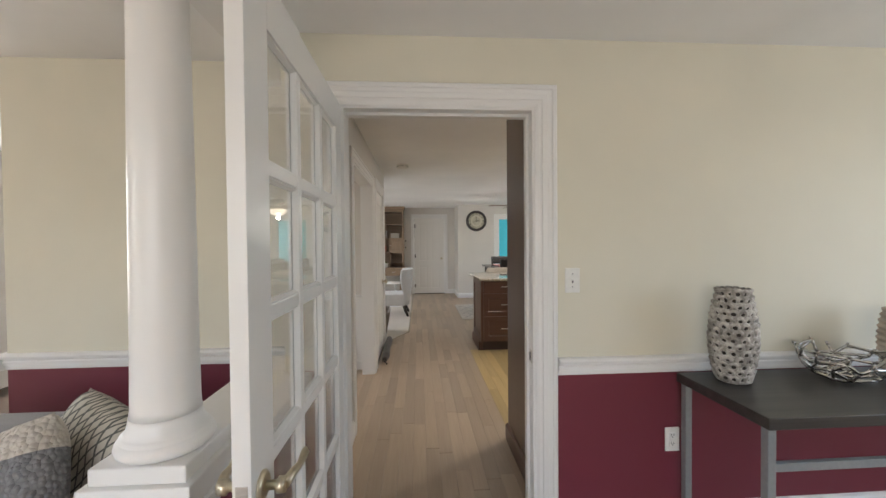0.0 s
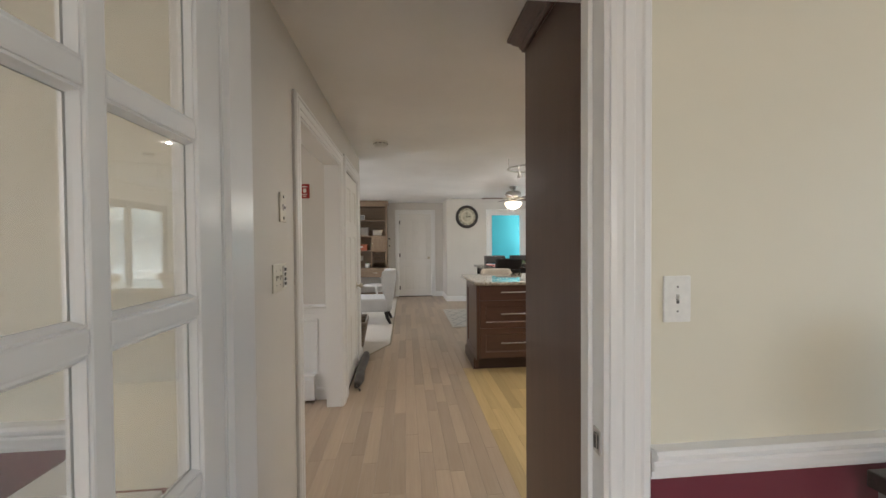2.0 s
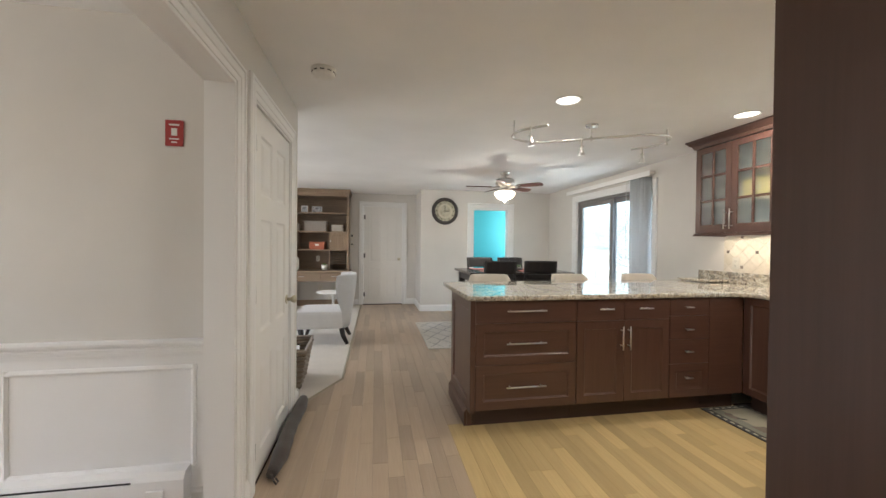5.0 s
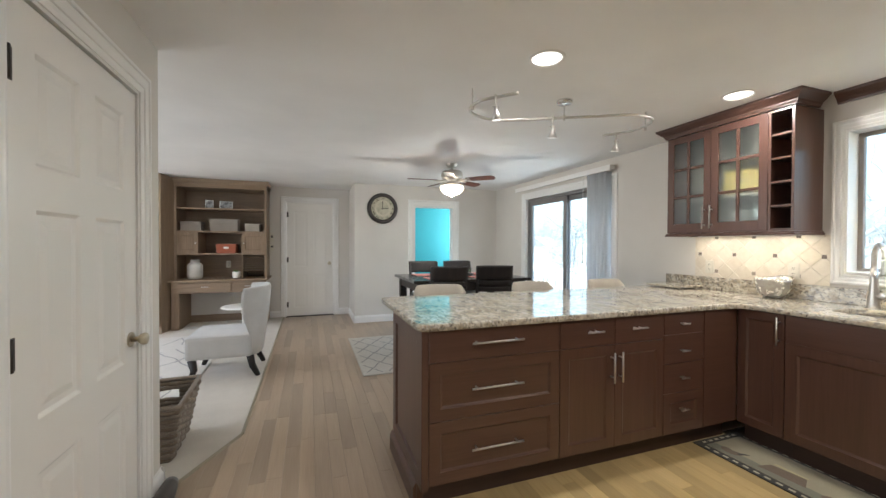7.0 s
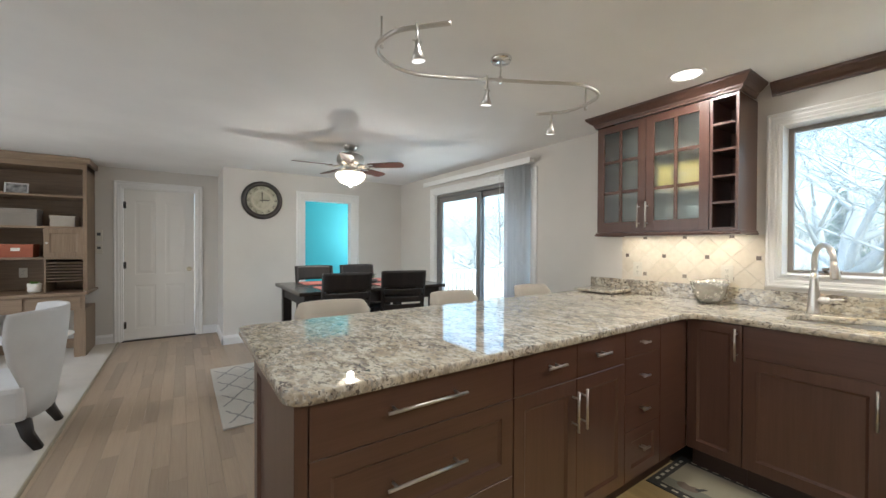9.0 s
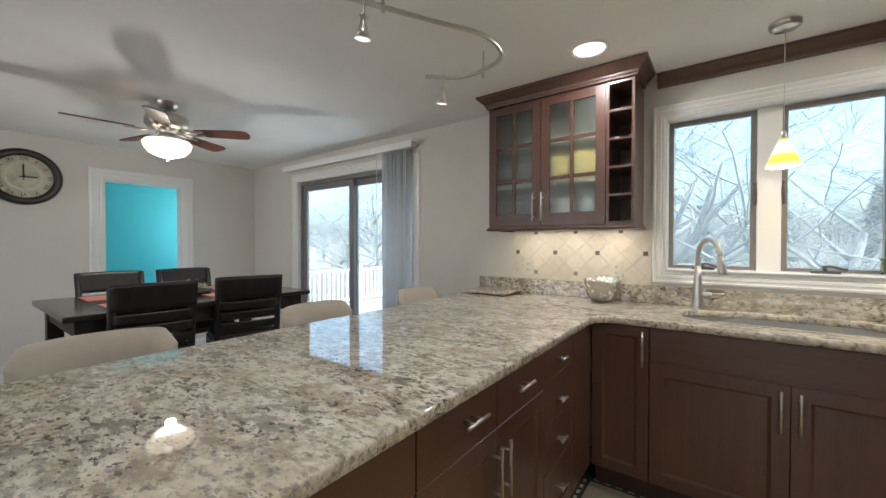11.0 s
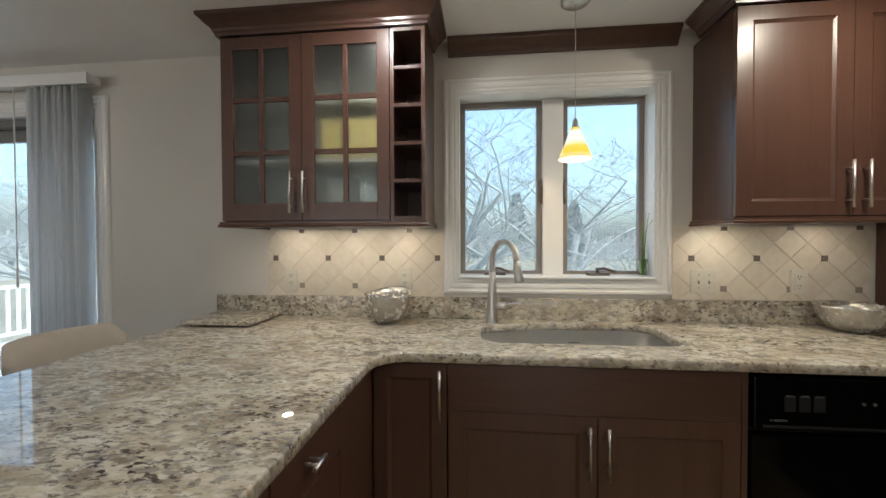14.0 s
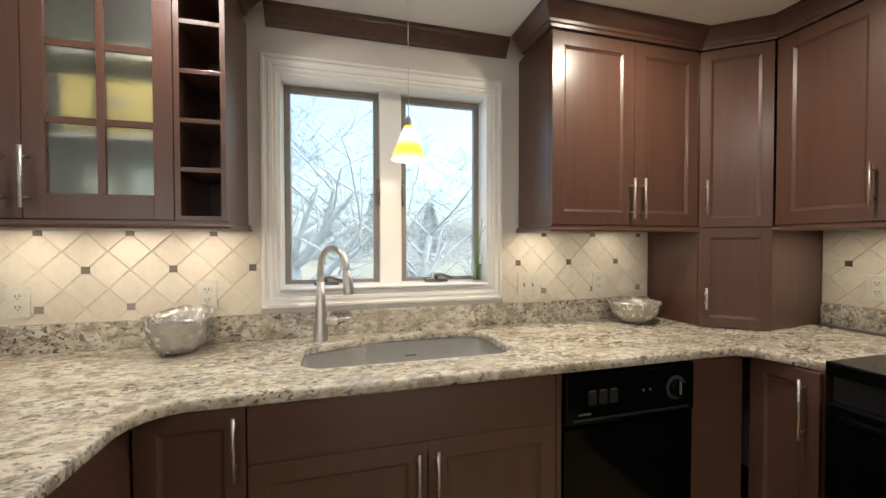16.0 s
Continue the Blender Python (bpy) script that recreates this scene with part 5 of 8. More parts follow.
def tiled(name, m, a0, a1, z0, z1, origin, skip=()):
    """Diagonal tiles on a wall; local x along the wall, z up, y 0 the wall face and -y towards the room."""
    bm = B()
    bx(bm, a0, a1, -0.005, -0.0005, z0, z1)
    base = solid(name, bm, GROUT, kind="structure", m=m)
    h = 0.07125
    pr = random.Random(8)

    def piece(poly, nm, mt, d):
        if poly_area(poly) < 0.00006:
            return
        cx, cz = sum(p[0] for p in poly) / len(poly), sum(p[1] for p in poly) / len(poly)
        pb = B()
        k = 0.965
        back = [pb.verts.new((x - cx, -0.003, z - cz)) for x, z in poly]
        mid = [pb.verts.new((x - cx, -d + 0.0015, z - cz)) for x, z in poly]
        top = [pb.verts.new(((x - cx) * k, -d, (z - cz) * k)) for x, z in poly]
        for a, b in ((back, mid), (mid, top)):
            for i in range(len(poly)):
                pb.faces.new((a[i], a[(i + 1) % len(poly)], b[(i + 1) % len(poly)], b[i]))
        pb.faces.new(top)
        ob = new(nm, mesh_of(nm, pb, mt))
        ob.parent = base
        ob.location = (cx, 0, cz)
    na, nz = int((a1 - a0) / h) + 4, int((z1 - z0) / h) + 4
    accents = []
    for i in range(-na, na * 2):
        for j in range(-nz, nz * 2):
            ox, oz = origin[0] + i * h, origin[1] + j * h
            if (i + j) % 2 == 0:
                if i % 4 == 0 and j % 4 == 0 or i % 4 == 2 and j % 4 == 2:
                    accents.append((ox, oz))
                continue
            g = h - 0.0022
            poly = clip_poly([(ox - g, oz), (ox, oz - g), (ox + g, oz), (ox, oz + g)], (a0, z0), (a1, z1))
            if len(poly) >= 3:
                piece(poly, "tile", TILE, 0.009 + pr.uniform(-0.0006, 0.0006))
    s = 0.0135
    for n, (ox, oz) in enumerate(accents):
        if any(abs(ox - q[0]) < 0.05 and abs(oz - q[1]) < 0.05 for q in skip):
            continue
        poly = clip_poly([(ox - s, oz - s), (ox + s, oz - s), (ox + s, oz + s), (ox - s, oz + s)], (a0, z0), (a1, z1))
        if len(poly) >= 3:
            piece(poly, "accent_tile", DARKSTONE[n % 3], 0.0115)
    return base


# the tile joint crosses lie on the accents
tiled("backsplash", pose(WE, 5.337, 0, 0, 0, -90), 0.0, 5.337 - 4.406, 1.022, 1.365, (5.337 - 5.292, 1.217))
tiled("backsplash_right", pose(WE, 3.322, 0, 0, 0, -90), 0.0, 3.322 - 2.473, 1.022, 1.365, (3.322 - 3.237, 1.217))
tiled("backsplash_front", pose(3.138, SY1, 0, 0, 0, 180), 0.0, 0.386, 1.022, 1.365, (0.101, 1.217))


def outlet(m, kind="outlet", material=None, label="almond duplex outlet on the tiled backsplash", gang=1):
    """Wall plate; local y 0 is the wall, -y the room."""
    ob = thing("outlet" if kind == "outlet" else "light_switch", m, label, "outlet" if kind == "outlet" else "light switch")
    mt = material or CREAMPL
    w = 0.07 + (gang - 1) * 0.046
    bm = B()
    bx(bm, -w / 2, w / 2, -0.006, 0.0, -0.057, 0.057, 0.003)
    part("plate", bm, mt, ob)
    for g in range(gang):
        cx = (g - (gang - 1) / 2) * 0.046
        if kind == "outlet":
            for z in (-0.02, 0.02):
                bm = B()
                bx(bm, cx - 0.016, cx + 0.016, -0.0085, -0.005, z - 0.014, z + 0.014, 0.003)
                for k in (-0.006, 0.006):
                    bx(bm, cx + k - 0.0012, cx + k + 0.0012, -0.0088, -0.008, z - 0.002, z + 0.008, slot=1)
                bx(bm, cx - 0.002, cx + 0.002, -0.0088, -0.008, z - 0.010, z - 0.006, slot=1)
                part("socket", bm, [mt, BLACKMAT], ob)
        else:
            bm = B()
            bx(bm, cx - 0.005, cx + 0.005, -0.007, -0.005, -0.012, 0.012, 0.001, slot=1)
            bx(bm, cx - 0.0035, cx + 0.0035, -0.017, -0.005, 0.0, 0.011, 0.001)
            part("toggle", bm, [mt, PRINT], ob)
            for z in (-0.03, 0.03):
                bm = B()
                tube(bm, [(cx, -0.0055, z), (cx, -0.0068, z)], 0.0025, 8)
                part("screw", bm, PRINT, ob)
    return ob


EW = lambda y, z: pose(WE - 0.0105, y, z, 0, 0, -90)
outlet(EW(5.205, 1.107))
outlet(EW(4.603, 1.11))
outlet(EW(3.184, 1.11), "switch", CREAMPL, "almond double switch on the tiled backsplash", 2)
outlet(EW(2.777, 1.11), "outlet", CREAMPL)
outlet(pose(2.935, SY1 + 0.0105, 1.115, 0, 0, 180), "outlet", CREAMPL)


def can_light(x, y):
    ob = thing("recessed_light", pose(x, y, CZ), "white recessed ceiling downlight, lit", "ceiling light", "recessed lights")
    bm = B()
    lathe(bm, [(0.098, 0.0), (0.096, -0.006), (0.086, -0.009), (0.078, -0.004), (0.076, 0.0)], 40, cap=False)
    part("trim_ring", bm, TRIM, ob)
    bm = B()
    lathe(bm, [(0.0, -0.0035), (0.05, -0.0035), (0.0765, -0.0025)], 36, cap=False)
    part("lens", bm, CANLIGHT, ob)


# the last two fittings are made up to match the added fill lamps
for cx, cy in ((1.481, 4.637), (2.967, 4.624), (-1.656, 8.49), (2.80, 2.95), (1.2, 2.9), (-1.7, 6.6)):
    can_light(cx, cy)


def pendant():
    ob = thing("pendant_light", pose(3.258, 3.834, 0), "small pendant lamp with white and yellow glass cone shade, lit", "pendant lamp")
    bm = B()
    lathe(bm, [(0.0, CZ - 0.03), (0.045, CZ - 0.03), (0.058, CZ - 0.02), (0.06, CZ - 0.0015)], 32, cap=False)
    part("canopy", bm, STEEL, ob)
    bm = B()
    tube(bm, [(0, 0, CZ - 0.03), (0, 0, 1.78)], 0.0016, 6)
    part("cord", bm, plain("white_cord", (0.6, 0.6, 0.58), 0.5), ob)
    bm = B()
    lathe(bm, [(0.004, 1.80), (0.010, 1.79), (0.013, 1.765), (0.017, 1.757)], 20)
    part("socket_cap", bm, STEEL, ob)
    m, nt, p = mat("yellow_white_glass")
    geo = nt.nodes.new("ShaderNodeNewGeometry")
    sep = nt.nodes.new("ShaderNodeSeparateXYZ")
    nt.links.new(geo.outputs["Position"], sep.inputs[0])
    mr = nd(nt, "MapRange")
    mr.inputs["From Min"].default_value, mr.inputs["From Max"].default_value = 1.63, 1.765
    nt.links.new(sep.outputs["Z"], mr.inputs["Value"])
    col = ramp(nt, mr.outputs[0], [(0.0, (0.95, 0.86, 0.55)), (0.2, (0.95, 0.62, 0.05)), (0.38, (0.95, 0.66, 0.10)), (0.55, (0.95, 0.90, 0.78)), (0.86, (0.96, 0.93, 0.86)), (0.93, (0.95, 0.6, 0.05))])
    nt.links.new(col, p.inputs["Base Color"])
    nt.links.new(col, p.inputs["Emission Color"])
    p.inputs["Emission Strength"].default_value = 0.1
    p.inputs["Roughness"].default_value = 0.2
    bm = B()
    lathe(bm, [(0.016, 1.762), (0.026, 1.74), (0.045, 1.69), (0.062, 1.648), (0.0665, 1.634), (0.064, 1.634), (0.059, 1.648), (0.042, 1.69), (0.023, 1.74), (0.014, 1.76)], 36, cap=False)
    part("shade", bm, m, ob, "yellow and white glass shade")
    bm = B()
    lathe(bm, [(0.006, 1.75), (0.014, 1.72), (0.017, 1.69), (0.012, 1.672), (0.0, 1.668)], 16, cap=False)
    part("bulb", bm, BULB, ob)


pendant()


def track_light():
    ob = thing("track_light", pose(0, 0, 0), "curved brushed nickel monorail track light with three spots", "track light")
    z = 2.172
    pts = []
    # S-shaped rail: start bar, left bend, long middle, right bend, end bar
    ctrl = [(1.425, 4.83), (1.345, 4.915), (1.265, 5.019), (1.263, 5.174), (1.373, 5.273), (1.522, 5.295), (1.69, 5.233), (1.944, 5.097), (2.124, 5.002), (2.314, 4.897), (2.449, 4.885), (2.552, 4.922), (2.61, 5.021), (2.619, 5.196), (2.5, 5.344)]
    P = [Vector((*c, z)) for c in ctrl]
    for i in range(len(P) - 1):
        p0, p1, p2, p3 = P[max(i - 1, 0)], P[i], P[i + 1], P[min(i + 2, len(P) - 1)]
        for k in range(5):
            t = k / 5
            pts.append(0.5 * ((2 * p1) + (-p0 + p2) * t + (2 * p0 - 5 * p1 + 4 * p2 - p3) * t * t + (-p0 + 3 * p1 - 3 * p2 + p3) * t ** 3))
    pts.append(P[-1])
    bm = B()
    tube(bm, pts, 0.010, 8)
    part("rail", bm, STEEL, ob)
    bm = B()
    lathe(bm, [(0.0, CZ - 0.022), (0.05, CZ - 0.022), (0.056, CZ - 0.012), (0.056, CZ - 0.0015)], 32, (1.949, 5.10, 0), cap=False)
    part("canopy", bm, CHROME, ob)
    for x, y in ((1.944, 5.098), (1.264, 5.127), (2.657, 5.078)):
        bm = B()
        tube(bm, [(x, y, z - 0.01), (x, y, CZ - 0.002)], 0.005, 8)
        tube(bm, [(x, y, z - 0.018), (x, y, z + 0.018)], 0.009, 10)
        part("standoff", bm, STEEL, ob)
    for x, y, ax, ay in ((1.325, 4.925, 0.15, 0.1), (1.872, 5.125, 0.1, 0.2), (2.568, 5.274, 0.1, 0.2)):
        bm = B()
        tube(bm, [(x, y, z + 0.015), (x, y, z - 0.065)], 0.006, 8)
        tube(bm, [(x - 0.02, y, z - 0.06), (x + 0.02, y, z - 0.06)], 0.004, 8)
        d = Vector((ax, ay, -1)).normalized()
        q = Vector((x, y, z - 0.06))
        tube(bm, [q - d * 0.005, q + d * 0.02, q + d * 0.04, q + d * 0.075], [0.010, 0.011, 0.018, 0.031], 20)
        s = part("spot_head", bm, STEEL, ob)
        bm = B()
        tube(bm, [q + d * 0.0755, q + d * 0.0775], 0.027, 18)
        part("spot_lens", bm, plain("spot_glass", (0.85, 0.87, 0.85), 0.1, emit=(1, 0.95, 0.85), strength=0.12), s)
    return ob


track_light()


def bowl(name, at, prof, wavy, material, label):
    seg = 40
    bm = B()
    rings = []
    for r, z, w in prof:
        rings.append([bm.verts.new((r * math.cos(2 * math.pi * i / seg) * (1 + w * 0.12 * math.cos(4 * math.pi * i / seg)), r * math.sin(2 * math.pi * i / seg), z + w * wavy * (math.cos(4 * math.pi * i / seg + 0.6) * 0.5 + 0.5 * math.cos(2 * math.pi * i / seg)))) for i in range(seg)])
    for a, b in zip(rings, rings[1:]):
        for i in range(seg):
            f = bm.faces.new((a[i], a[(i + 1) % seg], b[(i + 1) % seg], b[i]))
            f.smooth = True
    bm.faces.new(rings[0][::-1])
    bm.faces.new(rings[-1])
    return solid(name, bm, material, label, "bowl", m=pose(*at))


def mercury():
    m, nt, p = mat("mercury_glass")
    v = coords(nt, world=False)
    n = noise_tex(nt, v, 26, 5, 0.7)
    nt.links.new(ramp(nt, n, [(0.35, (0.40, 0.38, 0.34)), (0.6, (0.62, 0.61, 0.58))]), p.inputs["Base Color"])
    p.inputs["Metallic"].default_value = 0.6
    nt.links.new(ramp(nt, n, [(0.3, (0.14,) * 3), (0.7, (0.34,) * 3)]), p.inputs["Roughness"])
    p.inputs["Transmission Weight"].default_value = 0.2
    return m


MERC = mercury()
bowl("bowl", (3.42, 4.663, CT + 0.001), [(0.045, 0, 0), (0.062, 0.004, 0), (0.086, 0.035, 0), (0.1, 0.08, 0.1), (0.106, 0.12, 0.5), (0.112, 0.142, 1.0), (0.108, 0.142, 1.0), (0.101, 0.118, 0.5), (0.095, 0.08, 0.1), (0.08, 0.036, 0), (0.055, 0.012, 0), (0.03, 0.010, 0)], 0.016, MERC, "wavy-rimmed mercury glass bowl on the granite counter")
bowl("bowl", (3.41, 2.665, CT + 0.001), [(0.05, 0, 0), (0.07, 0.006, 0), (0.105, 0.045, 0), (0.118, 0.085, 0), (0.122, 0.096, 0.2), (0.128, 0.108, 0.6), (0.124, 0.108, 0.6), (0.114, 0.085, 0), (0.1, 0.047, 0), (0.06, 0.014, 0), (0.03, 0.012, 0)], 0.004, MERC, "round mercury glass bowl with rolled rim on the granite counter")

bm = B()
vs = bx(bm, -0.145, 0.145, -0.165, 0.165, 0.008, 0.028, 0.005)
for x in (-0.11, 0.11):
    for y in (-0.13, 0.13):
        lathe(bm, [(0.01, 0.0), (0.01, 0.009)], 12, (x, y, 0))
solid("cutting_board", bm, GRANITE, "rectangular granite serving board lying on the counter", "cutting board", m=pose(3.378, 5.415, CT + 0.0005, 0, 0, 2))

# things in the glass-door cabinet, seen through the frosted panes
BOX_Y = plain("yellow_carton", (0.50, 0.37, 0.11), 0.6)
bm = B()
bx(bm, 3.30, 3.48, 4.655, 4.935, 1.677, 1.86, 0.004)
bx(bm, 3.2995, 3.301, 4.76, 4.83, 1.765, 1.785, slot=1)
solid("food_carton", bm, [BOX_Y, plain("grey_mark_2", (0.3, 0.3, 0.35), 0.6)], "yellow carton on the cabinet shelf behind frosted glass", "box")
for y, c, h in ((4.88, (0.7, 0.68, 0.62), 0.17), (4.74, (0.6, 0.66, 0.64), 0.19)):
    bm = B()
    lathe(bm, [(0.045, 0), (0.05, 0.01), (0.05, h - 0.03), (0.04, h - 0.01), (0.04, h)], 24)
    solid("storage_jar", bm, plain("pale_jar", c, 0.3), "pale storage jar on the cabinet shelf behind frosted glass", "jar", "jars in the cabinet", m=pose(3.40, y, UB + 0.019))
bm = B()
lathe(bm, [(0.06, 0), (0.09, 0.01), (0.11, 0.05), (0.105, 0.05), (0.085, 0.014), (0.03, 0.01)], 28)
solid("stacked_dish", bm, plain("greenish_dish", (0.55, 0.58, 0.35), 0.4), "greenish dish on the cabinet shelf behind frosted glass", "dish", m=pose(3.40, 5.18, UB + 0.019))

# bottle with a cutting on the window sill
bt = thing("bottle_vase", pose(3.60, 3.43, 1.1265), "small clear glass bottle with green cuttings on the window sill", "vase")
bm = B()
lathe(bm, [(0.022, 0.0), (0.025, 0.004), (0.025, 0.13), (0.022, 0.145), (0.014, 0.155), (0.014, 0.175), (0.011, 0.175), (0.012, 0.15), (0.021, 0.135), (0.0225, 0.01)], 24)
part("bottle", bm, HUTCHPANE, bt)
bm = B()
lathe(bm, [(0.0, 0.008), (0.0215, 0.008), (0.0215, 0.085), (0.0, 0.085)], 20, cap=False)
part("water", bm, glass("tinted_water", (0.75, 0.88, 0.62), 0.0, 1.33), bt)
GREEN = plain("green_leaf", (0.12, 0.26, 0.04), 0.5)
bm = B()
for k, (dx, dy) in enumerate(((0.006, 0.0), (-0.006, 0.004), (0.0, -0.006))):
    tube(bm, [(dx * 0.5, dy * 0.5, 0.01), (dx, dy, 0.1), (dx * 2, dy * 2, 0.18), (dx * 5 - 0.004, dy * 4, 0.25 + 0.03 * k)], [0.004, 0.0035, 0.002, 0.001], 6)
part("stem", bm, GREEN, bt)
bm = B()
tube(bm, [(0, 0, 0.165), (-0.03, -0.005, 0.23), (-0.04, -0.03, 0.275), (-0.035, -0.06, 0.29)], [0.0012] * 4, 5)
part("tendril", bm, GREEN, bt)

# kitchen mat
KM = cloth("mat_border_black", (0.018, 0.016, 0.014), scale=300)
KF = cloth("mat_field_khaki", (0.30, 0.27, 0.19), scale=300)
km = thing("kitchen_mat", pose(2.64, 3.25, 0.0005), "woven kitchen mat with dark border and farmyard pattern on the floor", "mat")
bm = B()
bx(bm, 0, 0.42, 0, 1.42, 0.0, 0.006, 0.002)
part("border", bm, KM, km)
bm = B()
bx(bm, 0.055, 0.365, 0.055, 1.365, 0.006, 0.0072)
part("field", bm, KF, km)
bm = B()
bx(bm, 0.056, 0.13, 0.056, 1.364, 0.0072, 0.0076)
part("ground_band", bm, cloth("mat_ground_sage", (0.17, 0.17, 0.13), scale=300), km)
DASH = cloth("mat_dash_cream", (0.45, 0.42, 0.32), scale=300)
n = 24
for side in (0.02, 0.385):
    for i in range(n):
        y = 0.04 + i * (1.34 / n)
        bm = B()
        bx(bm, side, side + 0.015, y, y + 0.03, 0.006, 0.0068)
        part("stitch", bm, DASH, km)
for side in (0.02, 1.385):
    for i in range(6):
        bm = B()
        bx(bm, 0.06 + i * 0.055, 0.09 + i * 0.055, side, side + 0.015, 0.006, 0.0068)
        part("stitch", bm, DASH, km)
MOT = [cloth("mat_rust", (0.17, 0.05, 0.03), scale=300), cloth("mat_brown", (0.13, 0.09, 0.065), scale=300), cloth("mat_ink", (0.02, 0.018, 0.016), scale=300), cloth("mat_straw", (0.42, 0.36, 0.22), scale=300)]


def motif(pts, mt, z=0.0080):
    bm = B()
    lo = [bm.verts.new((x, y, 0.0070)) for x, y in pts]
    hi = [bm.verts.new((x, y, z)) for x, y in pts]
    bm.faces.new(hi)
    for i in range(len(pts)):
        bm.faces.new((lo[i], lo[(i + 1) % len(pts)], hi[(i + 1) % len(pts)], hi[i]))
    part("motif", bm, mt, km)


for y, mt, s in ((1.26, 1, 1.0), (0.62, 0, 1.2), (0.46, 0, 1.3), (0.3, 2, 1.1), (0.76, 1, 1.0)):
    body = [(0.10 + s * 0.035 * math.cos(a) + 0.02 * s * (a > 0), y + s * 0.055 * math.sin(a)) for a in [k * math.pi / 6 for k in range(12)]]
    motif(body, MOT[mt])
    motif([(0.12, y - 0.05 * s), (0.175, y - 0.075 * s), (0.165, y - 0.055 * s), (0.13, y - 0.03 * s)], MOT[2], 0.0084)
motif([(0.10, 1.10), (0.19, 1.08), (0.21, 0.92), (0.12, 0.88)], MOT[1])
motif([(0.205, 1.075), (0.225, 1.07), (0.225, 0.91), (0.21, 0.92)], MOT[3], 0.0084)
motif([(0.14, 0.22), (0.27, 0.16), (0.22, 0.1), (0.1, 0.12)], MOT[3])
for k in range(4):
    motif([(0.24 + 0.012 * k, 0.24 - 0.03 * k), (0.33, 0.20 - 0.03 * k), (0.332, 0.195 - 0.03 * k), (0.245 + 0.012 * k, 0.232 - 0.03 * k)], MOT[2], 0.0084)


# ---- ceiling fan, clock, smoke alarm ----
def ceiling_fan():
    FXc, FYc = 1.945, 7.29
    ob = thing("ceiling_fan", pose(FXc, FYc, 0), "five-blade ceiling fan with lit frosted glass bowl", "ceiling fan")
    bm = B()
    lathe(bm, [(0.0, CZ - 0.05), (0.05, CZ - 0.05), (0.07, CZ - 0.02), (0.075, CZ - 0.001)], 32, cap=False)
    tube(bm, [(0, 0, CZ - 0.05), (0, 0, CZ - 0.09)], 0.018, 14)
    part("canopy", bm, STEEL, ob)
    bm = B()
    lathe(bm, [(0.03, CZ - 0.075), (0.09, CZ - 0.085), (0.125, CZ - 0.10), (0.135, CZ - 0.13), (0.135, CZ - 0.165), (0.115, CZ - 0.185), (0.07, CZ - 0.20), (0.05, CZ - 0.205), (0.05, CZ - 0.235), (0.085, CZ - 0.25), (0.085, CZ - 0.27), (0.02, CZ - 0.275)], 40)
    part("motor_housing", bm, STEEL, ob)
    bm = B()
    lathe(bm, [(0.095, 2.02), (0.135, 2.018), (0.15, 2.0), (0.14, 1.965), (0.105, 1.925), (0.05, 1.905), (0.0, 1.90)], 40, cap=False)
    part("glass_bowl", bm, LAMPGLASS, ob, "lit frosted glass bowl")
    bm = B()
    lathe(bm, [(0.012, 1.905), (0.012, 1.89), (0.006, 1.88), (0.0, 1.878)], 14, cap=False)
    part("finial", bm, STEEL, ob)
    BL = wood("mahogany_blade", (0.075, 0.022, 0.014), (0.13, 0.045, 0.028), along=0, rough=0.55)
    for k in range(5):
        a = radians(72 * k - 43)
        bm = B()
        outline = [(0.19, -0.045), (0.28, -0.055), (0.46, -0.064), (0.52, -0.060), (0.545, -0.04), (0.555, 0.0), (0.545, 0.04), (0.52, 0.060), (0.46, 0.064), (0.28, 0.055), (0.19, 0.045)]
        tilt = radians(-12)
        z0 = CZ - 0.205
        R = Matrix.Rotation(a, 4, "Z") @ Matrix.Translation((0, 0, z0)) @ Matrix.Rotation(tilt, 4, "X")
        lo = [bm.verts.new(R @ Vector((x, y, -0.003))) for x, y in outline]
        hi = [bm.verts.new(R @ Vector((x, y, 0.003))) for x, y in outline]
        bm.faces.new(hi)
        bm.faces.new(lo[::-1])
        for i in range(len(outline)):
            bm.faces.new((lo[i], lo[(i + 1) % len(outline)], hi[(i + 1) % len(outline)], hi[i]))
        b = part("blade", bm, BL, ob)
        bm = B()
        for s in (-1, 1):
            tube(bm, [R @ Vector((0.08, s * 0.012, 0.004)), R @ Vector((0.15, s * 0.028, -0.012)), R @ Vector((0.24, s * 0.03, -0.006))], 0.008, 8)
        part("blade_bracket", bm, STEEL, b)


ceiling_fan()


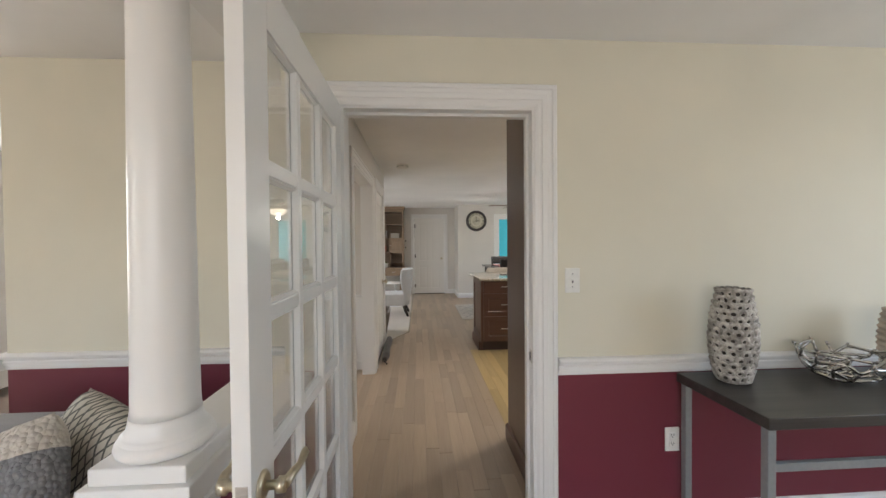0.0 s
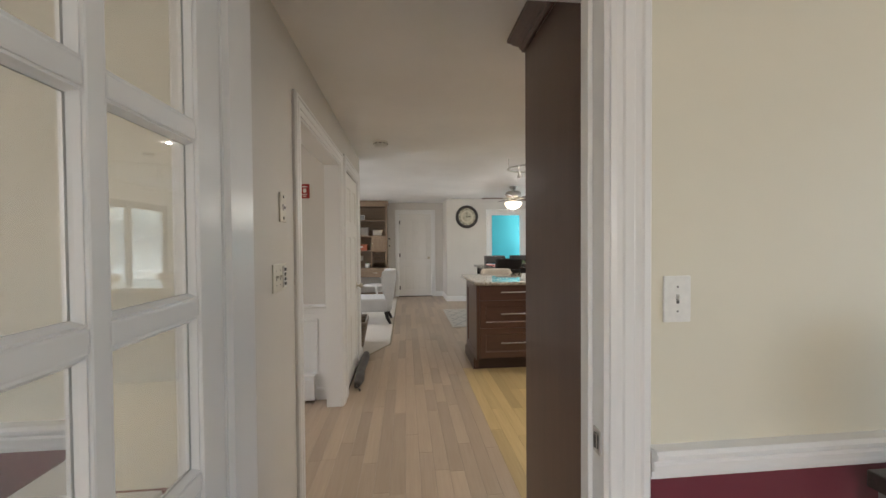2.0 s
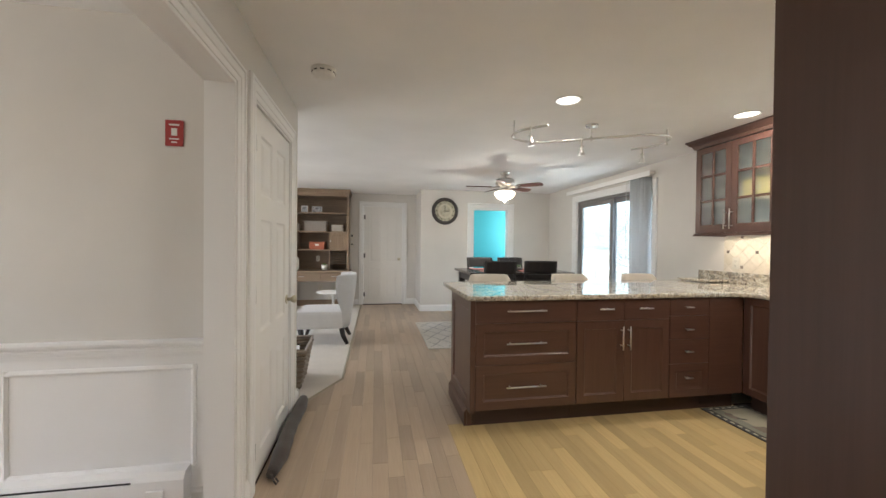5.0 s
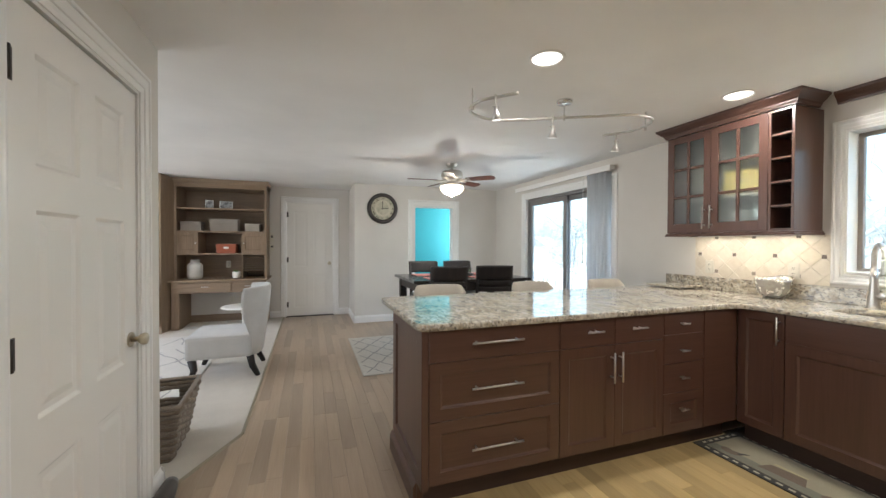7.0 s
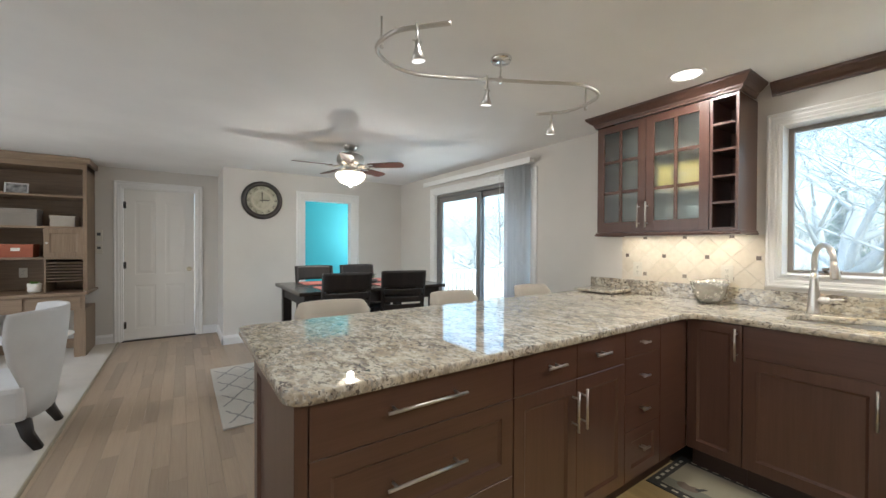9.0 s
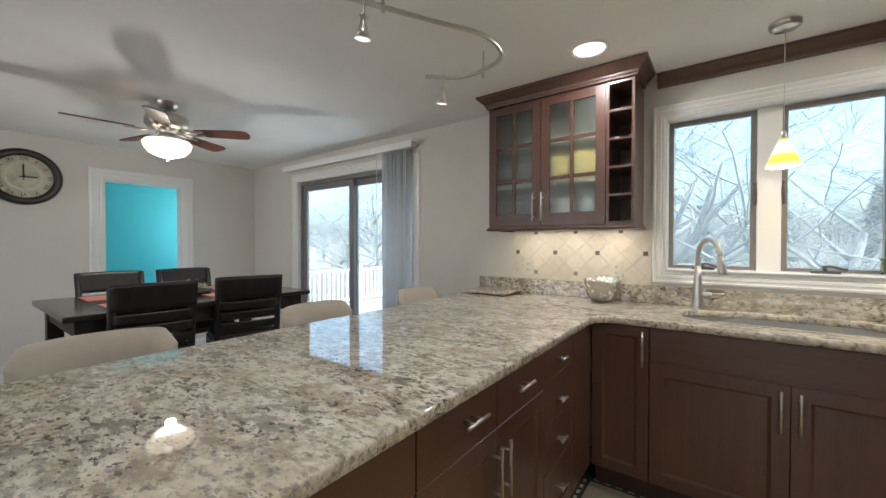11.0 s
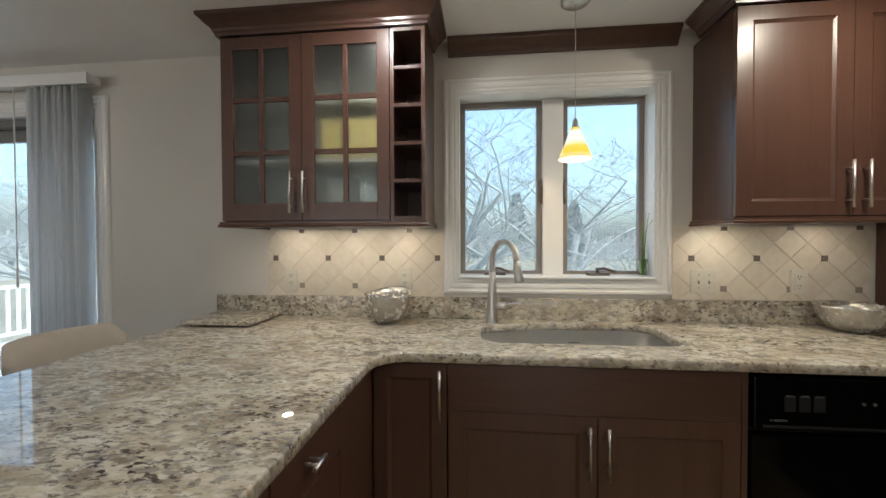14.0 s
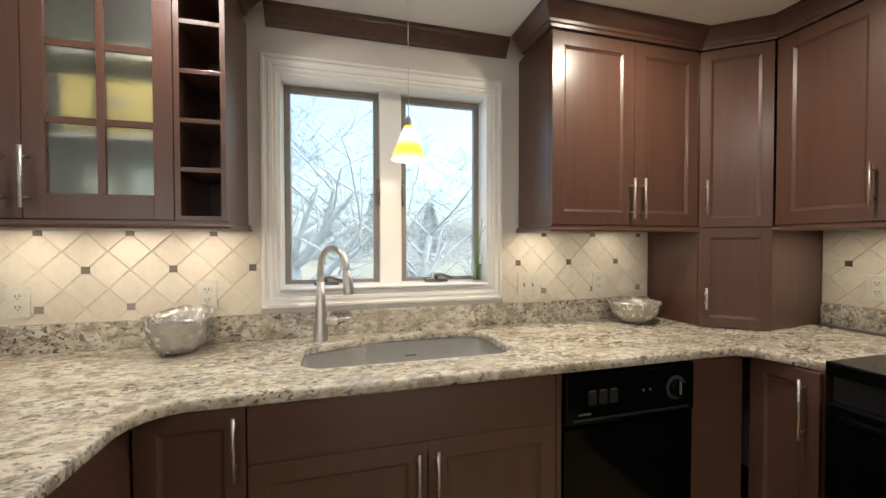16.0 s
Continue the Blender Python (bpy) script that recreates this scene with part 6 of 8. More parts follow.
def wall_clock():
    ob = thing("wall_clock", pose(1.43, NY - 0.001, 1.89, 90, 0, 0), "round wall clock with dark rim and aged cream face", "clock")
    bm = B()
    lathe(bm, [(0.19, 0.0), (0.25, 0.0), (0.256, 0.012), (0.248, 0.034), (0.225, 0.043), (0.205, 0.036), (0.192, 0.028), (0.19, 0.02)], 64, cap=False)
    part("rim", bm, plain("dark_bronze_rim", (0.02, 0.014, 0.012), 0.3), ob)
    m, nt, p = mat("aged_dial")
    v = coords(nt, world=False)
    n = noise_tex(nt, v, 11, 5, 0.6)
    nt.links.new(ramp(nt, n, [(0.3, (0.34, 0.32, 0.22)), (0.55, (0.52, 0.49, 0.37)), (0.75, (0.60, 0.56, 0.44))]), p.inputs["Base Color"])
    p.inputs["Roughness"].default_value = 0.5
    bm = B()
    lathe(bm, [(0.0, 0.012), (0.194, 0.012)], 64, cap=False)
    part("dial", bm, m, ob)
    bm = B()
    lathe(bm, [(0.105, 0.0122), (0.105, 0.0135), (0.135, 0.0135), (0.135, 0.0122)], 64, cap=False)
    part("dial_ring", bm, plain("pale_dial_ring", (0.62, 0.58, 0.46), 0.5), ob)
    INK = plain("numeral_ink", (0.03, 0.026, 0.022), 0.6)
    for k, txt in enumerate(("XII", "I", "II", "III", "IIII", "V", "VI", "VII", "VIII", "IX", "X", "XI")):
        a = radians(90 - 30 * k)
        cu = bpy.data.curves.new("numeral", "FONT")
        cu.body, cu.size, cu.align_x, cu.align_y, cu.extrude = txt, 0.05, "CENTER", "CENTER", 0.0004
        o = new("numeral", cu)
        cu.materials.append(INK)
        o.parent = ob
        o.matrix_local = pose(0.165 * math.cos(a), 0.165 * math.sin(a), 0.0135, 0, 0, -30 * k)
    for ang, L, w in ((91, 0.13, 0.007), (1, 0.10, 0.008)):
        bm = B()
        R = Matrix.Rotation(radians(ang), 4, "Z")
        pts = [R @ Vector(q) for q in ((-0.03, -w * 0.5, 0.017), (L * 0.75, -w, 0.017), (L, 0, 0.017), (L * 0.75, w, 0.017), (-0.03, w * 0.5, 0.017))]
        lo = [bm.verts.new(q) for q in pts]
        hi = [bm.verts.new(q + Vector((0, 0, 0.0015))) for q in pts]
        bm.faces.new(hi)
        for i in range(5):
            bm.faces.new((lo[i], lo[(i + 1) % 5], hi[(i + 1) % 5], hi[i]))
        part("clock_hand", bm, INK, ob)
    bm = B()
    lathe(bm, [(0.009, 0.012), (0.009, 0.02), (0.0, 0.021)], 16, cap=False)
    part("hub", bm, INK, ob)


wall_clock()
sm = thing("smoke_alarm", pose(-0.167, 4.487, CZ), "round white smoke alarm on the ceiling", "smoke alarm")
bm = B()
lathe(bm, [(0.072, -0.0005), (0.072, -0.014), (0.066, -0.016), (0.066, -0.03), (0.058, -0.042), (0.03, -0.046), (0.0, -0.047)], 40, cap=False)
part("housing", bm, WHITEPL, sm)
for k in range(10):
    a = 2 * math.pi * k / 10
    bm = B()
    bx(bm, -0.012, 0.012, -0.002, 0.002, -0.026, -0.020)
    part("vent_slot", bm, PRINT, sm, m=Matrix.Rotation(a, 4, "Z") @ Matrix.Translation((0, -0.0665, 0)))


# ---- dining area ----
def curved_panel(bm, w, z0, z1, y, bulge, t, lean=0.0, n=10, round_top=0.0, slot=0):
    """A back panel bowed in plan: local x across, y its depth."""
    rows = []
    for zz in bow(z0, z1, 6):
        k = (zz - z0) / (z1 - z0)
        line = []
        for i in range(n + 1):
            u = i / n * 2 - 1
            top = round_top * (abs(u) ** 4) * k
            line.append((u * w / 2, y + bulge * (1 - u * u) + lean * k, zz - top))
        rows.append(line)
    front_ = [[bm.verts.new(p) for p in r] for r in rows]
    back_ = [[bm.verts.new((p[0], p[1] + t, p[2])) for p in r] for r in rows]
    fs = []
    for g, flip in ((front_, False), (back_, True)):
        for a, b in zip(g, g[1:]):
            for i in range(n):
                q = (a[i], a[i + 1], b[i + 1], b[i])
                fs.append(bm.faces.new(q[::-1] if flip else q))
    for i in range(n):
        fs.append(bm.faces.new((front_[0][i], back_[0][i], back_[0][i + 1], front_[0][i + 1])))
        fs.append(bm.faces.new((front_[-1][i], front_[-1][i + 1], back_[-1][i + 1], back_[-1][i])))
    for r in range(len(rows) - 1):
        for c in (0, n):
            fs.append(bm.faces.new((front_[r][c], front_[r + 1][c], back_[r + 1][c], back_[r][c])))
    for f in fs:
        f.smooth, f.material_index = True, slot


def dining_chair(m, label):
    """Counter-height chair; it faces local +y."""
    ob = thing("dining_chair", m, label, "chair", "chairs round the dining table")
    SEAT = 0.62
    for x in (-0.185, 0.185):
        bm = B()
        tube(bm, [(x, -0.19, 0), (x, -0.185, 0.3), (x, -0.185, SEAT), (x, -0.215, 0.85), (x * 1.03, -0.26, 1.055)], [0.018, 0.02, 0.021, 0.019, 0.016], 8)
        part("back_leg", bm, ESPRESSO, ob)
        bm = B()
        bx(bm, x - 0.02, x + 0.02, 0.165, 0.205, 0, SEAT - 0.03, 0.003)
        part("leg", bm, ESPRESSO, ob)
        bm = B()
        bx(bm, x - 0.011, x + 0.011, -0.17, 0.165, 0.2, 0.225, 0.002)
        part("stretcher", bm, ESPRESSO, ob)
    for y in (-0.185, 0.185):
        bm = B()
        bx(bm, -0.165, 0.165, y - 0.011, y + 0.011, 0.27, 0.3, 0.002)
        part("stretcher", bm, ESPRESSO, ob)
    bm = B()
    bx(bm, -0.205, 0.205, -0.2, 0.21, SEAT - 0.045, SEAT, 0.006)
    part("seat_frame", bm, ESPRESSO, ob)
    bm = B()
    bx(bm, -0.2, 0.2, -0.165, 0.205, SEAT + 0.0005, SEAT + 0.045, 0.018)
    part("seat", bm, BLACKMAT, ob, "black padded seat")
    for z0, z1, y, lean, rt in ((0.915, 1.066, -0.245, -0.03, 0.004), (0.845, 0.895, -0.232, -0.008, 0.0), (0.775, 0.825, -0.222, -0.006, 0.0), (0.705, 0.755, -0.212, -0.004, 0.0)):
        bm = B()
        curved_panel(bm, 0.40 if z0 > 0.9 else 0.36, z0, z1, y - 0.012, -0.022, 0.016, lean, round_top=rt)
        part("back_slat", bm, ESPRESSO, ob)
    return ob


CH = "black wooden counter-height dining chair at the table"
dining_chair(pose(1.69, 6.86, 0, 0, 0, -6), CH + ", back to the counter")
dining_chair(pose(2.265, 6.87, 0, 0, 0, -15), CH + ", turned slightly aside")
dining_chair(pose(1.735, 7.56, 0, 0, 0, 180), CH + ", on the clock side")
dining_chair(pose(2.235, 7.56, 0, 0, 0, 182), CH + ", on the clock side")

dt = thing("dining_table", pose(0, 0, 0), "black wooden counter-height dining table", "table")
TX0, TX1, TY0, TY1, TZ = 1.305, 2.715, 6.70, 7.66, 0.91
bm = B()
bx(bm, TX0, TX1, TY0, TY1, TZ - 0.032, TZ, 0.006)
part("tabletop", bm, wood("espresso_top", (0.018, 0.014, 0.013), (0.035, 0.026, 0.022), along=0, rough=0.22, coat=0.4), dt)
for x in (TX0 + 0.05, TX1 - 0.13):
    for y in (TY0 + 0.05, TY1 - 0.13):
        bm = B()
        bx(bm, x, x + 0.08, y, y + 0.08, 0, TZ - 0.033, 0.005)
        part("leg", bm, ESPRESSO, dt)
for box in ((TX0 + 0.13, TX1 - 0.13, TY0 + 0.06, TY0 + 0.08, TZ - 0.13, TZ - 0.033), (TX0 + 0.13, TX1 - 0.13, TY1 - 0.08, TY1 - 0.06, TZ - 0.13, TZ - 0.033), (TX0 + 0.06, TX0 + 0.08, TY0 + 0.13, TY1 - 0.13, TZ - 0.13, TZ - 0.033), (TX1 - 0.08, TX1 - 0.06, TY0 + 0.13, TY1 - 0.13, TZ - 0.13, TZ - 0.033)):
    box_part("apron", box, ESPRESSO, dt)
PLACE = cloth("coral_placemat", (0.52, 0.13, 0.10), (0.62, 0.20, 0.16), scale=200)
for x, y in ((1.72, 6.92), (2.28, 6.92), (1.72, 7.44), (2.28, 7.44)):
    bm = B()
    bx(bm, -0.21, 0.21, -0.15, 0.15, 0, 0.004, 0.001)
    solid("placemat", bm, PLACE, "woven coral placemat on the dining table", "placemat", "placemats", m=pose(x, y, TZ + 0.0005))
cp = thing("centrepiece", pose(2.03, 7.19, TZ + 0.0005), "low tray of green leaves in the middle of the table", "table decoration")
bm = B()
lathe(bm, [(0.10, 0), (0.14, 0.006), (0.16, 0.03), (0.155, 0.03), (0.13, 0.012), (0.03, 0.01)], 28)
part("tray", bm, plain("dark_tray", (0.05, 0.045, 0.04), 0.5), cp)
r2 = random.Random(12)
bm = B()
for k in range(70):
    a, r = r2.uniform(0, 6.28), 0.13 * math.sqrt(r2.random())
    c = Vector((r * math.cos(a), r * math.sin(a), 0.03 + 0.04 * r2.random()))
    d = Vector((math.cos(a + r2.uniform(-1, 1)), math.sin(a + r2.uniform(-1, 1)), r2.uniform(0.0, 0.7))).normalized()
    s = d.cross(Vector((0, 0, 1))).normalized()
    L, w = 0.05, 0.013
    v = [bm.verts.new(c + q) for q in (Vector((0, 0, 0)), d * L * 0.5 + s * w, d * L, d * L * 0.5 - s * w)]
    bm.faces.new(v)
part("foliage", bm, plain("grey_green_leaf", (0.09, 0.15, 0.06), 0.6), cp)


def bar_stool(m):
    """Upholstered stool with a low wrapped back; it faces local -y towards the counter."""
    ob = thing("bar_stool", m, "oatmeal upholstered counter stool with low curved back", "stool", "stools at the counter")
    bm = B()
    bx(bm, -0.21, 0.21, -0.21, 0.19, 0.58, 0.665, 0.03)
    part("seat", bm, STOOLCLOTH, ob)
    bm = B()
    n, R = 20, 0.205
    rows = []
    for zz in (0.64, 0.72, 0.82, 0.90, 0.945, 0.962, 0.968):
        for_edge = []
        for i in range(n + 1):
            u = i / n * 2 - 1
            a = radians(90 + u * -62)
            k = max(0.0, (zz - 0.80) / 0.17)
            drop = 0.06 * max(0, abs(u) - 0.78) / 0.22 * k
            flare = 1.0 + 0.10 * (zz - 0.64) / 0.33
            for_edge.append((1.08 * R * flare * math.cos(a), 0.02 + R * flare * math.sin(a) * 0.92, zz - drop, zz))
        rows.append(for_edge)
    outer = [[bm.verts.new((p[0] * 1.0, p[1], p[2])) for p in r] for r in rows]
    th = [0.052, 0.052, 0.05, 0.046, 0.036, 0.022, 0.006]
    inner = [[bm.verts.new((p[0] * (1 - th[j] / 0.22), 0.02 + (p[1] - 0.02) * (1 - th[j] / 0.2), p[2])) for p in r] for j, r in enumerate(rows)]
    fs = []
    for g, fl in ((outer, 0), (inner, 1)):
        for a, b in zip(g, g[1:]):
            for i in range(n):
                q = (a[i], a[i + 1], b[i + 1], b[i])
                fs.append(bm.faces.new(q if fl else q[::-1]))
    for i in range(n):
        fs.append(bm.faces.new((outer[-1][i], outer[-1][i + 1], inner[-1][i + 1], inner[-1][i])))
        fs.append(bm.faces.new((outer[0][i], inner[0][i], inner[0][i + 1], outer[0][i + 1])))
    for r in range(len(rows) - 1):
        for c in (0, n):
            fs.append(bm.faces.new((outer[r][c], outer[r + 1][c], inner[r + 1][c], inner[r][c])))
    for f in fs:
        f.smooth = True
    part("backrest", bm, STOOLCLOTH, ob)
    for x, y in ((-1, -1), (1, -1), (-1, 1), (1, 1)):
        bm = B()
        tube(bm, [(x * 0.2, y * 0.2, 0), (x * 0.165, y * 0.165, 0.585)], [0.012, 0.018], 8)
        part("leg", bm, ESPRESSO, ob)
    for y in (-1, 1):
        bm = B()
        tube(bm, [(-0.187, y * 0.187, 0.22), (0.187, y * 0.187, 0.22)], 0.009, 8)
        part("footrest", bm, ESPRESSO, ob)
    return ob


bar_stool(pose(1.245, 5.60, 0, 0, 0, -4))
bar_stool(pose(2.11, 5.60, 0, 0, 0, 2))
bar_stool(pose(2.90, 5.60, 0, 0, 0, 0))


def line_rug(name, x0, x1, y0, y1, z, ground, ink, label, pattern, seed):
    ob = thing(name, pose(0, 0, 0), label, "rug")
    bm = B()
    bx(bm, x0, x1, y0, y1, z, z + 0.012, 0.004)
    part("rug_body", bm, ground, ob)
    bm = B()
    for pts in pattern(random.Random(seed), x0, x1, y0, y1):
        for a, b in zip(pts, pts[1:]):
            d = Vector((b[0] - a[0], b[1] - a[1]))
            if d.length < 1e-4:
                continue
            d.normalize()
            s = Vector((-d.y, d.x)) * 0.008
            e = d * 0.004
            q = [(a[0] - e.x + s.x, a[1] - e.y + s.y), (a[0] - e.x - s.x, a[1] - e.y - s.y), (b[0] + e.x - s.x, b[1] + e.y - s.y), (b[0] + e.x + s.x, b[1] + e.y + s.y)]
            if all(x0 + 0.02 < p[0] < x1 - 0.02 and y0 + 0.02 < p[1] < y1 - 0.02 for p in q):
                bm.faces.new([bm.verts.new((*p, z + 0.0128)) for p in q])
    o = part("line_pattern", bm, ink, ob)
    tagged(o, kind="stuff")
    return ob


def trellis(r, x0, x1, y0, y1):
    out = []
    p = 0.23
    for s in (1, -1):
        k = -20
        while k < 40:
            c = x0 + k * p
            pts = []
            for i in range(60):
                y = y0 + (y1 - y0) * i / 59
                pts.append((c + s * (y - y0) * 0.62 + r.uniform(-0.01, 0.01), y))
            out.append(pts)
            k += 1
    return out


def branches(r, x0, x1, y0, y1):
    out = []
    for k in range(46):
        x, y = r.uniform(x0, x1), r.uniform(y0, y1)
        a = r.choice((1.1, 1.9, -1.2)) + r.uniform(-0.3, 0.3)
        pts = [(x, y)]
        for i in range(14):
            a += r.uniform(-0.25, 0.25)
            x, y = x + 0.07 * math.cos(a), y + 0.07 * math.sin(a)
            pts.append((x, y))
        out.append(pts)
    return out


IVORY = cloth("ivory_rug_pile", (0.60, 0.57, 0.52), scale=300, strength=0.8)
GREYINK = cloth("grey_rug_line", (0.30, 0.29, 0.28), scale=300)
line_rug("area_rug", 0.775, 3.15, 6.61, 8.145, 0.0005, IVORY, GREYINK, "ivory rug with grey trellis lines under the dining table", trellis, 2)
line_rug("area_rug", -3.2, -0.72, 6.2, 8.95, 0.0065, IVORY, GREYINK, "ivory living-room rug with loose grey branch lines", branches, 6)


# ---- living area ----
def slipper_chair():
    ob = thing("slipper_chair", pose(-0.445, 7.22, 0.006, 0, 0, 0), "pale grey upholstered slipper chair with winged curved back", "chair")
    SC = cloth("pale_grey_chair_cloth", (0.56, 0.55, 0.54), scale=420)
    bm = B()
    bx(bm, -0.36, 0.20, -0.30, 0.30, 0.20, 0.42, 0.035)
    part("seat", bm, SC, ob)
    bm = B()
    n = 24
    fr, bk = [], []
    # height, lean, half width, depth of the wings, thickness
    for zz, lean, w, wing, th in ((0.20, -0.045, 0.25, 0.07, 0.05), (0.30, -0.03, 0.27, 0.09, 0.07), (0.42, -0.01, 0.29, 0.125, 0.075), (0.56, 0.01, 0.305, 0.19, 0.07), (0.70, 0.025, 0.315, 0.225, 0.06), (0.80, 0.033, 0.315, 0.225, 0.05), (0.85, 0.035, 0.313, 0.22, 0.042), (0.87, 0.033, 0.31, 0.215, 0.022)):
        outer, inner = [], []
        for i in range(n + 1):
            a = radians(84) * (i / n * 2 - 1)
            x, y = 0.31 + lean - wing * (1 - math.cos(a)) / 0.9, w * math.sin(a)
            t_ = th * (1 - 0.35 * abs(i / n * 2 - 1) ** 4)
            nx, ny = -math.cos(a) * w, -math.sin(a) * wing
            l = math.hypot(nx, ny)
            sag = 0.012 * abs(i / n * 2 - 1) ** 6 * (zz > 0.8)
            outer.append(bm.verts.new((x, y, zz - sag)))
            inner.append(bm.verts.new((x + nx / l * t_, y + ny / l * t_, zz - sag)))
        bk.append(outer)
        fr.append(inner)
    rows = bk
    fs = []
    for g, fl in ((fr, 0), (bk, 1)):
        for a, b in zip(g, g[1:]):
            for i in range(n):
                q = (a[i], a[i + 1], b[i + 1], b[i])
                fs.append(bm.faces.new(q[::-1] if fl else q))
    for i in range(n):
        fs.append(bm.faces.new((fr[-1][i], fr[-1][i + 1], bk[-1][i + 1], bk[-1][i])))
        fs.append(bm.faces.new((fr[0][i], bk[0][i], bk[0][i + 1], fr[0][i + 1])))
    for r in range(len(rows) - 1):
        for c in (0, n):
            fs.append(bm.faces.new((fr[r][c], fr[r + 1][c], bk[r + 1][c], bk[r][c])))
    for f in fs:
        f.smooth = True
    part("backrest", bm, SC, ob)
    for x0, x1, y in ((-0.31, -0.33, -0.25), (-0.31, -0.33, 0.25), (0.18, 0.25, -0.24), (0.18, 0.25, 0.24)):
        bm = B()
        tube(bm, [(x1, y, 0.0), (x0 + 0.02, y, 0.1), (x0, y, 0.205)], [0.026, 0.034, 0.042], 4)
        part("leg", bm, ESPRESSO, ob, "black wooden leg")


slipper_chair()
st = thing("side_table", pose(-0.50, 8.2, 0.006), "small round white pedestal side table", "side table")
bm = B()
lathe(bm, [(0.0, 0.485), (0.24, 0.487), (0.255, 0.495), (0.255, 0.503), (0.245, 0.508), (0.0, 0.508)], 48, cap=False)
part("tabletop", bm, TRIM, st)
bm = B()
lathe(bm, [(0.15, 0.0), (0.15, 0.008), (0.05, 0.03), (0.022, 0.08), (0.02, 0.40), (0.05, 0.485)], 28)
part("pedestal", bm, TRIM, st)


def basket():
    ob = thing("storage_basket", pose(-0.655, 5.70, 0.006, 0, 0, 3), "rectangular woven seagrass basket with hand hole on the carpet", "basket")
    WICK = [cloth("seagrass_brown", (0.15, 0.11, 0.075), (0.27, 0.21, 0.15), scale=160, strength=1.0), cloth("seagrass_grey", (0.19, 0.15, 0.115), (0.34, 0.28, 0.215), scale=160, strength=1.0)]
    bm = B()
    bx(bm, -0.15, 0.15, -0.2, 0.2, 0.0, 0.012, 0.003)
    part("base", bm, WICK[0], ob)
    rr = random.Random(5)
    nrow = 13
    for j in range(nrow):
        z = 0.022 + j * 0.0245
        k = j / (nrow - 1)
        hx, hy = 0.155 + 0.055 * k, 0.205 + 0.065 * k
        per = [(-hx, -hy), (hx, -hy), (hx, hy), (-hx, hy)]
        bm = B()
        pts = []
        cnt = 0
        for s in range(4):
            a, b = Vector(per[s]), Vector(per[(s + 1) % 4])
            L = (b - a).length
            n = int(L / 0.014)
            nor = Vector(((b - a).y, -(b - a).x)).normalized()
            for i in range(n):
                q = a + (b - a) * (i / n)
                cnt += 1
                wv = 0.006 * math.sin((cnt / 4.0 + (j % 2)) * math.pi)
                hole = s in (0, 2) and j in (9, 10) and abs(i / n - 0.5) < 0.22
                q = q + nor * wv
                pts.append(None if hole else (q.x, q.y, z + rr.uniform(-0.0015, 0.0015)))
        runs, cur = [], []
        for q in pts + [pts[0]]:
            if q is None:
                if len(cur) > 2:
                    runs.append(cur)
                cur = []
            else:
                cur.append(q)
        if len(cur) > 2:
            runs.append(cur)
        for run in runs:
            tube(bm, run, 0.0152, 6)
        part("weave_band", bm, WICK[j % 2], ob)
    bm = B()
    hx, hy = 0.213, 0.273
    tube(bm, [(-hx, -hy, 0.345), (hx, -hy, 0.345), (hx, hy, 0.345), (-hx, hy, 0.345)], 0.016, 8, closed=True)
    part("rim", bm, WICK[1], ob)


basket()


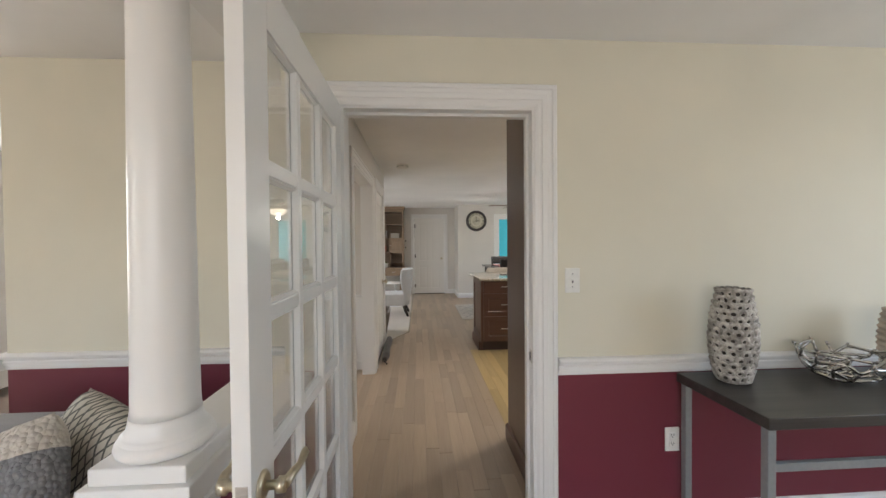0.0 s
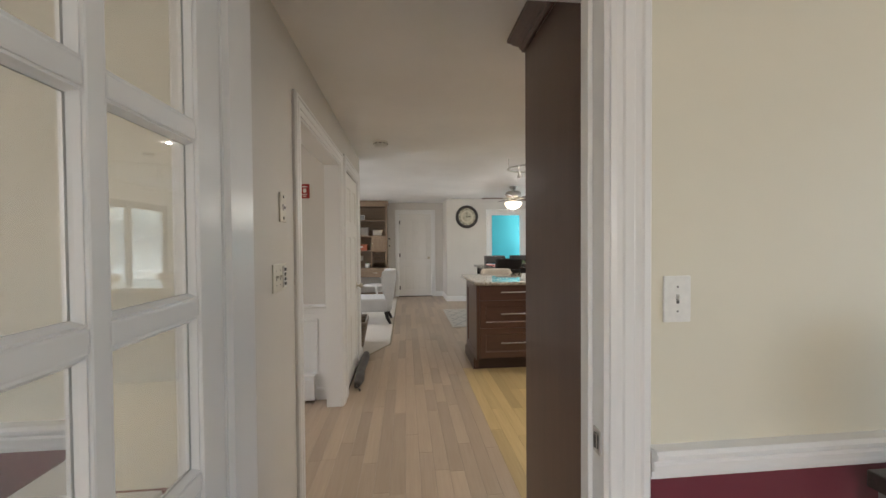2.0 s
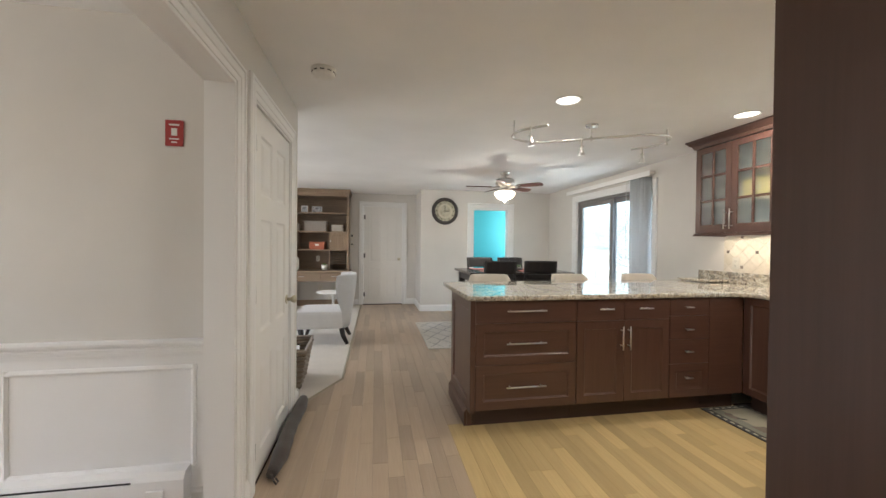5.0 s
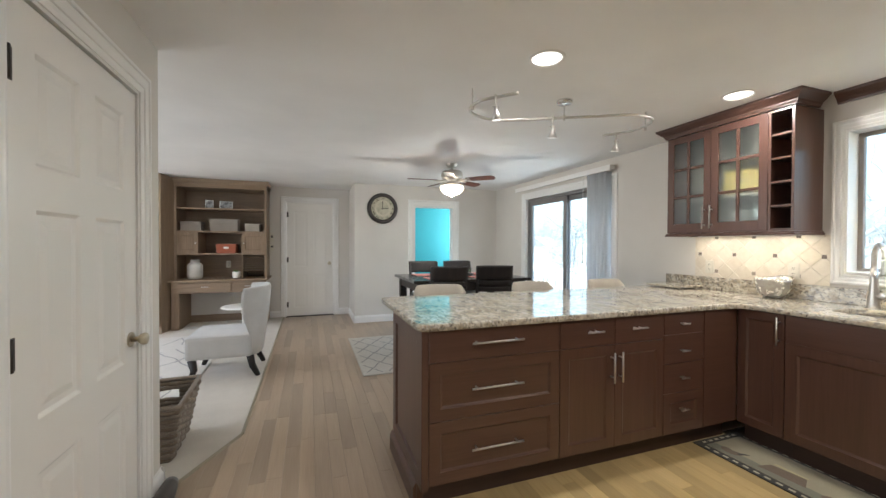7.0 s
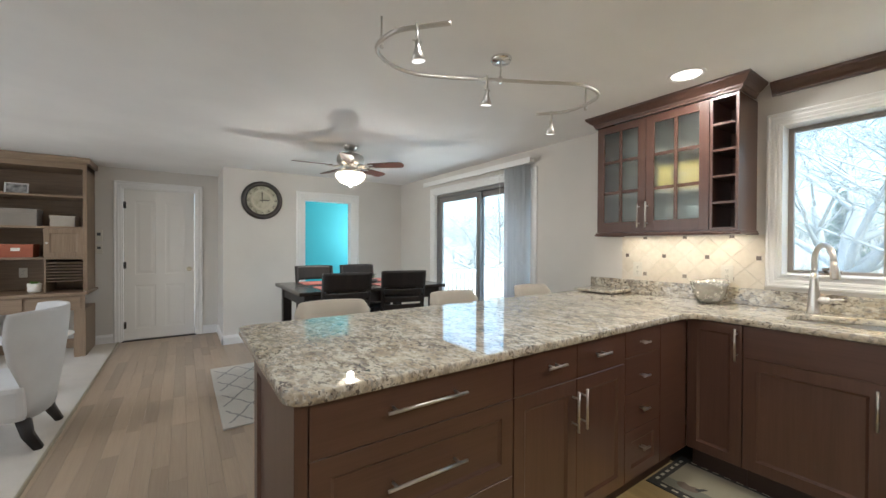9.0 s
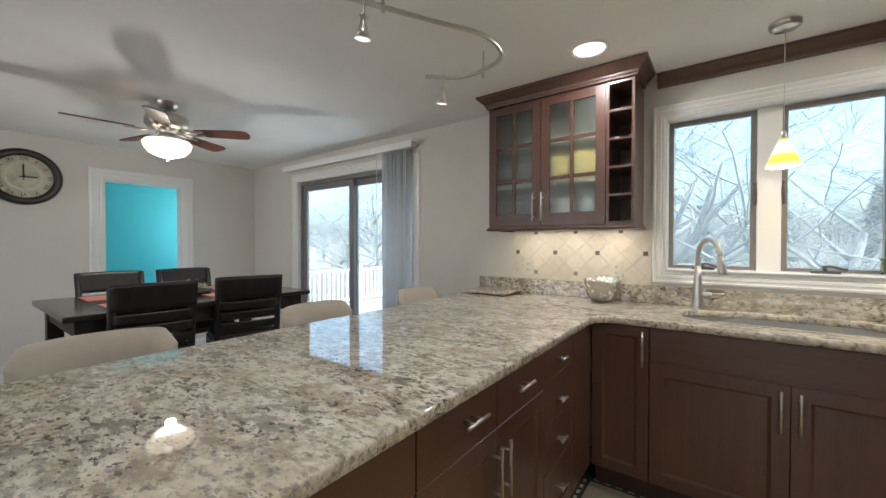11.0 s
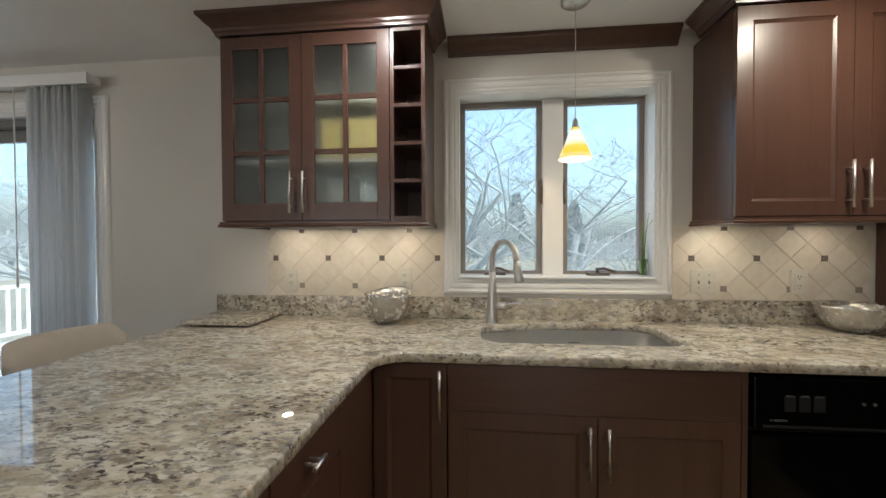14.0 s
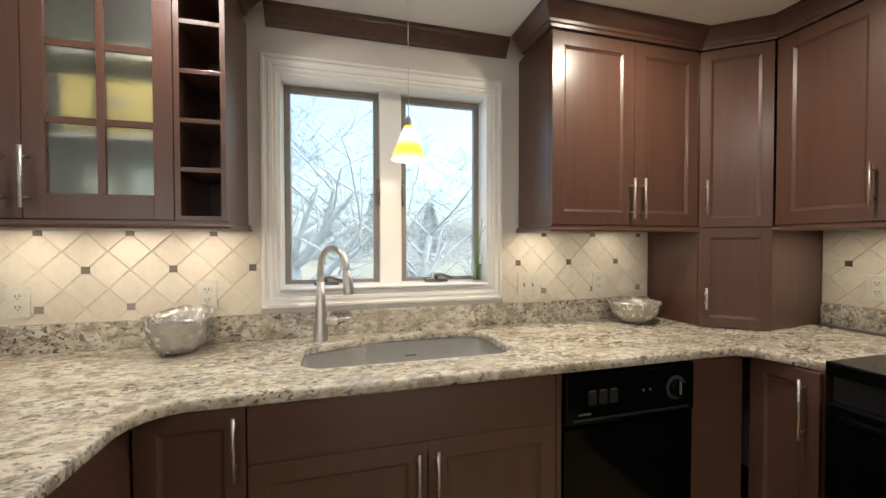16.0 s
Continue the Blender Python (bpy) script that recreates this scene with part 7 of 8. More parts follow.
def built_in():
    """Desk hutch and glass-door cabinet of pickled oak along the back wall."""
    g = "built-in oak cabinets"
    HYF, X0, X1 = 9.60, -1.645, -0.373
    ob = thing("desk_hutch", pose(0, 0, 0), "pickled oak built-in desk with open bookshelves above", "bookcase", g)
    D1 = BY - 0.003
    for a, b in ((X0, X0 + 0.035), (X1 - 0.035, X1)):
        box_part("side", (a, b, HYF, D1, 0.74, 2.22), PICKLED, ob)
    box_part("back_board", (X0 + 0.035, X1 - 0.035, D1 - 0.012, D1 - 0.001, 0.74, 2.2), PICKLED_H, ob)
    for z in (1.822, 1.466, 1.117):
        box_part("shelf", (X0 + 0.0352, X1 - 0.0352, HYF + 0.004, D1 - 0.013, z, z + 0.024), PICKLED_H, ob)
    box_part("top_board", (X0, X1, HYF - 0.002, D1, 2.155, 2.22), PICKLED_H, ob)
    bm = B()
    extrude_profile(bm, [(0, 0), (0.012, 0.0), (0.02, 0.02), (0.035, 0.04), (0.04, 0.066), (0, 0.066)], (X0 - 0.02, HYF, 2.22), (X1 + 0.03, HYF, 2.22), (0, -1, 0))
    bx(bm, X0, X1 + 0.03, HYF, D1, 2.2205, 2.286)
    part("cornice", bm, PICKLED_H, ob)
    box_part("desktop", (X0 - 0.04, X1 + 0.03, 9.42, D1, 0.715, 0.745), PICKLED_H, ob, 0.006)
    box_part("apron", (X0, X1, 9.46, 9.50, 0.545, 0.7145), PICKLED_H, ob)
    for a, b in ((X0 + 0.09, -0.86), (-0.84, X1 - 0.03)):
        bm = B()
        bx(bm, a, b, 9.447, 9.459, 0.57, 0.70, 0.004)
        d = part("drawer", bm, PICKLED_H, ob)
        bm = B()
        tube(bm, [((a + b) / 2 - 0.045, 9.447, 0.64), ((a + b) / 2 - 0.04, 9.425, 0.64), ((a + b) / 2 + 0.04, 9.425, 0.64), ((a + b) / 2 + 0.045, 9.447, 0.64)], 0.005, 8)
        part("handle", bm, STEEL, d)
    box_part("leg_panel", (X0, X0 + 0.10, 9.47, D1, 0.0, 0.5445), PICKLED, ob)
    box_part("leg_panel", (X1 - 0.10, X1, 9.50, D1, 0.0, 0.5445), PICKLED, ob)
    box_part("kick_board", (X0 + 0.101, X1 - 0.101, D1 - 0.03, D1 - 0.012, 0.0, 0.12), PICKLED_H, ob)
    for a, b, hs in ((X0 + 0.036, -1.335, 1), (-0.735, X1 - 0.036, -1)):
        bm = B()
        bx(bm, a, b, HYF + 0.03, D1 - 0.013, 1.1412, 1.4658)
        part("cupboard", bm, PICKLED, ob)
        bm = B()
        shaker(bm, a, b, 1.143, 1.464, HYF + 0.008, 0.05)
        d = part("cupboard_door", bm, PICKLED, ob)
        bm = B()
        kx = b - 0.03 if hs > 0 else a + 0.03
        tube(bm, [(kx, HYF + 0.008, 1.3), (kx, HYF - 0.01, 1.3), (kx, HYF - 0.02, 1.3)], [0.005, 0.011, 0.008], 12)
        part("knob", bm, STEEL, d)
    # pigeon-hole rack with thin shelves
    box_part("rack_side", (-0.735, -0.72, HYF + 0.02, D1 - 0.013, 0.7452, 1.1168), PICKLED, ob)
    for i in range(7):
        z = 0.86 + i * 0.035
        box_part("rack_shelf", (-0.7195, X1 - 0.036, HYF + 0.03, D1 - 0.013, z, z + 0.008), PICKLED_H, ob, 0.001)
    # glass cabinet to the west, with a slanted end
    ob2 = thing("china_cabinet", pose(0, 0, 0), "tall pickled oak cabinet with glass doors above and panel doors below", "cabinet", g)
    F, XR, XL = 9.27, -1.705, -3.3
    bm = B()
    bx(bm, XL, XR, F + 0.03, D1, 0.0, 0.735)
    part("base", bm, PICKLED, ob2)
    box_part("counter", (XL, XR + 0.01, F - 0.02, D1, 0.736, 0.765), PICKLED_H, ob2, 0.005)
    box_part("plinth", (XL, XR + 0.005, F - 0.004, F + 0.03, 0.0, 0.11), PICKLED_H, ob2, 0.003)
    pts = [(XR, F), (X0 - 0.002, HYF + 0.0), (X0 - 0.002, D1), (XR, D1)]
    bm = B()
    lo = [bm.verts.new((*p, 0.0)) for p in pts]
    hi = [bm.verts.new((*p, 2.285)) for p in pts]
    bm.faces.new(hi)
    bm.faces.new(lo)
    for i in range(4):
        bm.faces.new((lo[i], lo[(i + 1) % 4], hi[(i + 1) % 4], hi[i]))
    part("slanted_end", bm, PICKLED, ob2)
    box_part("back_board", (XL, XR, D1 - 0.015, D1, 0.766, 2.2), PICKLED, ob2)
    box_part("top_board", (XL, XR, F, D1, 2.2, 2.285), PICKLED_H, ob2)
    for z in (1.0, 1.2, 1.48):
        box_part("shelf", (XL, XR - 0.001, F + 0.05, D1 - 0.016, z, z + 0.02), PICKLED_H, ob2)
    box_part("rail", (XL, XR, F, F + 0.03, 1.705, 1.76), PICKLED_H, ob2)
    for k in range(2):
        b = XR - 0.03 - k * 0.78
        a = b - 0.75
        for z0, z1, gl in ((0.78, 1.70, True), (1.765, 2.195, True), (0.12, 0.73, False)):
            bm = B()
            if gl:
                r = 0.085 if z0 < 1 else 0.05
                for p, q, c, d in ((a, a + r, z0, z1), (b - r, b, z0, z1), (a + r, b - r, z0, z0 + r * 0.6), (a + r, b - r, z1 - r * 0.6, z1)):
                    bx(bm, p, q, F - 0.018, F + 0.004, c, d, 0.002)
                dd = part("glass_door", bm, PICKLED, ob2)
                bm = B()
                bx(bm, a + r, b - r, F - 0.009, F - 0.005, z0 + r * 0.6, z1 - r * 0.6)
                part("pane", bm, HUTCHPANE, dd)
            else:
                shaker(bm, a, b, z0, z1, F - 0.018, 0.07, depth=0.012)
                part("panel_door", bm, PICKLED, ob2)
        box_part("stile", (b, b + 0.03, F - 0.004, F + 0.03, 0.766, 2.2), PICKLED, ob2)
    # loose things on the shelves
    GREYBOX = cloth("grey_woven_box", (0.27, 0.24, 0.21), scale=250)

    def lid_box(x0, x1, z, h, mt, label, ymid=9.78, d=0.22):
        o = thing("storage_box", pose((x0 + x1) / 2, ymid, z + 0.0003), label, "box", "boxes on the shelves")
        w = x1 - x0
        box_part("body", (-w / 2, w / 2, -d / 2, d / 2, 0, h * 0.72), mt, o, 0.003)
        box_part("lid", (-w / 2 - 0.004, w / 2 + 0.004, -d / 2 - 0.004, d / 2 + 0.004, h * 0.721, h), mt, o, 0.003)
        return o
    lid_box(-1.58, -1.31, 1.490, 0.145, GREYBOX, "small grey woven box on the shelf")
    lid_box(-1.19, -0.80, 1.490, 0.19, GREYBOX, "long grey woven box on the shelf")
    lid_box(-0.695, -0.49, 1.490, 0.125, cloth("pale_woven_box", (0.42, 0.38, 0.32), scale=250), "small pale woven box on the shelf")
    o = lid_box(-1.10, -0.83, 1.141, 0.145, plain("terracotta_box", (0.36, 0.10, 0.05), 0.6), "terracotta red box with a white label on the shelf")
    box_part("paper_label", (-0.035, 0.035, -0.112, -0.1105, 0.07, 0.115), WHITEPL, o, 0.0)
    for x, w, h in ((-1.22, 0.12, 0.14), (-0.985, 0.19, 0.13)):
        o = thing("picture_frame", pose(x, 9.80, 1.8465, -10, 0, 0), "small silver photo frame standing on the shelf", "picture frame", "photo frames")
        bm = B()
        for p, q, c, d in ((-w / 2, -w / 2 + 0.015, 0, h), (w / 2 - 0.015, w / 2, 0, h), (-w / 2 + 0.015, w / 2 - 0.015, 0, 0.015), (-w / 2 + 0.015, w / 2 - 0.015, h - 0.015, h)):
            bx(bm, p, q, -0.008, 0.008, c, d, 0.002)
        part("frame", bm, CHROME, o)
        m, nt, p = mat("faded_landscape_print")
        n = noise_tex(nt, coords(nt, world=False), 16, 4)
        nt.links.new(ramp(nt, n, [(0.35, (0.12, 0.12, 0.12)), (0.55, (0.40, 0.40, 0.40)), (0.7, (0.65, 0.65, 0.64))]), p.inputs["Base Color"])
        bm = B()
        bx(bm, -w / 2 + 0.015, w / 2 - 0.015, -0.002, 0.002, 0.015, h - 0.015)
        part("print", bm, m, o)
    bm = B()
    lathe(bm, [(0.07, 0), (0.095, 0.01), (0.105, 0.06), (0.105, 0.2), (0.09, 0.235), (0.06, 0.25), (0.058, 0.285), (0.066, 0.295), (0.05, 0.295), (0.045, 0.25)], 36)
    m, nt, p = mat("ribbed_white_ceramic")
    wv = nd(nt, "TexWave", Scale=26.0, Distortion=0.5)
    wv.bands_direction = "Z"
    nt.links.new(coords(nt, world=False), wv.inputs["Vector"])
    p.inputs["Base Color"].default_value = (0.66, 0.64, 0.60, 1)
    p.inputs["Roughness"].default_value = 0.45
    bump(nt, p, wv.outputs["Fac"], 0.7, 0.004)
    solid("vase", bm, m, "white ribbed ceramic vase on the desk", "vase", m=pose(-1.40, 9.72, 0.7455))
    o = thing("potted_plant", pose(-0.83, 9.72, 0.7455), "small plant in a white pot on the desk", "plant")
    bm = B()
    lathe(bm, [(0.045, 0), (0.055, 0.01), (0.06, 0.10), (0.052, 0.10), (0.048, 0.085)], 24)
    part("pot", bm, WHITEPL, o)
    bm = B()
    q = random.Random(3)
    for k in range(22):
        a = q.uniform(0, 6.28)
        d = Vector((math.cos(a) * 0.6, math.sin(a) * 0.6, 1)).normalized()
        s = d.cross(Vector((0, 0, 1))).normalized()
        c = Vector((0.02 * math.cos(a), 0.02 * math.sin(a), 0.085))
        L = q.uniform(0.03, 0.06)
        v = [bm.verts.new(c + w) for w in (Vector((0, 0, 0)), d * L * 0.5 + s * 0.008, d * L, d * L * 0.5 - s * 0.008)]
        bm.faces.new(v)
    part("leaves", bm, GREEN, o)
    bm = B()
    bx(bm, -2.35, -1.95, 9.45, 9.7, 0.7655, 0.98, 0.004)
    solid("radio", bm, BLACKMAT, "dark boxy radio behind the cabinet glass", "radio")


built_in()
outlet(pose(-1.0, BY - 0.0165, 0.95, 0, 0, 0), "outlet", CREAMPL, "almond duplex outlet in the back of the desk hutch")
outlet(pose(-0.95, BY - 0.001, 0.36, 0, 0, 0), "outlet", CREAMPL, "almond duplex outlet under the desk")
for z, h in ((1.40, 0.075), (1.23, 0.06)):
    o = thing("thermostat", pose(-0.335, BY - 0.001, z), "small almond wall control beside the back door", "thermostat", "wall controls")
    box_part("housing", (-0.035, 0.035, -0.02, 0.0, -h, h), CREAMPL, o, 0.005)
    box_part("display", (-0.018, 0.018, -0.0215, -0.019, 0.0, h * 0.5), PRINT, o, 0.001)


# ---- hall ----
HW = lambda y, z: Matrix(((0, -1, 0, HX + 0.0008), (1, 0, 0, y), (0, 0, 1, z), (0, 0, 0, 1)))
o = thing("phone_jack", HW(2.477, 1.48), "almond wall phone jack plate", "wall plate")
box_part("plate", (-0.037, 0.037, -0.008, 0.0, -0.062, 0.062), CREAMPL, o, 0.003)
box_part("socket", (-0.012, 0.012, -0.014, -0.007, -0.012, 0.014), WHITEPL, o, 0.002)
box_part("socket_hole", (-0.006, 0.006, -0.0148, -0.0135, -0.006, 0.006), BLACKMAT, o, 0.0)
for z in (-0.045, 0.045):
    bm = B()
    tube(bm, [(0, -0.007, z), (0, -0.014, z)], 0.006, 12)
    part("stud", bm, STEEL, o)
o = outlet(HW(2.43, 1.187), "switch", CREAMPL, "almond three-gang switch plate with a keypad", 3)
box_part("keypad", (0.028, 0.064, -0.012, -0.005, -0.045, 0.045), WHITEPL, o, 0.002)
for k in range(4):
    box_part("key", (0.036, 0.056, -0.0145, -0.0115, -0.036 + k * 0.02, -0.023 + k * 0.02), PRINT, o, 0.003)
o = thing("fire_alarm_sign", pose(-0.775, 4.0888, 1.763), "small red fire alarm plate with white marking", "sign")
box_part("plate", (-0.038, 0.038, -0.006, 0.0, -0.06, 0.06), plain("signal_red", (0.34, 0.025, 0.022), 0.4), o, 0.002)
for x0, x1, z0, z1 in ((-0.012, 0.012, -0.012, 0.022), (-0.022, 0.022, 0.034, 0.042), (-0.02, 0.02, -0.03, -0.024), (-0.012, 0.012, -0.045, -0.039)):
    box_part("mark", (x0, x1, -0.0068, -0.0055, z0, z1), WHITEPL, o, 0.0)
o = thing("baseboard_heater", pose(0, 0, 0), "white metal baseboard heater below the wainscot", "heater")
bm = B()
extrude_profile(bm, [(0.0, 0.03), (0.055, 0.03), (0.06, 0.05), (0.06, 0.17), (0.045, 0.2), (0.0, 0.215)], (-3.2, 4.083, 0), (-0.86, 4.083, 0), (0, -1, 0))
part("housing", bm, TRIM, o)
bm = B()
extrude_profile(bm, [(0.0, 0.02), (0.07, 0.02), (0.075, 0.04), (0.075, 0.19), (0.055, 0.22), (0.0, 0.225)], (-0.9, 4.083, 0), (-0.70, 4.083, 0), (0, -1, 0))
part("end_cap", bm, TRIM, o)
box_part("valve_cover", (-0.85, -0.78, 4.0, 4.01, 0.0, 0.15), TRIM, o, 0.002)
box_part("slot", (-3.1, -0.92, 4.0215, 4.0235, 0.178, 0.186), BLACKMAT, o, 0.0)

# draught stopper along the closet door
bm = B()
pts, rad = [], []
for i in range(26):
    k = i / 25
    pts.append((-0.385 - 0.018 * k + 0.006 * math.sin(9 * k), 4.23 + 0.98 * k, 0.046))
    rad.append(0.045 * (0.55 + 0.45 * min(1, 6 * k, 6 * (1 - k) + 0.4)) * (1 + 0.03 * math.sin(40 * k)))
o = thing("draught_stopper", pose(0, 0, 0), "dark brown fabric draught stopper lying along the closet door", "draught stopper")
tube(bm, pts, rad, 16)
BAG = cloth("dark_brown_nylon", (0.045, 0.034, 0.028), scale=200, rough=0.7)
part("bag", bm, BAG, o)
bm = B()
tube(bm, [(-0.385, 4.232, 0.05), (-0.37, 4.21, 0.03), (-0.355, 4.205, 0.008), (-0.35, 4.23, 0.006), (-0.365, 4.24, 0.02)], 0.005, 6)
part("strap", bm, BAG, o)

# ---- front room ----
outlet(pose(0.724, SY0 - 0.0008, 1.186, 0, 0, 0), "switch", WHITEPL, "white toggle light switch beside the doorway")
outlet(pose(1.206, SY0 - 0.0008, 0.425, 0, 0, 0), "outlet", WHITEPL, "white duplex outlet on the wine-red wall")

ct = thing("console_table", pose(0, 0, 0), "console table with dark wood top and grey metal frame", "table")
bm = B()
bx(bm, 1.20, 2.75, 1.168, 1.632, 0.715, 0.757, 0.004)
part("tabletop", bm, wood("charcoal_wood", (0.030, 0.027, 0.025), (0.060, 0.053, 0.047), along=0, rough=0.35, pore=0.5), ct)
for x in (1.212, 2.70):
    for y in (1.183, 1.587):
        box_part("leg", (x, x + 0.03, y, y + 0.03, 0, 0.7145), GREYMETAL, ct)
box_part("rail", (1.2425, 2.6995, 1.188, 1.208, 0.558, 0.588), GREYMETAL, ct)


def shell_vase():
    """Tall vase covered with overlapping pierced shell shapes."""
    ob = thing("shell_vase", pose(1.372, 1.515, 0.7575), "tall grey-white vase covered with pierced shell shapes", "vase")
    m, nt, p = mat("chalky_shell")
    v = coords(nt, world=False)
    n = noise_tex(nt, v, 22, 5, 0.65)
    nt.links.new(ramp(nt, n, [(0.36, (0.20, 0.18, 0.16)), (0.5, (0.42, 0.39, 0.35)), (0.62, (0.62, 0.59, 0.54))]), p.inputs["Base Color"])
    p.inputs["Roughness"].default_value = 0.7
    # the holes stay closed; near-black caps paint the shade inside them
    dark, nt2, p2 = mat("shell_hollow")
    p2.inputs["Base Color"].default_value = (0.05, 0.043, 0.038, 1)
    p2.inputs["Roughness"].default_value = 0.9

    def rad(z):
        k = z / 0.40
        return 0.060 + 0.028 * math.sin(math.pi * min(1, k * 1.05) ** 0.9)
    bm = B()
    lathe(bm, [(0.055, 0.0)] + [(rad(z) - 0.008, z) for z in bow(0.005, 0.39, 14)] + [(0.045, 0.39), (0.04, 0.35)], 36, slot=0)
    part("body", bm, m, ob)
    r = random.Random(21)
    bm = B()
    for j in range(14):
        z = 0.022 + j * 0.0275
        n_ = 14
        for i in range(n_):
            a = 2 * math.pi * (i + 0.5 * (j % 2) + r.uniform(-0.15, 0.15)) / n_
            R = rad(z)
            out = Vector((math.cos(a), math.sin(a), 0))
            side = Vector((-math.sin(a), math.cos(a), 0))
            up = (Vector((0, 0, 1)) + out * r.uniform(0.15, 0.45)).normalized()
            c = out * (R - 0.004) + Vector((0, 0, z))
            tw = r.uniform(-0.5, 0.5)
            side, up = side * math.cos(tw) + up * math.sin(tw), up * math.cos(tw) - side * math.sin(tw)
            ro, ri = r.uniform(0.019, 0.024), r.uniform(0.0065, 0.0095)
            nrm = side.cross(up)
            if nrm.dot(out) < 0:
                nrm = -nrm
            ring = []
            for q, h in ((ro, -0.003), (ro * 0.86, 0.006), (ri * 1.25, 0.007), (ri, 0.002)):
                ring.append([bm.verts.new(c + (side * math.cos(b) + up * (math.sin(b) + 0.15)) * q + nrm * h) for b in [2 * math.pi * k / 9 for k in range(9)]])
            for s0, s1 in zip(ring, ring[1:]):
                for k in range(9):
                    f = bm.faces.new((s0[k], s0[(k + 1) % 9], s1[(k + 1) % 9], s1[k]))
                    f.smooth = True
            f = bm.faces.new(ring[-1])
            f.material_index = 1
    o = part("shell_cladding", bm, [m, dark], ob, "overlapping pierced shell shapes")
    tagged(o, kind="stuff")


shell_vase()


def wire_bowl():
    ob = thing("wire_bowl", pose(1.842, 1.48, 0.7573), "open silver metal bowl of twig-like bars on the console", "bowl")
    SILVER = metal("cast_silver", (0.55, 0.53, 0.50), 0.22)
    r = random.Random(9)
    R, H = 0.148, 0.118

    def P(a, k, jig=0.0):
        rr = R * (0.36 + 0.64 * math.sin(k * math.pi / 2))
        return Vector((rr * math.cos(a), rr * math.sin(a), 0.008 + H * (1 - math.cos(k * math.pi / 2)) ** 0.85))
    levels = (0.0, 0.3, 0.55, 0.78, 1.0)
    cnt = (6, 8, 10, 12, 13)
    nodes = []
    for l, n in zip(levels, cnt):
        nodes.append([P(2 * math.pi * (i + r.uniform(-0.28, 0.28)) / n + l, l + (r.uniform(-0.07, 0.07) if l else 0)) for i in range(n)])

    def rod(a, b, w=0.006):
        mid = (a + b) / 2
        mid = mid + Vector((mid.x, mid.y, 0)).normalized() * 0.006
        bm = B()
        tube(bm, [a, a * 0.4 + mid * 0.6, mid * 0.6 + b * 0.4, b], [w * 1.25, w, w, w * 1.25], 7)
        part("bar", bm, SILVER, ob)
    for li, ring in enumerate(nodes):
        if li < 4:
            up = nodes[li + 1]
            for q in up:
                near = sorted(ring, key=lambda p: (p - q).length)
                rod(q, near[0])
                if r.random() < 0.45:
                    rod(q, near[1])
        for i in range(len(ring)):
            if li == 0 or r.random() < 0.55:
                rod(ring[i], ring[(i + 1) % len(ring)])
    for q in nodes[-1]:
        rod(q, q + Vector((q.x * 0.09, q.y * 0.09, 0.012)), 0.005)


wire_bowl()
bm = B()
lathe(bm, [(0.05, 0)] + [(0.075 + 0.004 * math.sin(z * 240) + 0.02 * math.sin(z * 10), z) for z in bow(0.005, 0.30, 60)] + [(0.04, 0.30)], 32)
solid("ribbed_vase", bm, plain("stoneware_taupe", (0.45, 0.38, 0.32), 0.6), "ribbed taupe stoneware vase on the console", "vase", m=pose(2.155, 1.48, 0.7575))


def cushion(name, m, w, h, t, material, label, seed, lumps=0.0, n=26):
    bm = B()
    r = random.Random(seed)
    grid = [[], []]
    for s in (0, 1):
        for i in range(n + 1):
            row = []
            for j in range(n + 1):
                u, v = i / n * 2 - 1, j / n * 2 - 1
                edge = ((1 - u ** 4) * (1 - v ** 4)) ** 0.5
                pin = 1 - 0.10 * (u * u * v * v) ** 0.5 - 0.04 * (1 - abs(u)) * abs(v) - 0.04 * (1 - abs(v)) * abs(u)
                z = (1 if s else -1) * t / 2 * edge * (1 + 0.08 * math.sin(5 * u + seed) * math.cos(4 * v))
                if lumps and s:
                    z += lumps * edge * abs(math.sin(u * 13 + 0.7 * math.sin(v * 9)) * math.sin(v * 15 + 0.5 * math.sin(u * 11)))
                row.append(bm.verts.new((u * w / 2 * pin, v * h / 2 * pin, z)))
            grid[s].append(row)
    for s in (0, 1):
        for i in range(n):
            for j in range(n):
                g = grid[s]
                q = (g[i][j], g[i + 1][j], g[i + 1][j + 1], g[i][j + 1])
                f = bm.faces.new(q if s else q[::-1])
                f.smooth = True
    bmesh.ops.remove_doubles(bm, verts=bm.verts[:], dist=0.0005)
    return solid(name, bm, material, label, "cushion", "cushions on the sofa", m=m)


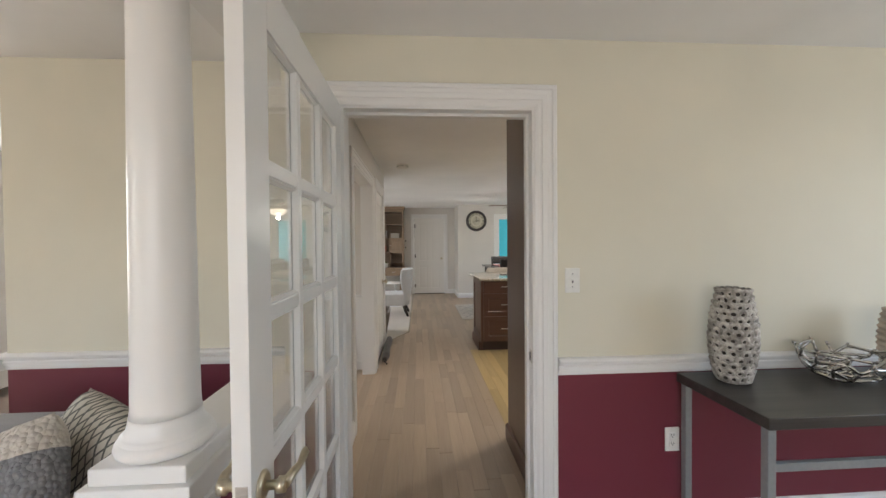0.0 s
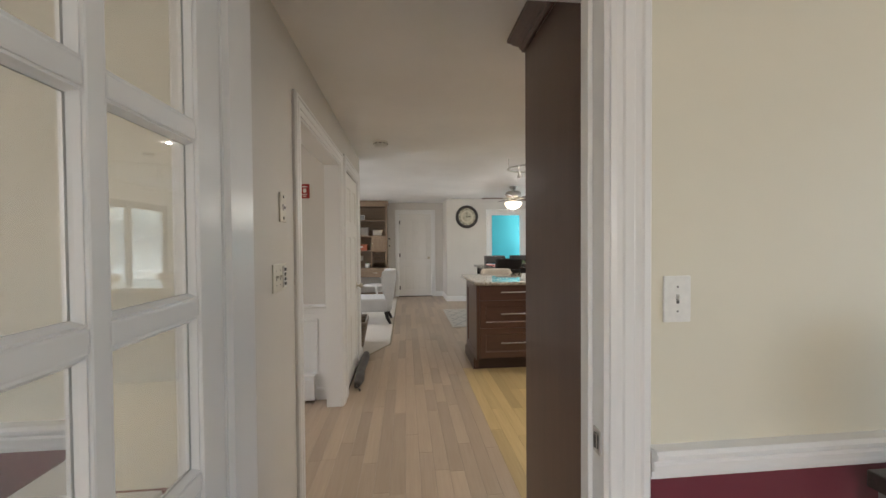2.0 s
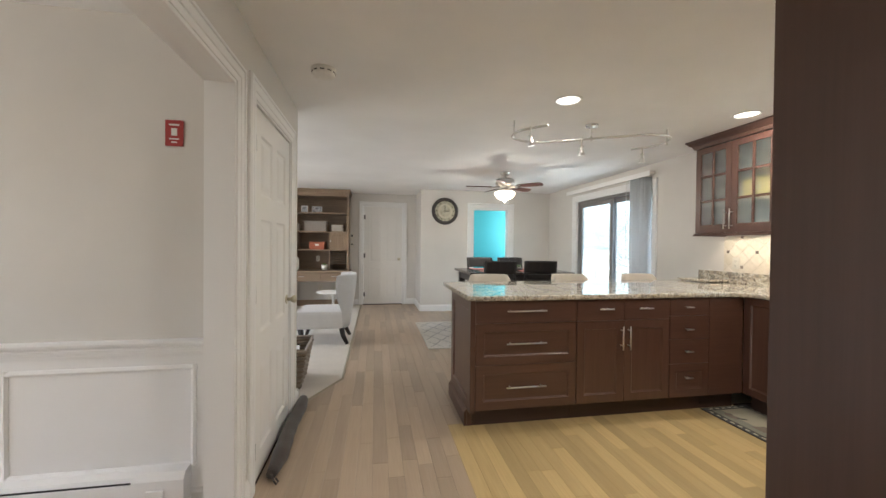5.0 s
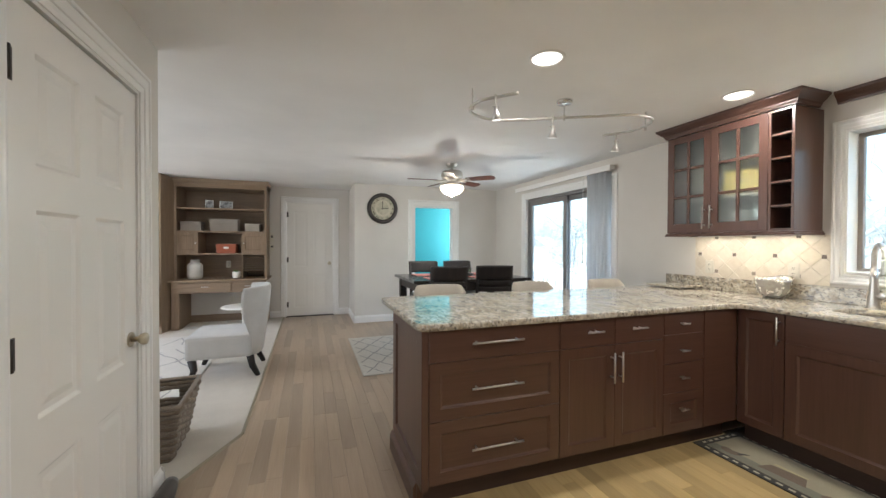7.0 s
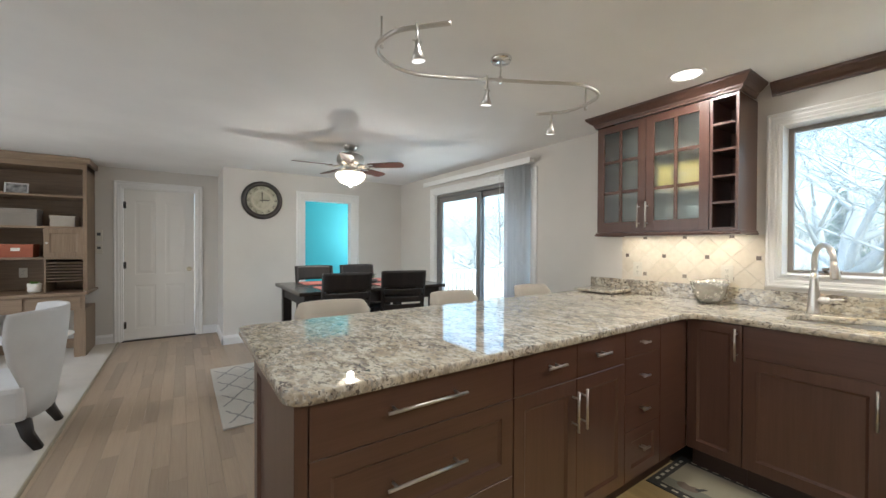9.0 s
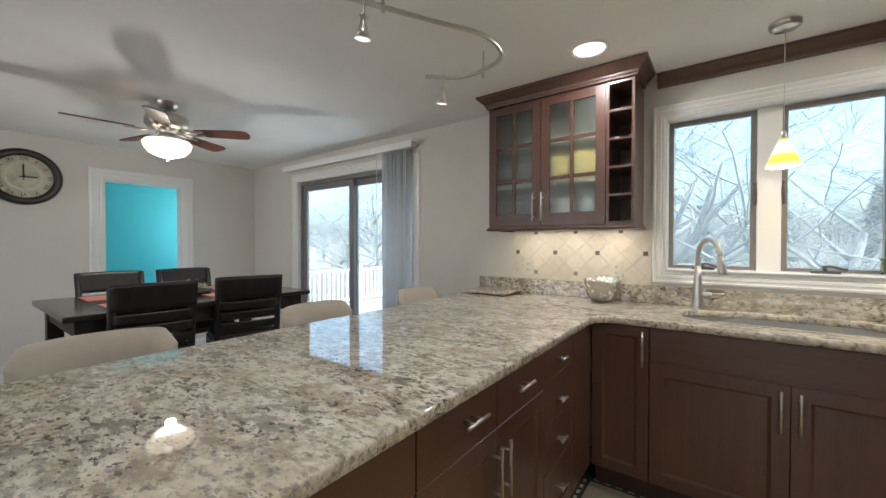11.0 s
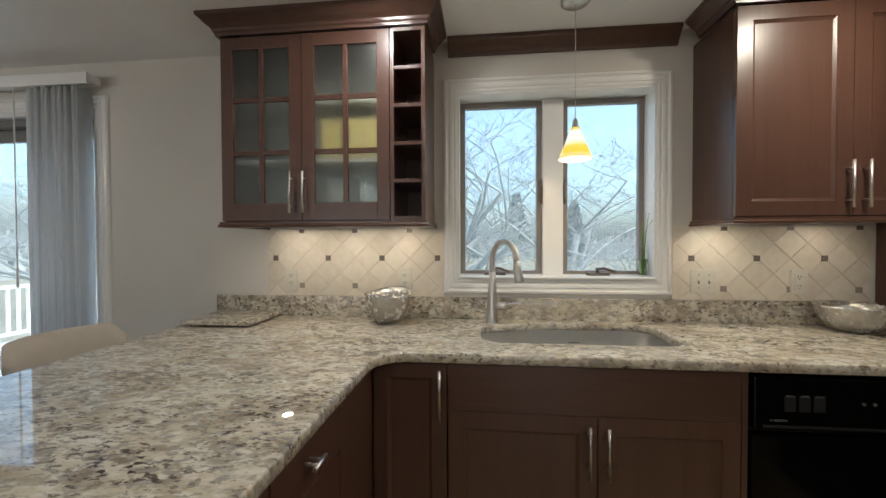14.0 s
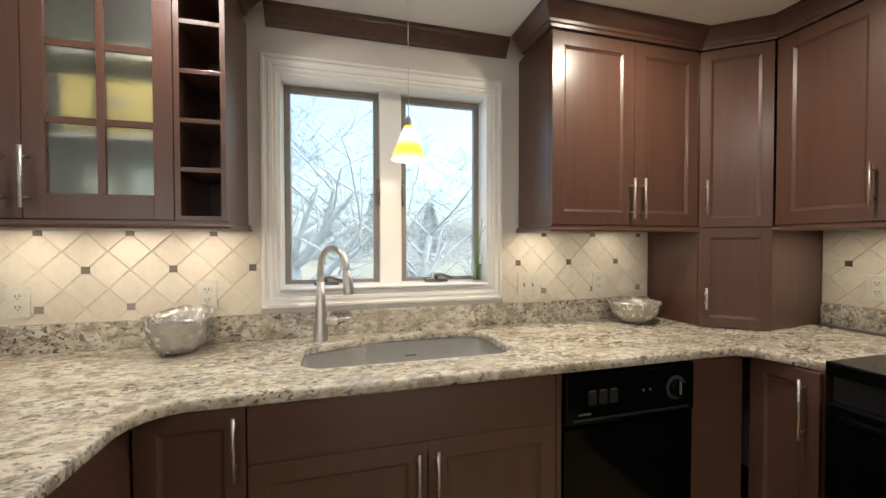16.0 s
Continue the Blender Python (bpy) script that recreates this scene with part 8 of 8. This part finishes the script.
def knit_mat():
    m, nt, p = mat("chunky_knit_grey_cream")
    tc = nt.nodes.new("ShaderNodeTexCoord")
    sep = nt.nodes.new("ShaderNodeSeparateXYZ")
    nt.links.new(tc.outputs["Object"], sep.inputs[0])
    mr = nd(nt, "MapRange")
    mr.inputs["From Min"].default_value, mr.inputs["From Max"].default_value = -0.22, 0.22
    nt.links.new(sep.outputs["Y"], mr.inputs["Value"])
    vo = nd(nt, "TexVoronoi", Scale=75.0)
    nt.links.new(tc.outputs["Object"], vo.inputs["Vector"])
    band = ramp(nt, mr.outputs[0], [(0.0, (0.25, 0.25, 0.255)), (0.36, (0.55, 0.53, 0.49)), (0.40, (0.25, 0.25, 0.255)), (0.70, (0.62, 0.58, 0.52))], "CONSTANT")
    nt.links.new(mix(nt, 0.2, band, ramp(nt, vo.outputs["Distance"], [(0.1, (0.6, 0.58, 0.55)), (0.6, (0.08, 0.08, 0.08))]), "OVERLAY"), p.inputs["Base Color"])
    p.inputs["Roughness"].default_value = 0.95
    b = nd(nt, "Bump", Strength=0.9, Distance=0.012)
    b.invert = True
    nt.links.new(vo.outputs["Distance"], b.inputs["Height"])
    nt.links.new(b.outputs[0], p.inputs["Normal"])
    return m


def lattice_mat(name, ground, ink, scale):
    m, nt, p = mat(name)
    waves = []
    for turn in (0.42, -0.42):
        wv = nd(nt, "TexWave", Scale=scale, Distortion=2.2, Detail=1.0)
        wv.inputs["Detail Scale"].default_value = 0.6
        nt.links.new(coords(nt, (1, 1, 1), (0, 0, turn), world=False), wv.inputs["Vector"])
        waves.append(wv.outputs["Fac"])
    top = nt.nodes.new("ShaderNodeMath")
    top.operation = "MAXIMUM"
    nt.links.new(waves[0], top.inputs[0])
    nt.links.new(waves[1], top.inputs[1])
    nt.links.new(ramp(nt, top.outputs[0], [(0.86, ground), (0.93, ink)]), p.inputs["Base Color"])
    p.inputs["Roughness"].default_value = 0.9
    bump(nt, p, noise_tex(nt, coords(nt, world=False), 300, 2), 0.3, 0.001)
    return m


sofa = thing("sofa", pose(0, 0, 0), "grey upholstered sofa behind the half wall", "sofa")
SOFA = cloth("grey_sofa_cloth", (0.26, 0.25, 0.245), scale=380)
box_part("base", (-2.3, -0.84, 0.62, 1.45, 0.06, 0.30), SOFA, sofa, 0.03)
box_part("seat_cushion", (-2.12, -1.02, 0.60, 1.25, 0.301, 0.45), SOFA, sofa, 0.05)
box_part("backrest", (-2.3, -0.84, 1.26, 1.46, 0.301, 0.765), SOFA, sofa, 0.06)
box_part("armrest", (-1.01, -0.84, 0.60, 1.255, 0.301, 0.54), SOFA, sofa, 0.05)
for x in (-2.22, -0.95):
    for y in (0.70, 1.38):
        box_part("foot", (x - 0.03, x + 0.03, y - 0.03, y + 0.03, 0.0, 0.0605), ESPRESSO, sofa)
cushion("cushion", pose(-0.97, 1.17, 0.675, 74, 20, -24), 0.42, 0.40, 0.17, lattice_mat("cream_grey_lattice_cloth", (0.58, 0.55, 0.47), (0.13, 0.13, 0.12), 12), "cream cushion with dark grey lattice pattern on the sofa", 4)
cushion("cushion", pose(-1.06, 0.99, 0.69, 70, -26, -14), 0.42, 0.40, 0.15, knit_mat(), "chunky knit cushion in grey and cream on the sofa", 8, lumps=0.012, n=40)


# ---- outdoors ----
GZ = -0.95
m, nt, p = mat("winter_grass")
v = coords(nt)
n1, n2 = noise_tex(nt, v, 0.35, 5, 0.6), noise_tex(nt, v, 14, 4, 0.7)
col = mix(nt, 0.5, ramp(nt, n1, [(0.35, (0.13, 0.105, 0.07)), (0.6, (0.22, 0.19, 0.135))]), ramp(nt, n2, [(0.3, (0.10, 0.085, 0.05)), (0.7, (0.26, 0.225, 0.165))]))
nt.links.new(col, p.inputs["Base Color"])
p.inputs["Roughness"].default_value = 0.95
bump(nt, p, n2, 0.6, 0.05)
GRASS = m
bm = B()
s = 900
n = 40
grid = {}
xs = [-s, -300, -100, -30, 0, 10, 20, 30, 45, 60, 90, 140, 300, s]
for i, x in enumerate(xs):
    for j, y in enumerate(xs):
        d = math.hypot(x, y)
        grid[i, j] = bm.verts.new((x, y, GZ + (0.0 if d < 25 else min(1.5, (d - 25) * 0.012) * (0.5 + 0.5 * math.sin(x * 0.05 + y * 0.03)))))
for i in range(len(xs) - 1):
    for j in range(len(xs) - 1):
        bm.faces.new((grid[i, j], grid[i + 1, j], grid[i + 1, j + 1], grid[i, j + 1]))
solid("ground", bm, GRASS, "pale winter lawn", "ground", kind="structure")

DECKM = paint("pale_deck_boards", (0.46, 0.46, 0.45), rough=0.7, vary=0.14, bumpy=0.4, scale=30)
dk = thing("deck", pose(0, 0, 0), "pale wooden deck outside the sliding door", "deck")
dk["kind"] = "structure"
DZ = -0.22
for i in range(38):
    x = 3.74 + i * 0.145
    bm = B()
    bx(bm, x, x + 0.139, 5.2, 11.58, DZ - 0.03, DZ, 0.003)
    part("deck_board", bm, DECKM, dk)
bm = B()
bx(bm, 3.74, 9.24, 5.3, 5.38, GZ, DZ - 0.031)
bx(bm, 3.74, 9.24, 11.45, 11.53, GZ, DZ - 0.031)
part("joist", bm, DECKM, dk)
WHITEWOOD = paint("white_railing_paint", (0.80, 0.80, 0.80), rough=0.4, vary=0.02)
rl = thing("deck_railing", pose(0, 0, 0), "white painted deck railing with square balusters", "railing")
ends = [((3.95, 11.5), (9.15, 11.5)), ((9.15, 11.5), (9.15, 5.35))]
for a, b in ends:
    a, b = Vector(a), Vector(b)
    d = (b - a)
    L = d.length
    d.normalize()
    for z0, z1, w in ((DZ + 0.82, DZ + 0.87, 0.04), (DZ + 0.09, DZ + 0.14, 0.025)):
        bm = B()
        nv = Vector((-d.y, d.x)) * w
        vs = [(a + nv), (a - nv), (b - nv), (b + nv)]
        lo = [bm.verts.new((*q, z0)) for q in vs]
        hi = [bm.verts.new((*q, z1)) for q in vs]
        bm.faces.new(hi)
        bm.faces.new(lo)
        for i in range(4):
            bm.faces.new((lo[i], lo[(i + 1) % 4], hi[(i + 1) % 4], hi[i]))
        part("rail", bm, WHITEWOOD, rl)
    k = int(L / 0.13)
    pb = B()
    bx(pb, -0.018, 0.018, -0.018, 0.018, DZ + 0.14, DZ + 0.82)
    bal = mesh_of("baluster", pb, WHITEWOOD)
    for i in range(k + 1):
        q = a + d * (L * i / k)
        if i % 13 == 0:
            bm = B()
            bx(bm, q.x - 0.05, q.x + 0.05, q.y - 0.05, q.y + 0.05, DZ, DZ + 0.93, 0.006)
            bx(bm, q.x - 0.06, q.x + 0.06, q.y - 0.06, q.y + 0.06, DZ + 0.931, DZ + 0.955, 0.006)
            part("post", bm, WHITEWOOD, rl)
        else:
            o = new("baluster", bal)
            o.parent = rl
            o.location = (q.x, q.y, 0)

m, nt, p = mat("grey_bark")
v = coords(nt, (1, 1, 0.25))
n = noise_tex(nt, v, 18, 5, 0.7)
nt.links.new(ramp(nt, n, [(0.3, (0.20, 0.205, 0.20)), (0.7, (0.36, 0.365, 0.355))]), p.inputs["Base Color"])
p.inputs["Roughness"].default_value = 0.9
bump(nt, p, n, 0.8, 0.02)
BARK = m


def bare_tree(seed, height=8.0, trunk=0.19, low=0.6, levels=5, spread=0.75, limbs=5):
    """A leafless tree: a tapered trunk, and limbs that fork into twigs. Returns the two meshes."""
    r = random.Random(seed)
    tb, cb = B(), B()

    def grow(bm, p, d, length, rad, level):
        n = 5 if level < 3 else 4
        pts, rads = [p], [rad]
        q, dd = p, d
        for i in range(n):
            dd = (dd + Vector((r.uniform(-1, 1), r.uniform(-1, 1), r.uniform(-0.55, 0.75))) * 0.17).normalized()
            q = q + dd * (length / n)
            pts.append(q)
            rads.append(rad * (1 - 0.55 * (i + 1) / n))
        tube(bm, pts, rads, 7 if level < 1 else (5 if level < 3 else 3))
        if level >= levels:
            return
        kids = (limbs if level == 0 else r.choice((3, 4, 4)) if level < levels - 1 else 4)
        for k in range(kids):
            f = r.uniform(0.3 if level else low, 1.0) if k else 1.0
            i = min(n, max(1, int(round(f * n))))
            a = r.uniform(0, 6.283)
            side = Vector((math.cos(a), math.sin(a), r.uniform(-0.25, 0.45)))
            nd_ = (dd * (1 - spread) + side * spread + Vector((0, 0, 0.18))).normalized()
            grow(cb, pts[i], nd_, length * r.uniform(0.58, 0.8), max(0.006, rads[i] * r.uniform(0.5, 0.66)), level + 1)
    grow(tb, Vector((0, 0, -0.1)), Vector((r.uniform(-0.1, 0.1), r.uniform(-0.1, 0.1), 1)).normalized(), height * 0.36, trunk, 0)
    return mesh_of("trunk", tb, BARK), mesh_of("limbs", cb, BARK)


def plant_tree(meshes, at, turn, size, label):
    ob = thing("bare_tree", pose(*at, 0, 0, turn) @ Matrix.Scale(size, 4), label, "tree", "bare trees")
    for nm, me in zip(("trunk", "limbs"), meshes):
        o = new(nm, me)
        o.parent = ob
    return ob


T1 = bare_tree(11, 8.5, 0.25, 0.35, 4, 0.72, 11)
T2 = bare_tree(23, 7.5, 0.15, 0.25, 4, 0.78, 14)
T3 = bare_tree(37, 9.0, 0.17, 0.5, 5, 0.62, 5)
TL = "leafless grey tree with spreading limbs on the lawn"
for me, at, turn, size in ((T1, (10.5, 4.98, GZ), 40, 1.0), (T2, (9.6, 2.45, GZ), 10, 0.95), (T3, (16.0, 6.5, GZ), 200, 1.1), (T2, (11.5, 16.5, GZ), 120, 1.0), (T1, (17.0, 21.0, GZ), 250, 1.15), (T3, (9.0, 20.5, GZ), 60, 1.0), (T1, (21, 12, GZ), 130, 1.2), (T2, (20, -4.5, GZ), 300, 1.2)):
    plant_tree(me, at, turn, size, TL)
r3 = random.Random(44)
for k in range(42):
    a = radians(-42 + 128 * (k + r3.random()) / 42)
    d = r3.uniform(45, 75)
    plant_tree(r3.choice((T1, T2, T3)), (d * math.cos(a) + 3, d * math.sin(a) + 5, GZ + 0.2), r3.uniform(0, 360), r3.uniform(0.7, 1.1), "leafless tree in the far wood")


def conifer(at, h, seed):
    r = random.Random(seed)
    ob = thing("pine_tree", pose(*at), "dark green pine behind the bare trees", "tree", "pines")
    bm = B()
    tube(bm, [(0, 0, 0), (0, 0, h * 0.95)], [h * 0.02, 0.02], 7)
    part("trunk", bm, BARK, ob)
    bm = B()
    for k in range(900):
        f = r.random() ** 0.8
        z = h * (0.12 + 0.86 * f)
        R = h * 0.24 * (1 - f) ** 0.85 * r.uniform(0.35, 1.0) + 0.05
        a = r.uniform(0, 6.283)
        c = Vector((R * math.cos(a), R * math.sin(a), z - 0.15 * R))
        out = Vector((math.cos(a), math.sin(a), r.uniform(-0.5, 0.1))).normalized()
        s = out.cross(Vector((0, 0, 1))).normalized()
        L, w = h * 0.055 * r.uniform(0.6, 1.3), h * 0.014
        v = [bm.verts.new(c + q) for q in (out * -L, s * w, out * L, s * -w)]
        bm.faces.new(v)
        u = [bm.verts.new(c + q) for q in (out * -L, Vector((0, 0, w)), out * L, Vector((0, 0, -w)))]
        bm.faces.new(u)
    o = part("needles", bm, paint("pine_needles", (0.10, 0.14, 0.11), rough=0.8, vary=0.3), ob)
    tagged(o, kind="stuff")


for k, (x, y, h) in enumerate(((40, 5.6, 5.5), (42, 0.6, 7.5), (45, -6, 7), (41, 22, 7), (46, 10.5, 7), (37, 31, 7))):
    conifer((x, y, GZ), h, 60 + k)

# brush at the edge of the field
m, nt, p = mat("grey_brush")
v = coords(nt, (1, 1, 0.3))
n = noise_tex(nt, v, 3, 6, 0.7)
nt.links.new(ramp(nt, n, [(0.3, (0.30, 0.28, 0.26)), (0.7, (0.46, 0.44, 0.41))]), p.inputs["Base Color"])
p.inputs["Roughness"].default_value = 1.0
bm = B()
r4 = random.Random(77)
for k in range(5200):
    a = radians(r4.uniform(-55, 95))
    d = r4.uniform(42, 85)
    c = Vector((d * math.cos(a) + 3, d * math.sin(a) + 5, GZ))
    h = r4.uniform(1.2, 4.2)
    w = r4.uniform(0.05, 0.22)
    s = Vector((-math.sin(a), math.cos(a), 0))
    lean = s * r4.uniform(-0.8, 0.8)
    bm.faces.new([bm.verts.new(q) for q in (c - s * w, c + s * w, c + lean + Vector((0, 0, h)))])
solid("brush", bm, m, "grey leafless brush along the field", "brush", kind="stuff")

sh = thing("shed", pose(20.5, 33.0, GZ, 0, 0, 32), "small pale garden shed with dark window", "shed")
SHW = paint("pale_shed_boards", (0.50, 0.50, 0.48), rough=0.7, vary=0.06)
box_part("wall", (-1.6, 1.6, -1.3, 1.3, 0, 2.1), SHW, sh, 0.01)
bm = B()
extrude_profile(bm, [(-1.5, 2.1), (1.5, 2.1), (0, 3.0)], (-1.8, 0, 0), (1.8, 0, 0), (0, 1, 0))
part("roof", bm, plain("grey_shingle", (0.16, 0.16, 0.17), 0.9), sh)
box_part("window", (-0.3, 0.3, -1.33, -1.301, 0.95, 1.6), BLACKMAT, sh, 0.005)
box_part("door", (0.6, 1.3, -1.32, -1.301, 0.02, 1.85), WHITEWOOD, sh, 0.005)


# ---- floor strips ----
def planks(name, x0, x1, y0, y1, material, near, keep=None, width=0.083, seed=3, cap=290):
    """Oak strips along y with end joints; those within the near stretch are objects of their own, the rest one mesh."""
    rnd = random.Random(seed)
    bm = B()
    bx(bm, x0, x1, y0, y1, -0.0118, -0.006)
    floor = solid(name, bm, SUBFLOOR, kind="structure")
    lengths = (0.42, 0.6, 0.78, 0.95, 1.15, 1.4)
    shared = {}
    rest = B()
    left = 0

    def strip(bm, L, w):
        c = 0.0007
        lo = [bm.verts.new((x, y, -0.0075)) for x, y in ((0, 0), (w, 0), (w, L), (0, L))]
        mid = [bm.verts.new((x, y, -0.001)) for x, y in ((0, 0), (w, 0), (w, L), (0, L))]
        top = [bm.verts.new((x, y, 0.0)) for x, y in ((c, c), (w - c, c), (w - c, L - c), (c, L - c))]
        fs = []
        for a, b in ((lo, mid), (mid, top)):
            for i in range(4):
                fs.append(bm.faces.new((a[i], a[(i + 1) % 4], b[(i + 1) % 4], b[i])))
        fs.append(bm.faces.new(top))
        return lo + mid + top
    count = int(round((x1 - x0) / width))
    w = (x1 - x0) / count
    made = 0
    for i in range(count):
        y = y0 - rnd.random() * 0.9
        xa = x0 + i * w
        while y < y1 - 0.001:
            L = rnd.choice(lengths)
            a, b = max(y, y0), min(y + L, y1)
            y += L
            if b - a < 0.03:
                continue
            if keep and not keep(xa + w / 2, (a + b) / 2):
                continue
            g = 0.0005
            if made < cap and near(xa + w / 2, (a + b) / 2):
                key = round(b - a, 2)
                if key not in shared:
                    pb = B()
                    strip(pb, key - g, w - g)
                    shared[key] = mesh_of("plank", pb, material)
                ob = new("plank", shared[key])
                ob.location = (xa + g / 2, a + g / 2, 0)
                ob.parent = floor
                made += 1
            else:
                vs = strip(rest, b - a - g, w - g)
                for v in vs:
                    v.co += Vector((xa + g / 2, a + g / 2, 0))
    if len(rest.verts):
        rest_ob = new("strip_field", mesh_of("strip_field", rest, material_island(material)))
        rest_ob.parent = floor
        tagged(rest_ob, kind="stuff")
    else:
        rest.free()
    return floor


def material_island(m):
    """The same wood, varied by mesh island instead of by object."""
    c = m.copy()
    c.name = m.name + "_joined"
    nt = c.node_tree
    info = [n for n in nt.nodes if n.bl_idname == "ShaderNodeObjectInfo"]
    geo = nt.nodes.new("ShaderNodeNewGeometry")
    for n in info:
        for l in list(n.outputs["Random"].links):
            nt.links.new(geo.outputs["Random Per Island"], l.to_socket)
        nt.nodes.remove(n)
    return c


planks("floor_hall", -0.46, 0.65, SY1 - 0.17, BY - 0.001, OAK_GREY, lambda x, y: y < 9.9, keep=lambda x, y: y < 6.2 or x > -0.17)
planks("floor_kitchen", 0.65, 2.97, SY1, 4.72, OAK_YELLOW, lambda x, y: y > 2.4, seed=5)
planks("floor_dining", 0.65, WE, 4.72, NY - 0.001, OAK_GREY, lambda x, y: x < 1.5 and y > 5.0, seed=7, cap=160)
planks("floor_entry", -2.6, HX - 0.0, 2.03, 4.085, OAK_GREY, lambda x, y: x > -1.2, seed=9, cap=80)
planks("floor_recess", 0.65, 0.97, NY, BY - 0.001, OAK_GREY, lambda x, y: True, seed=11)
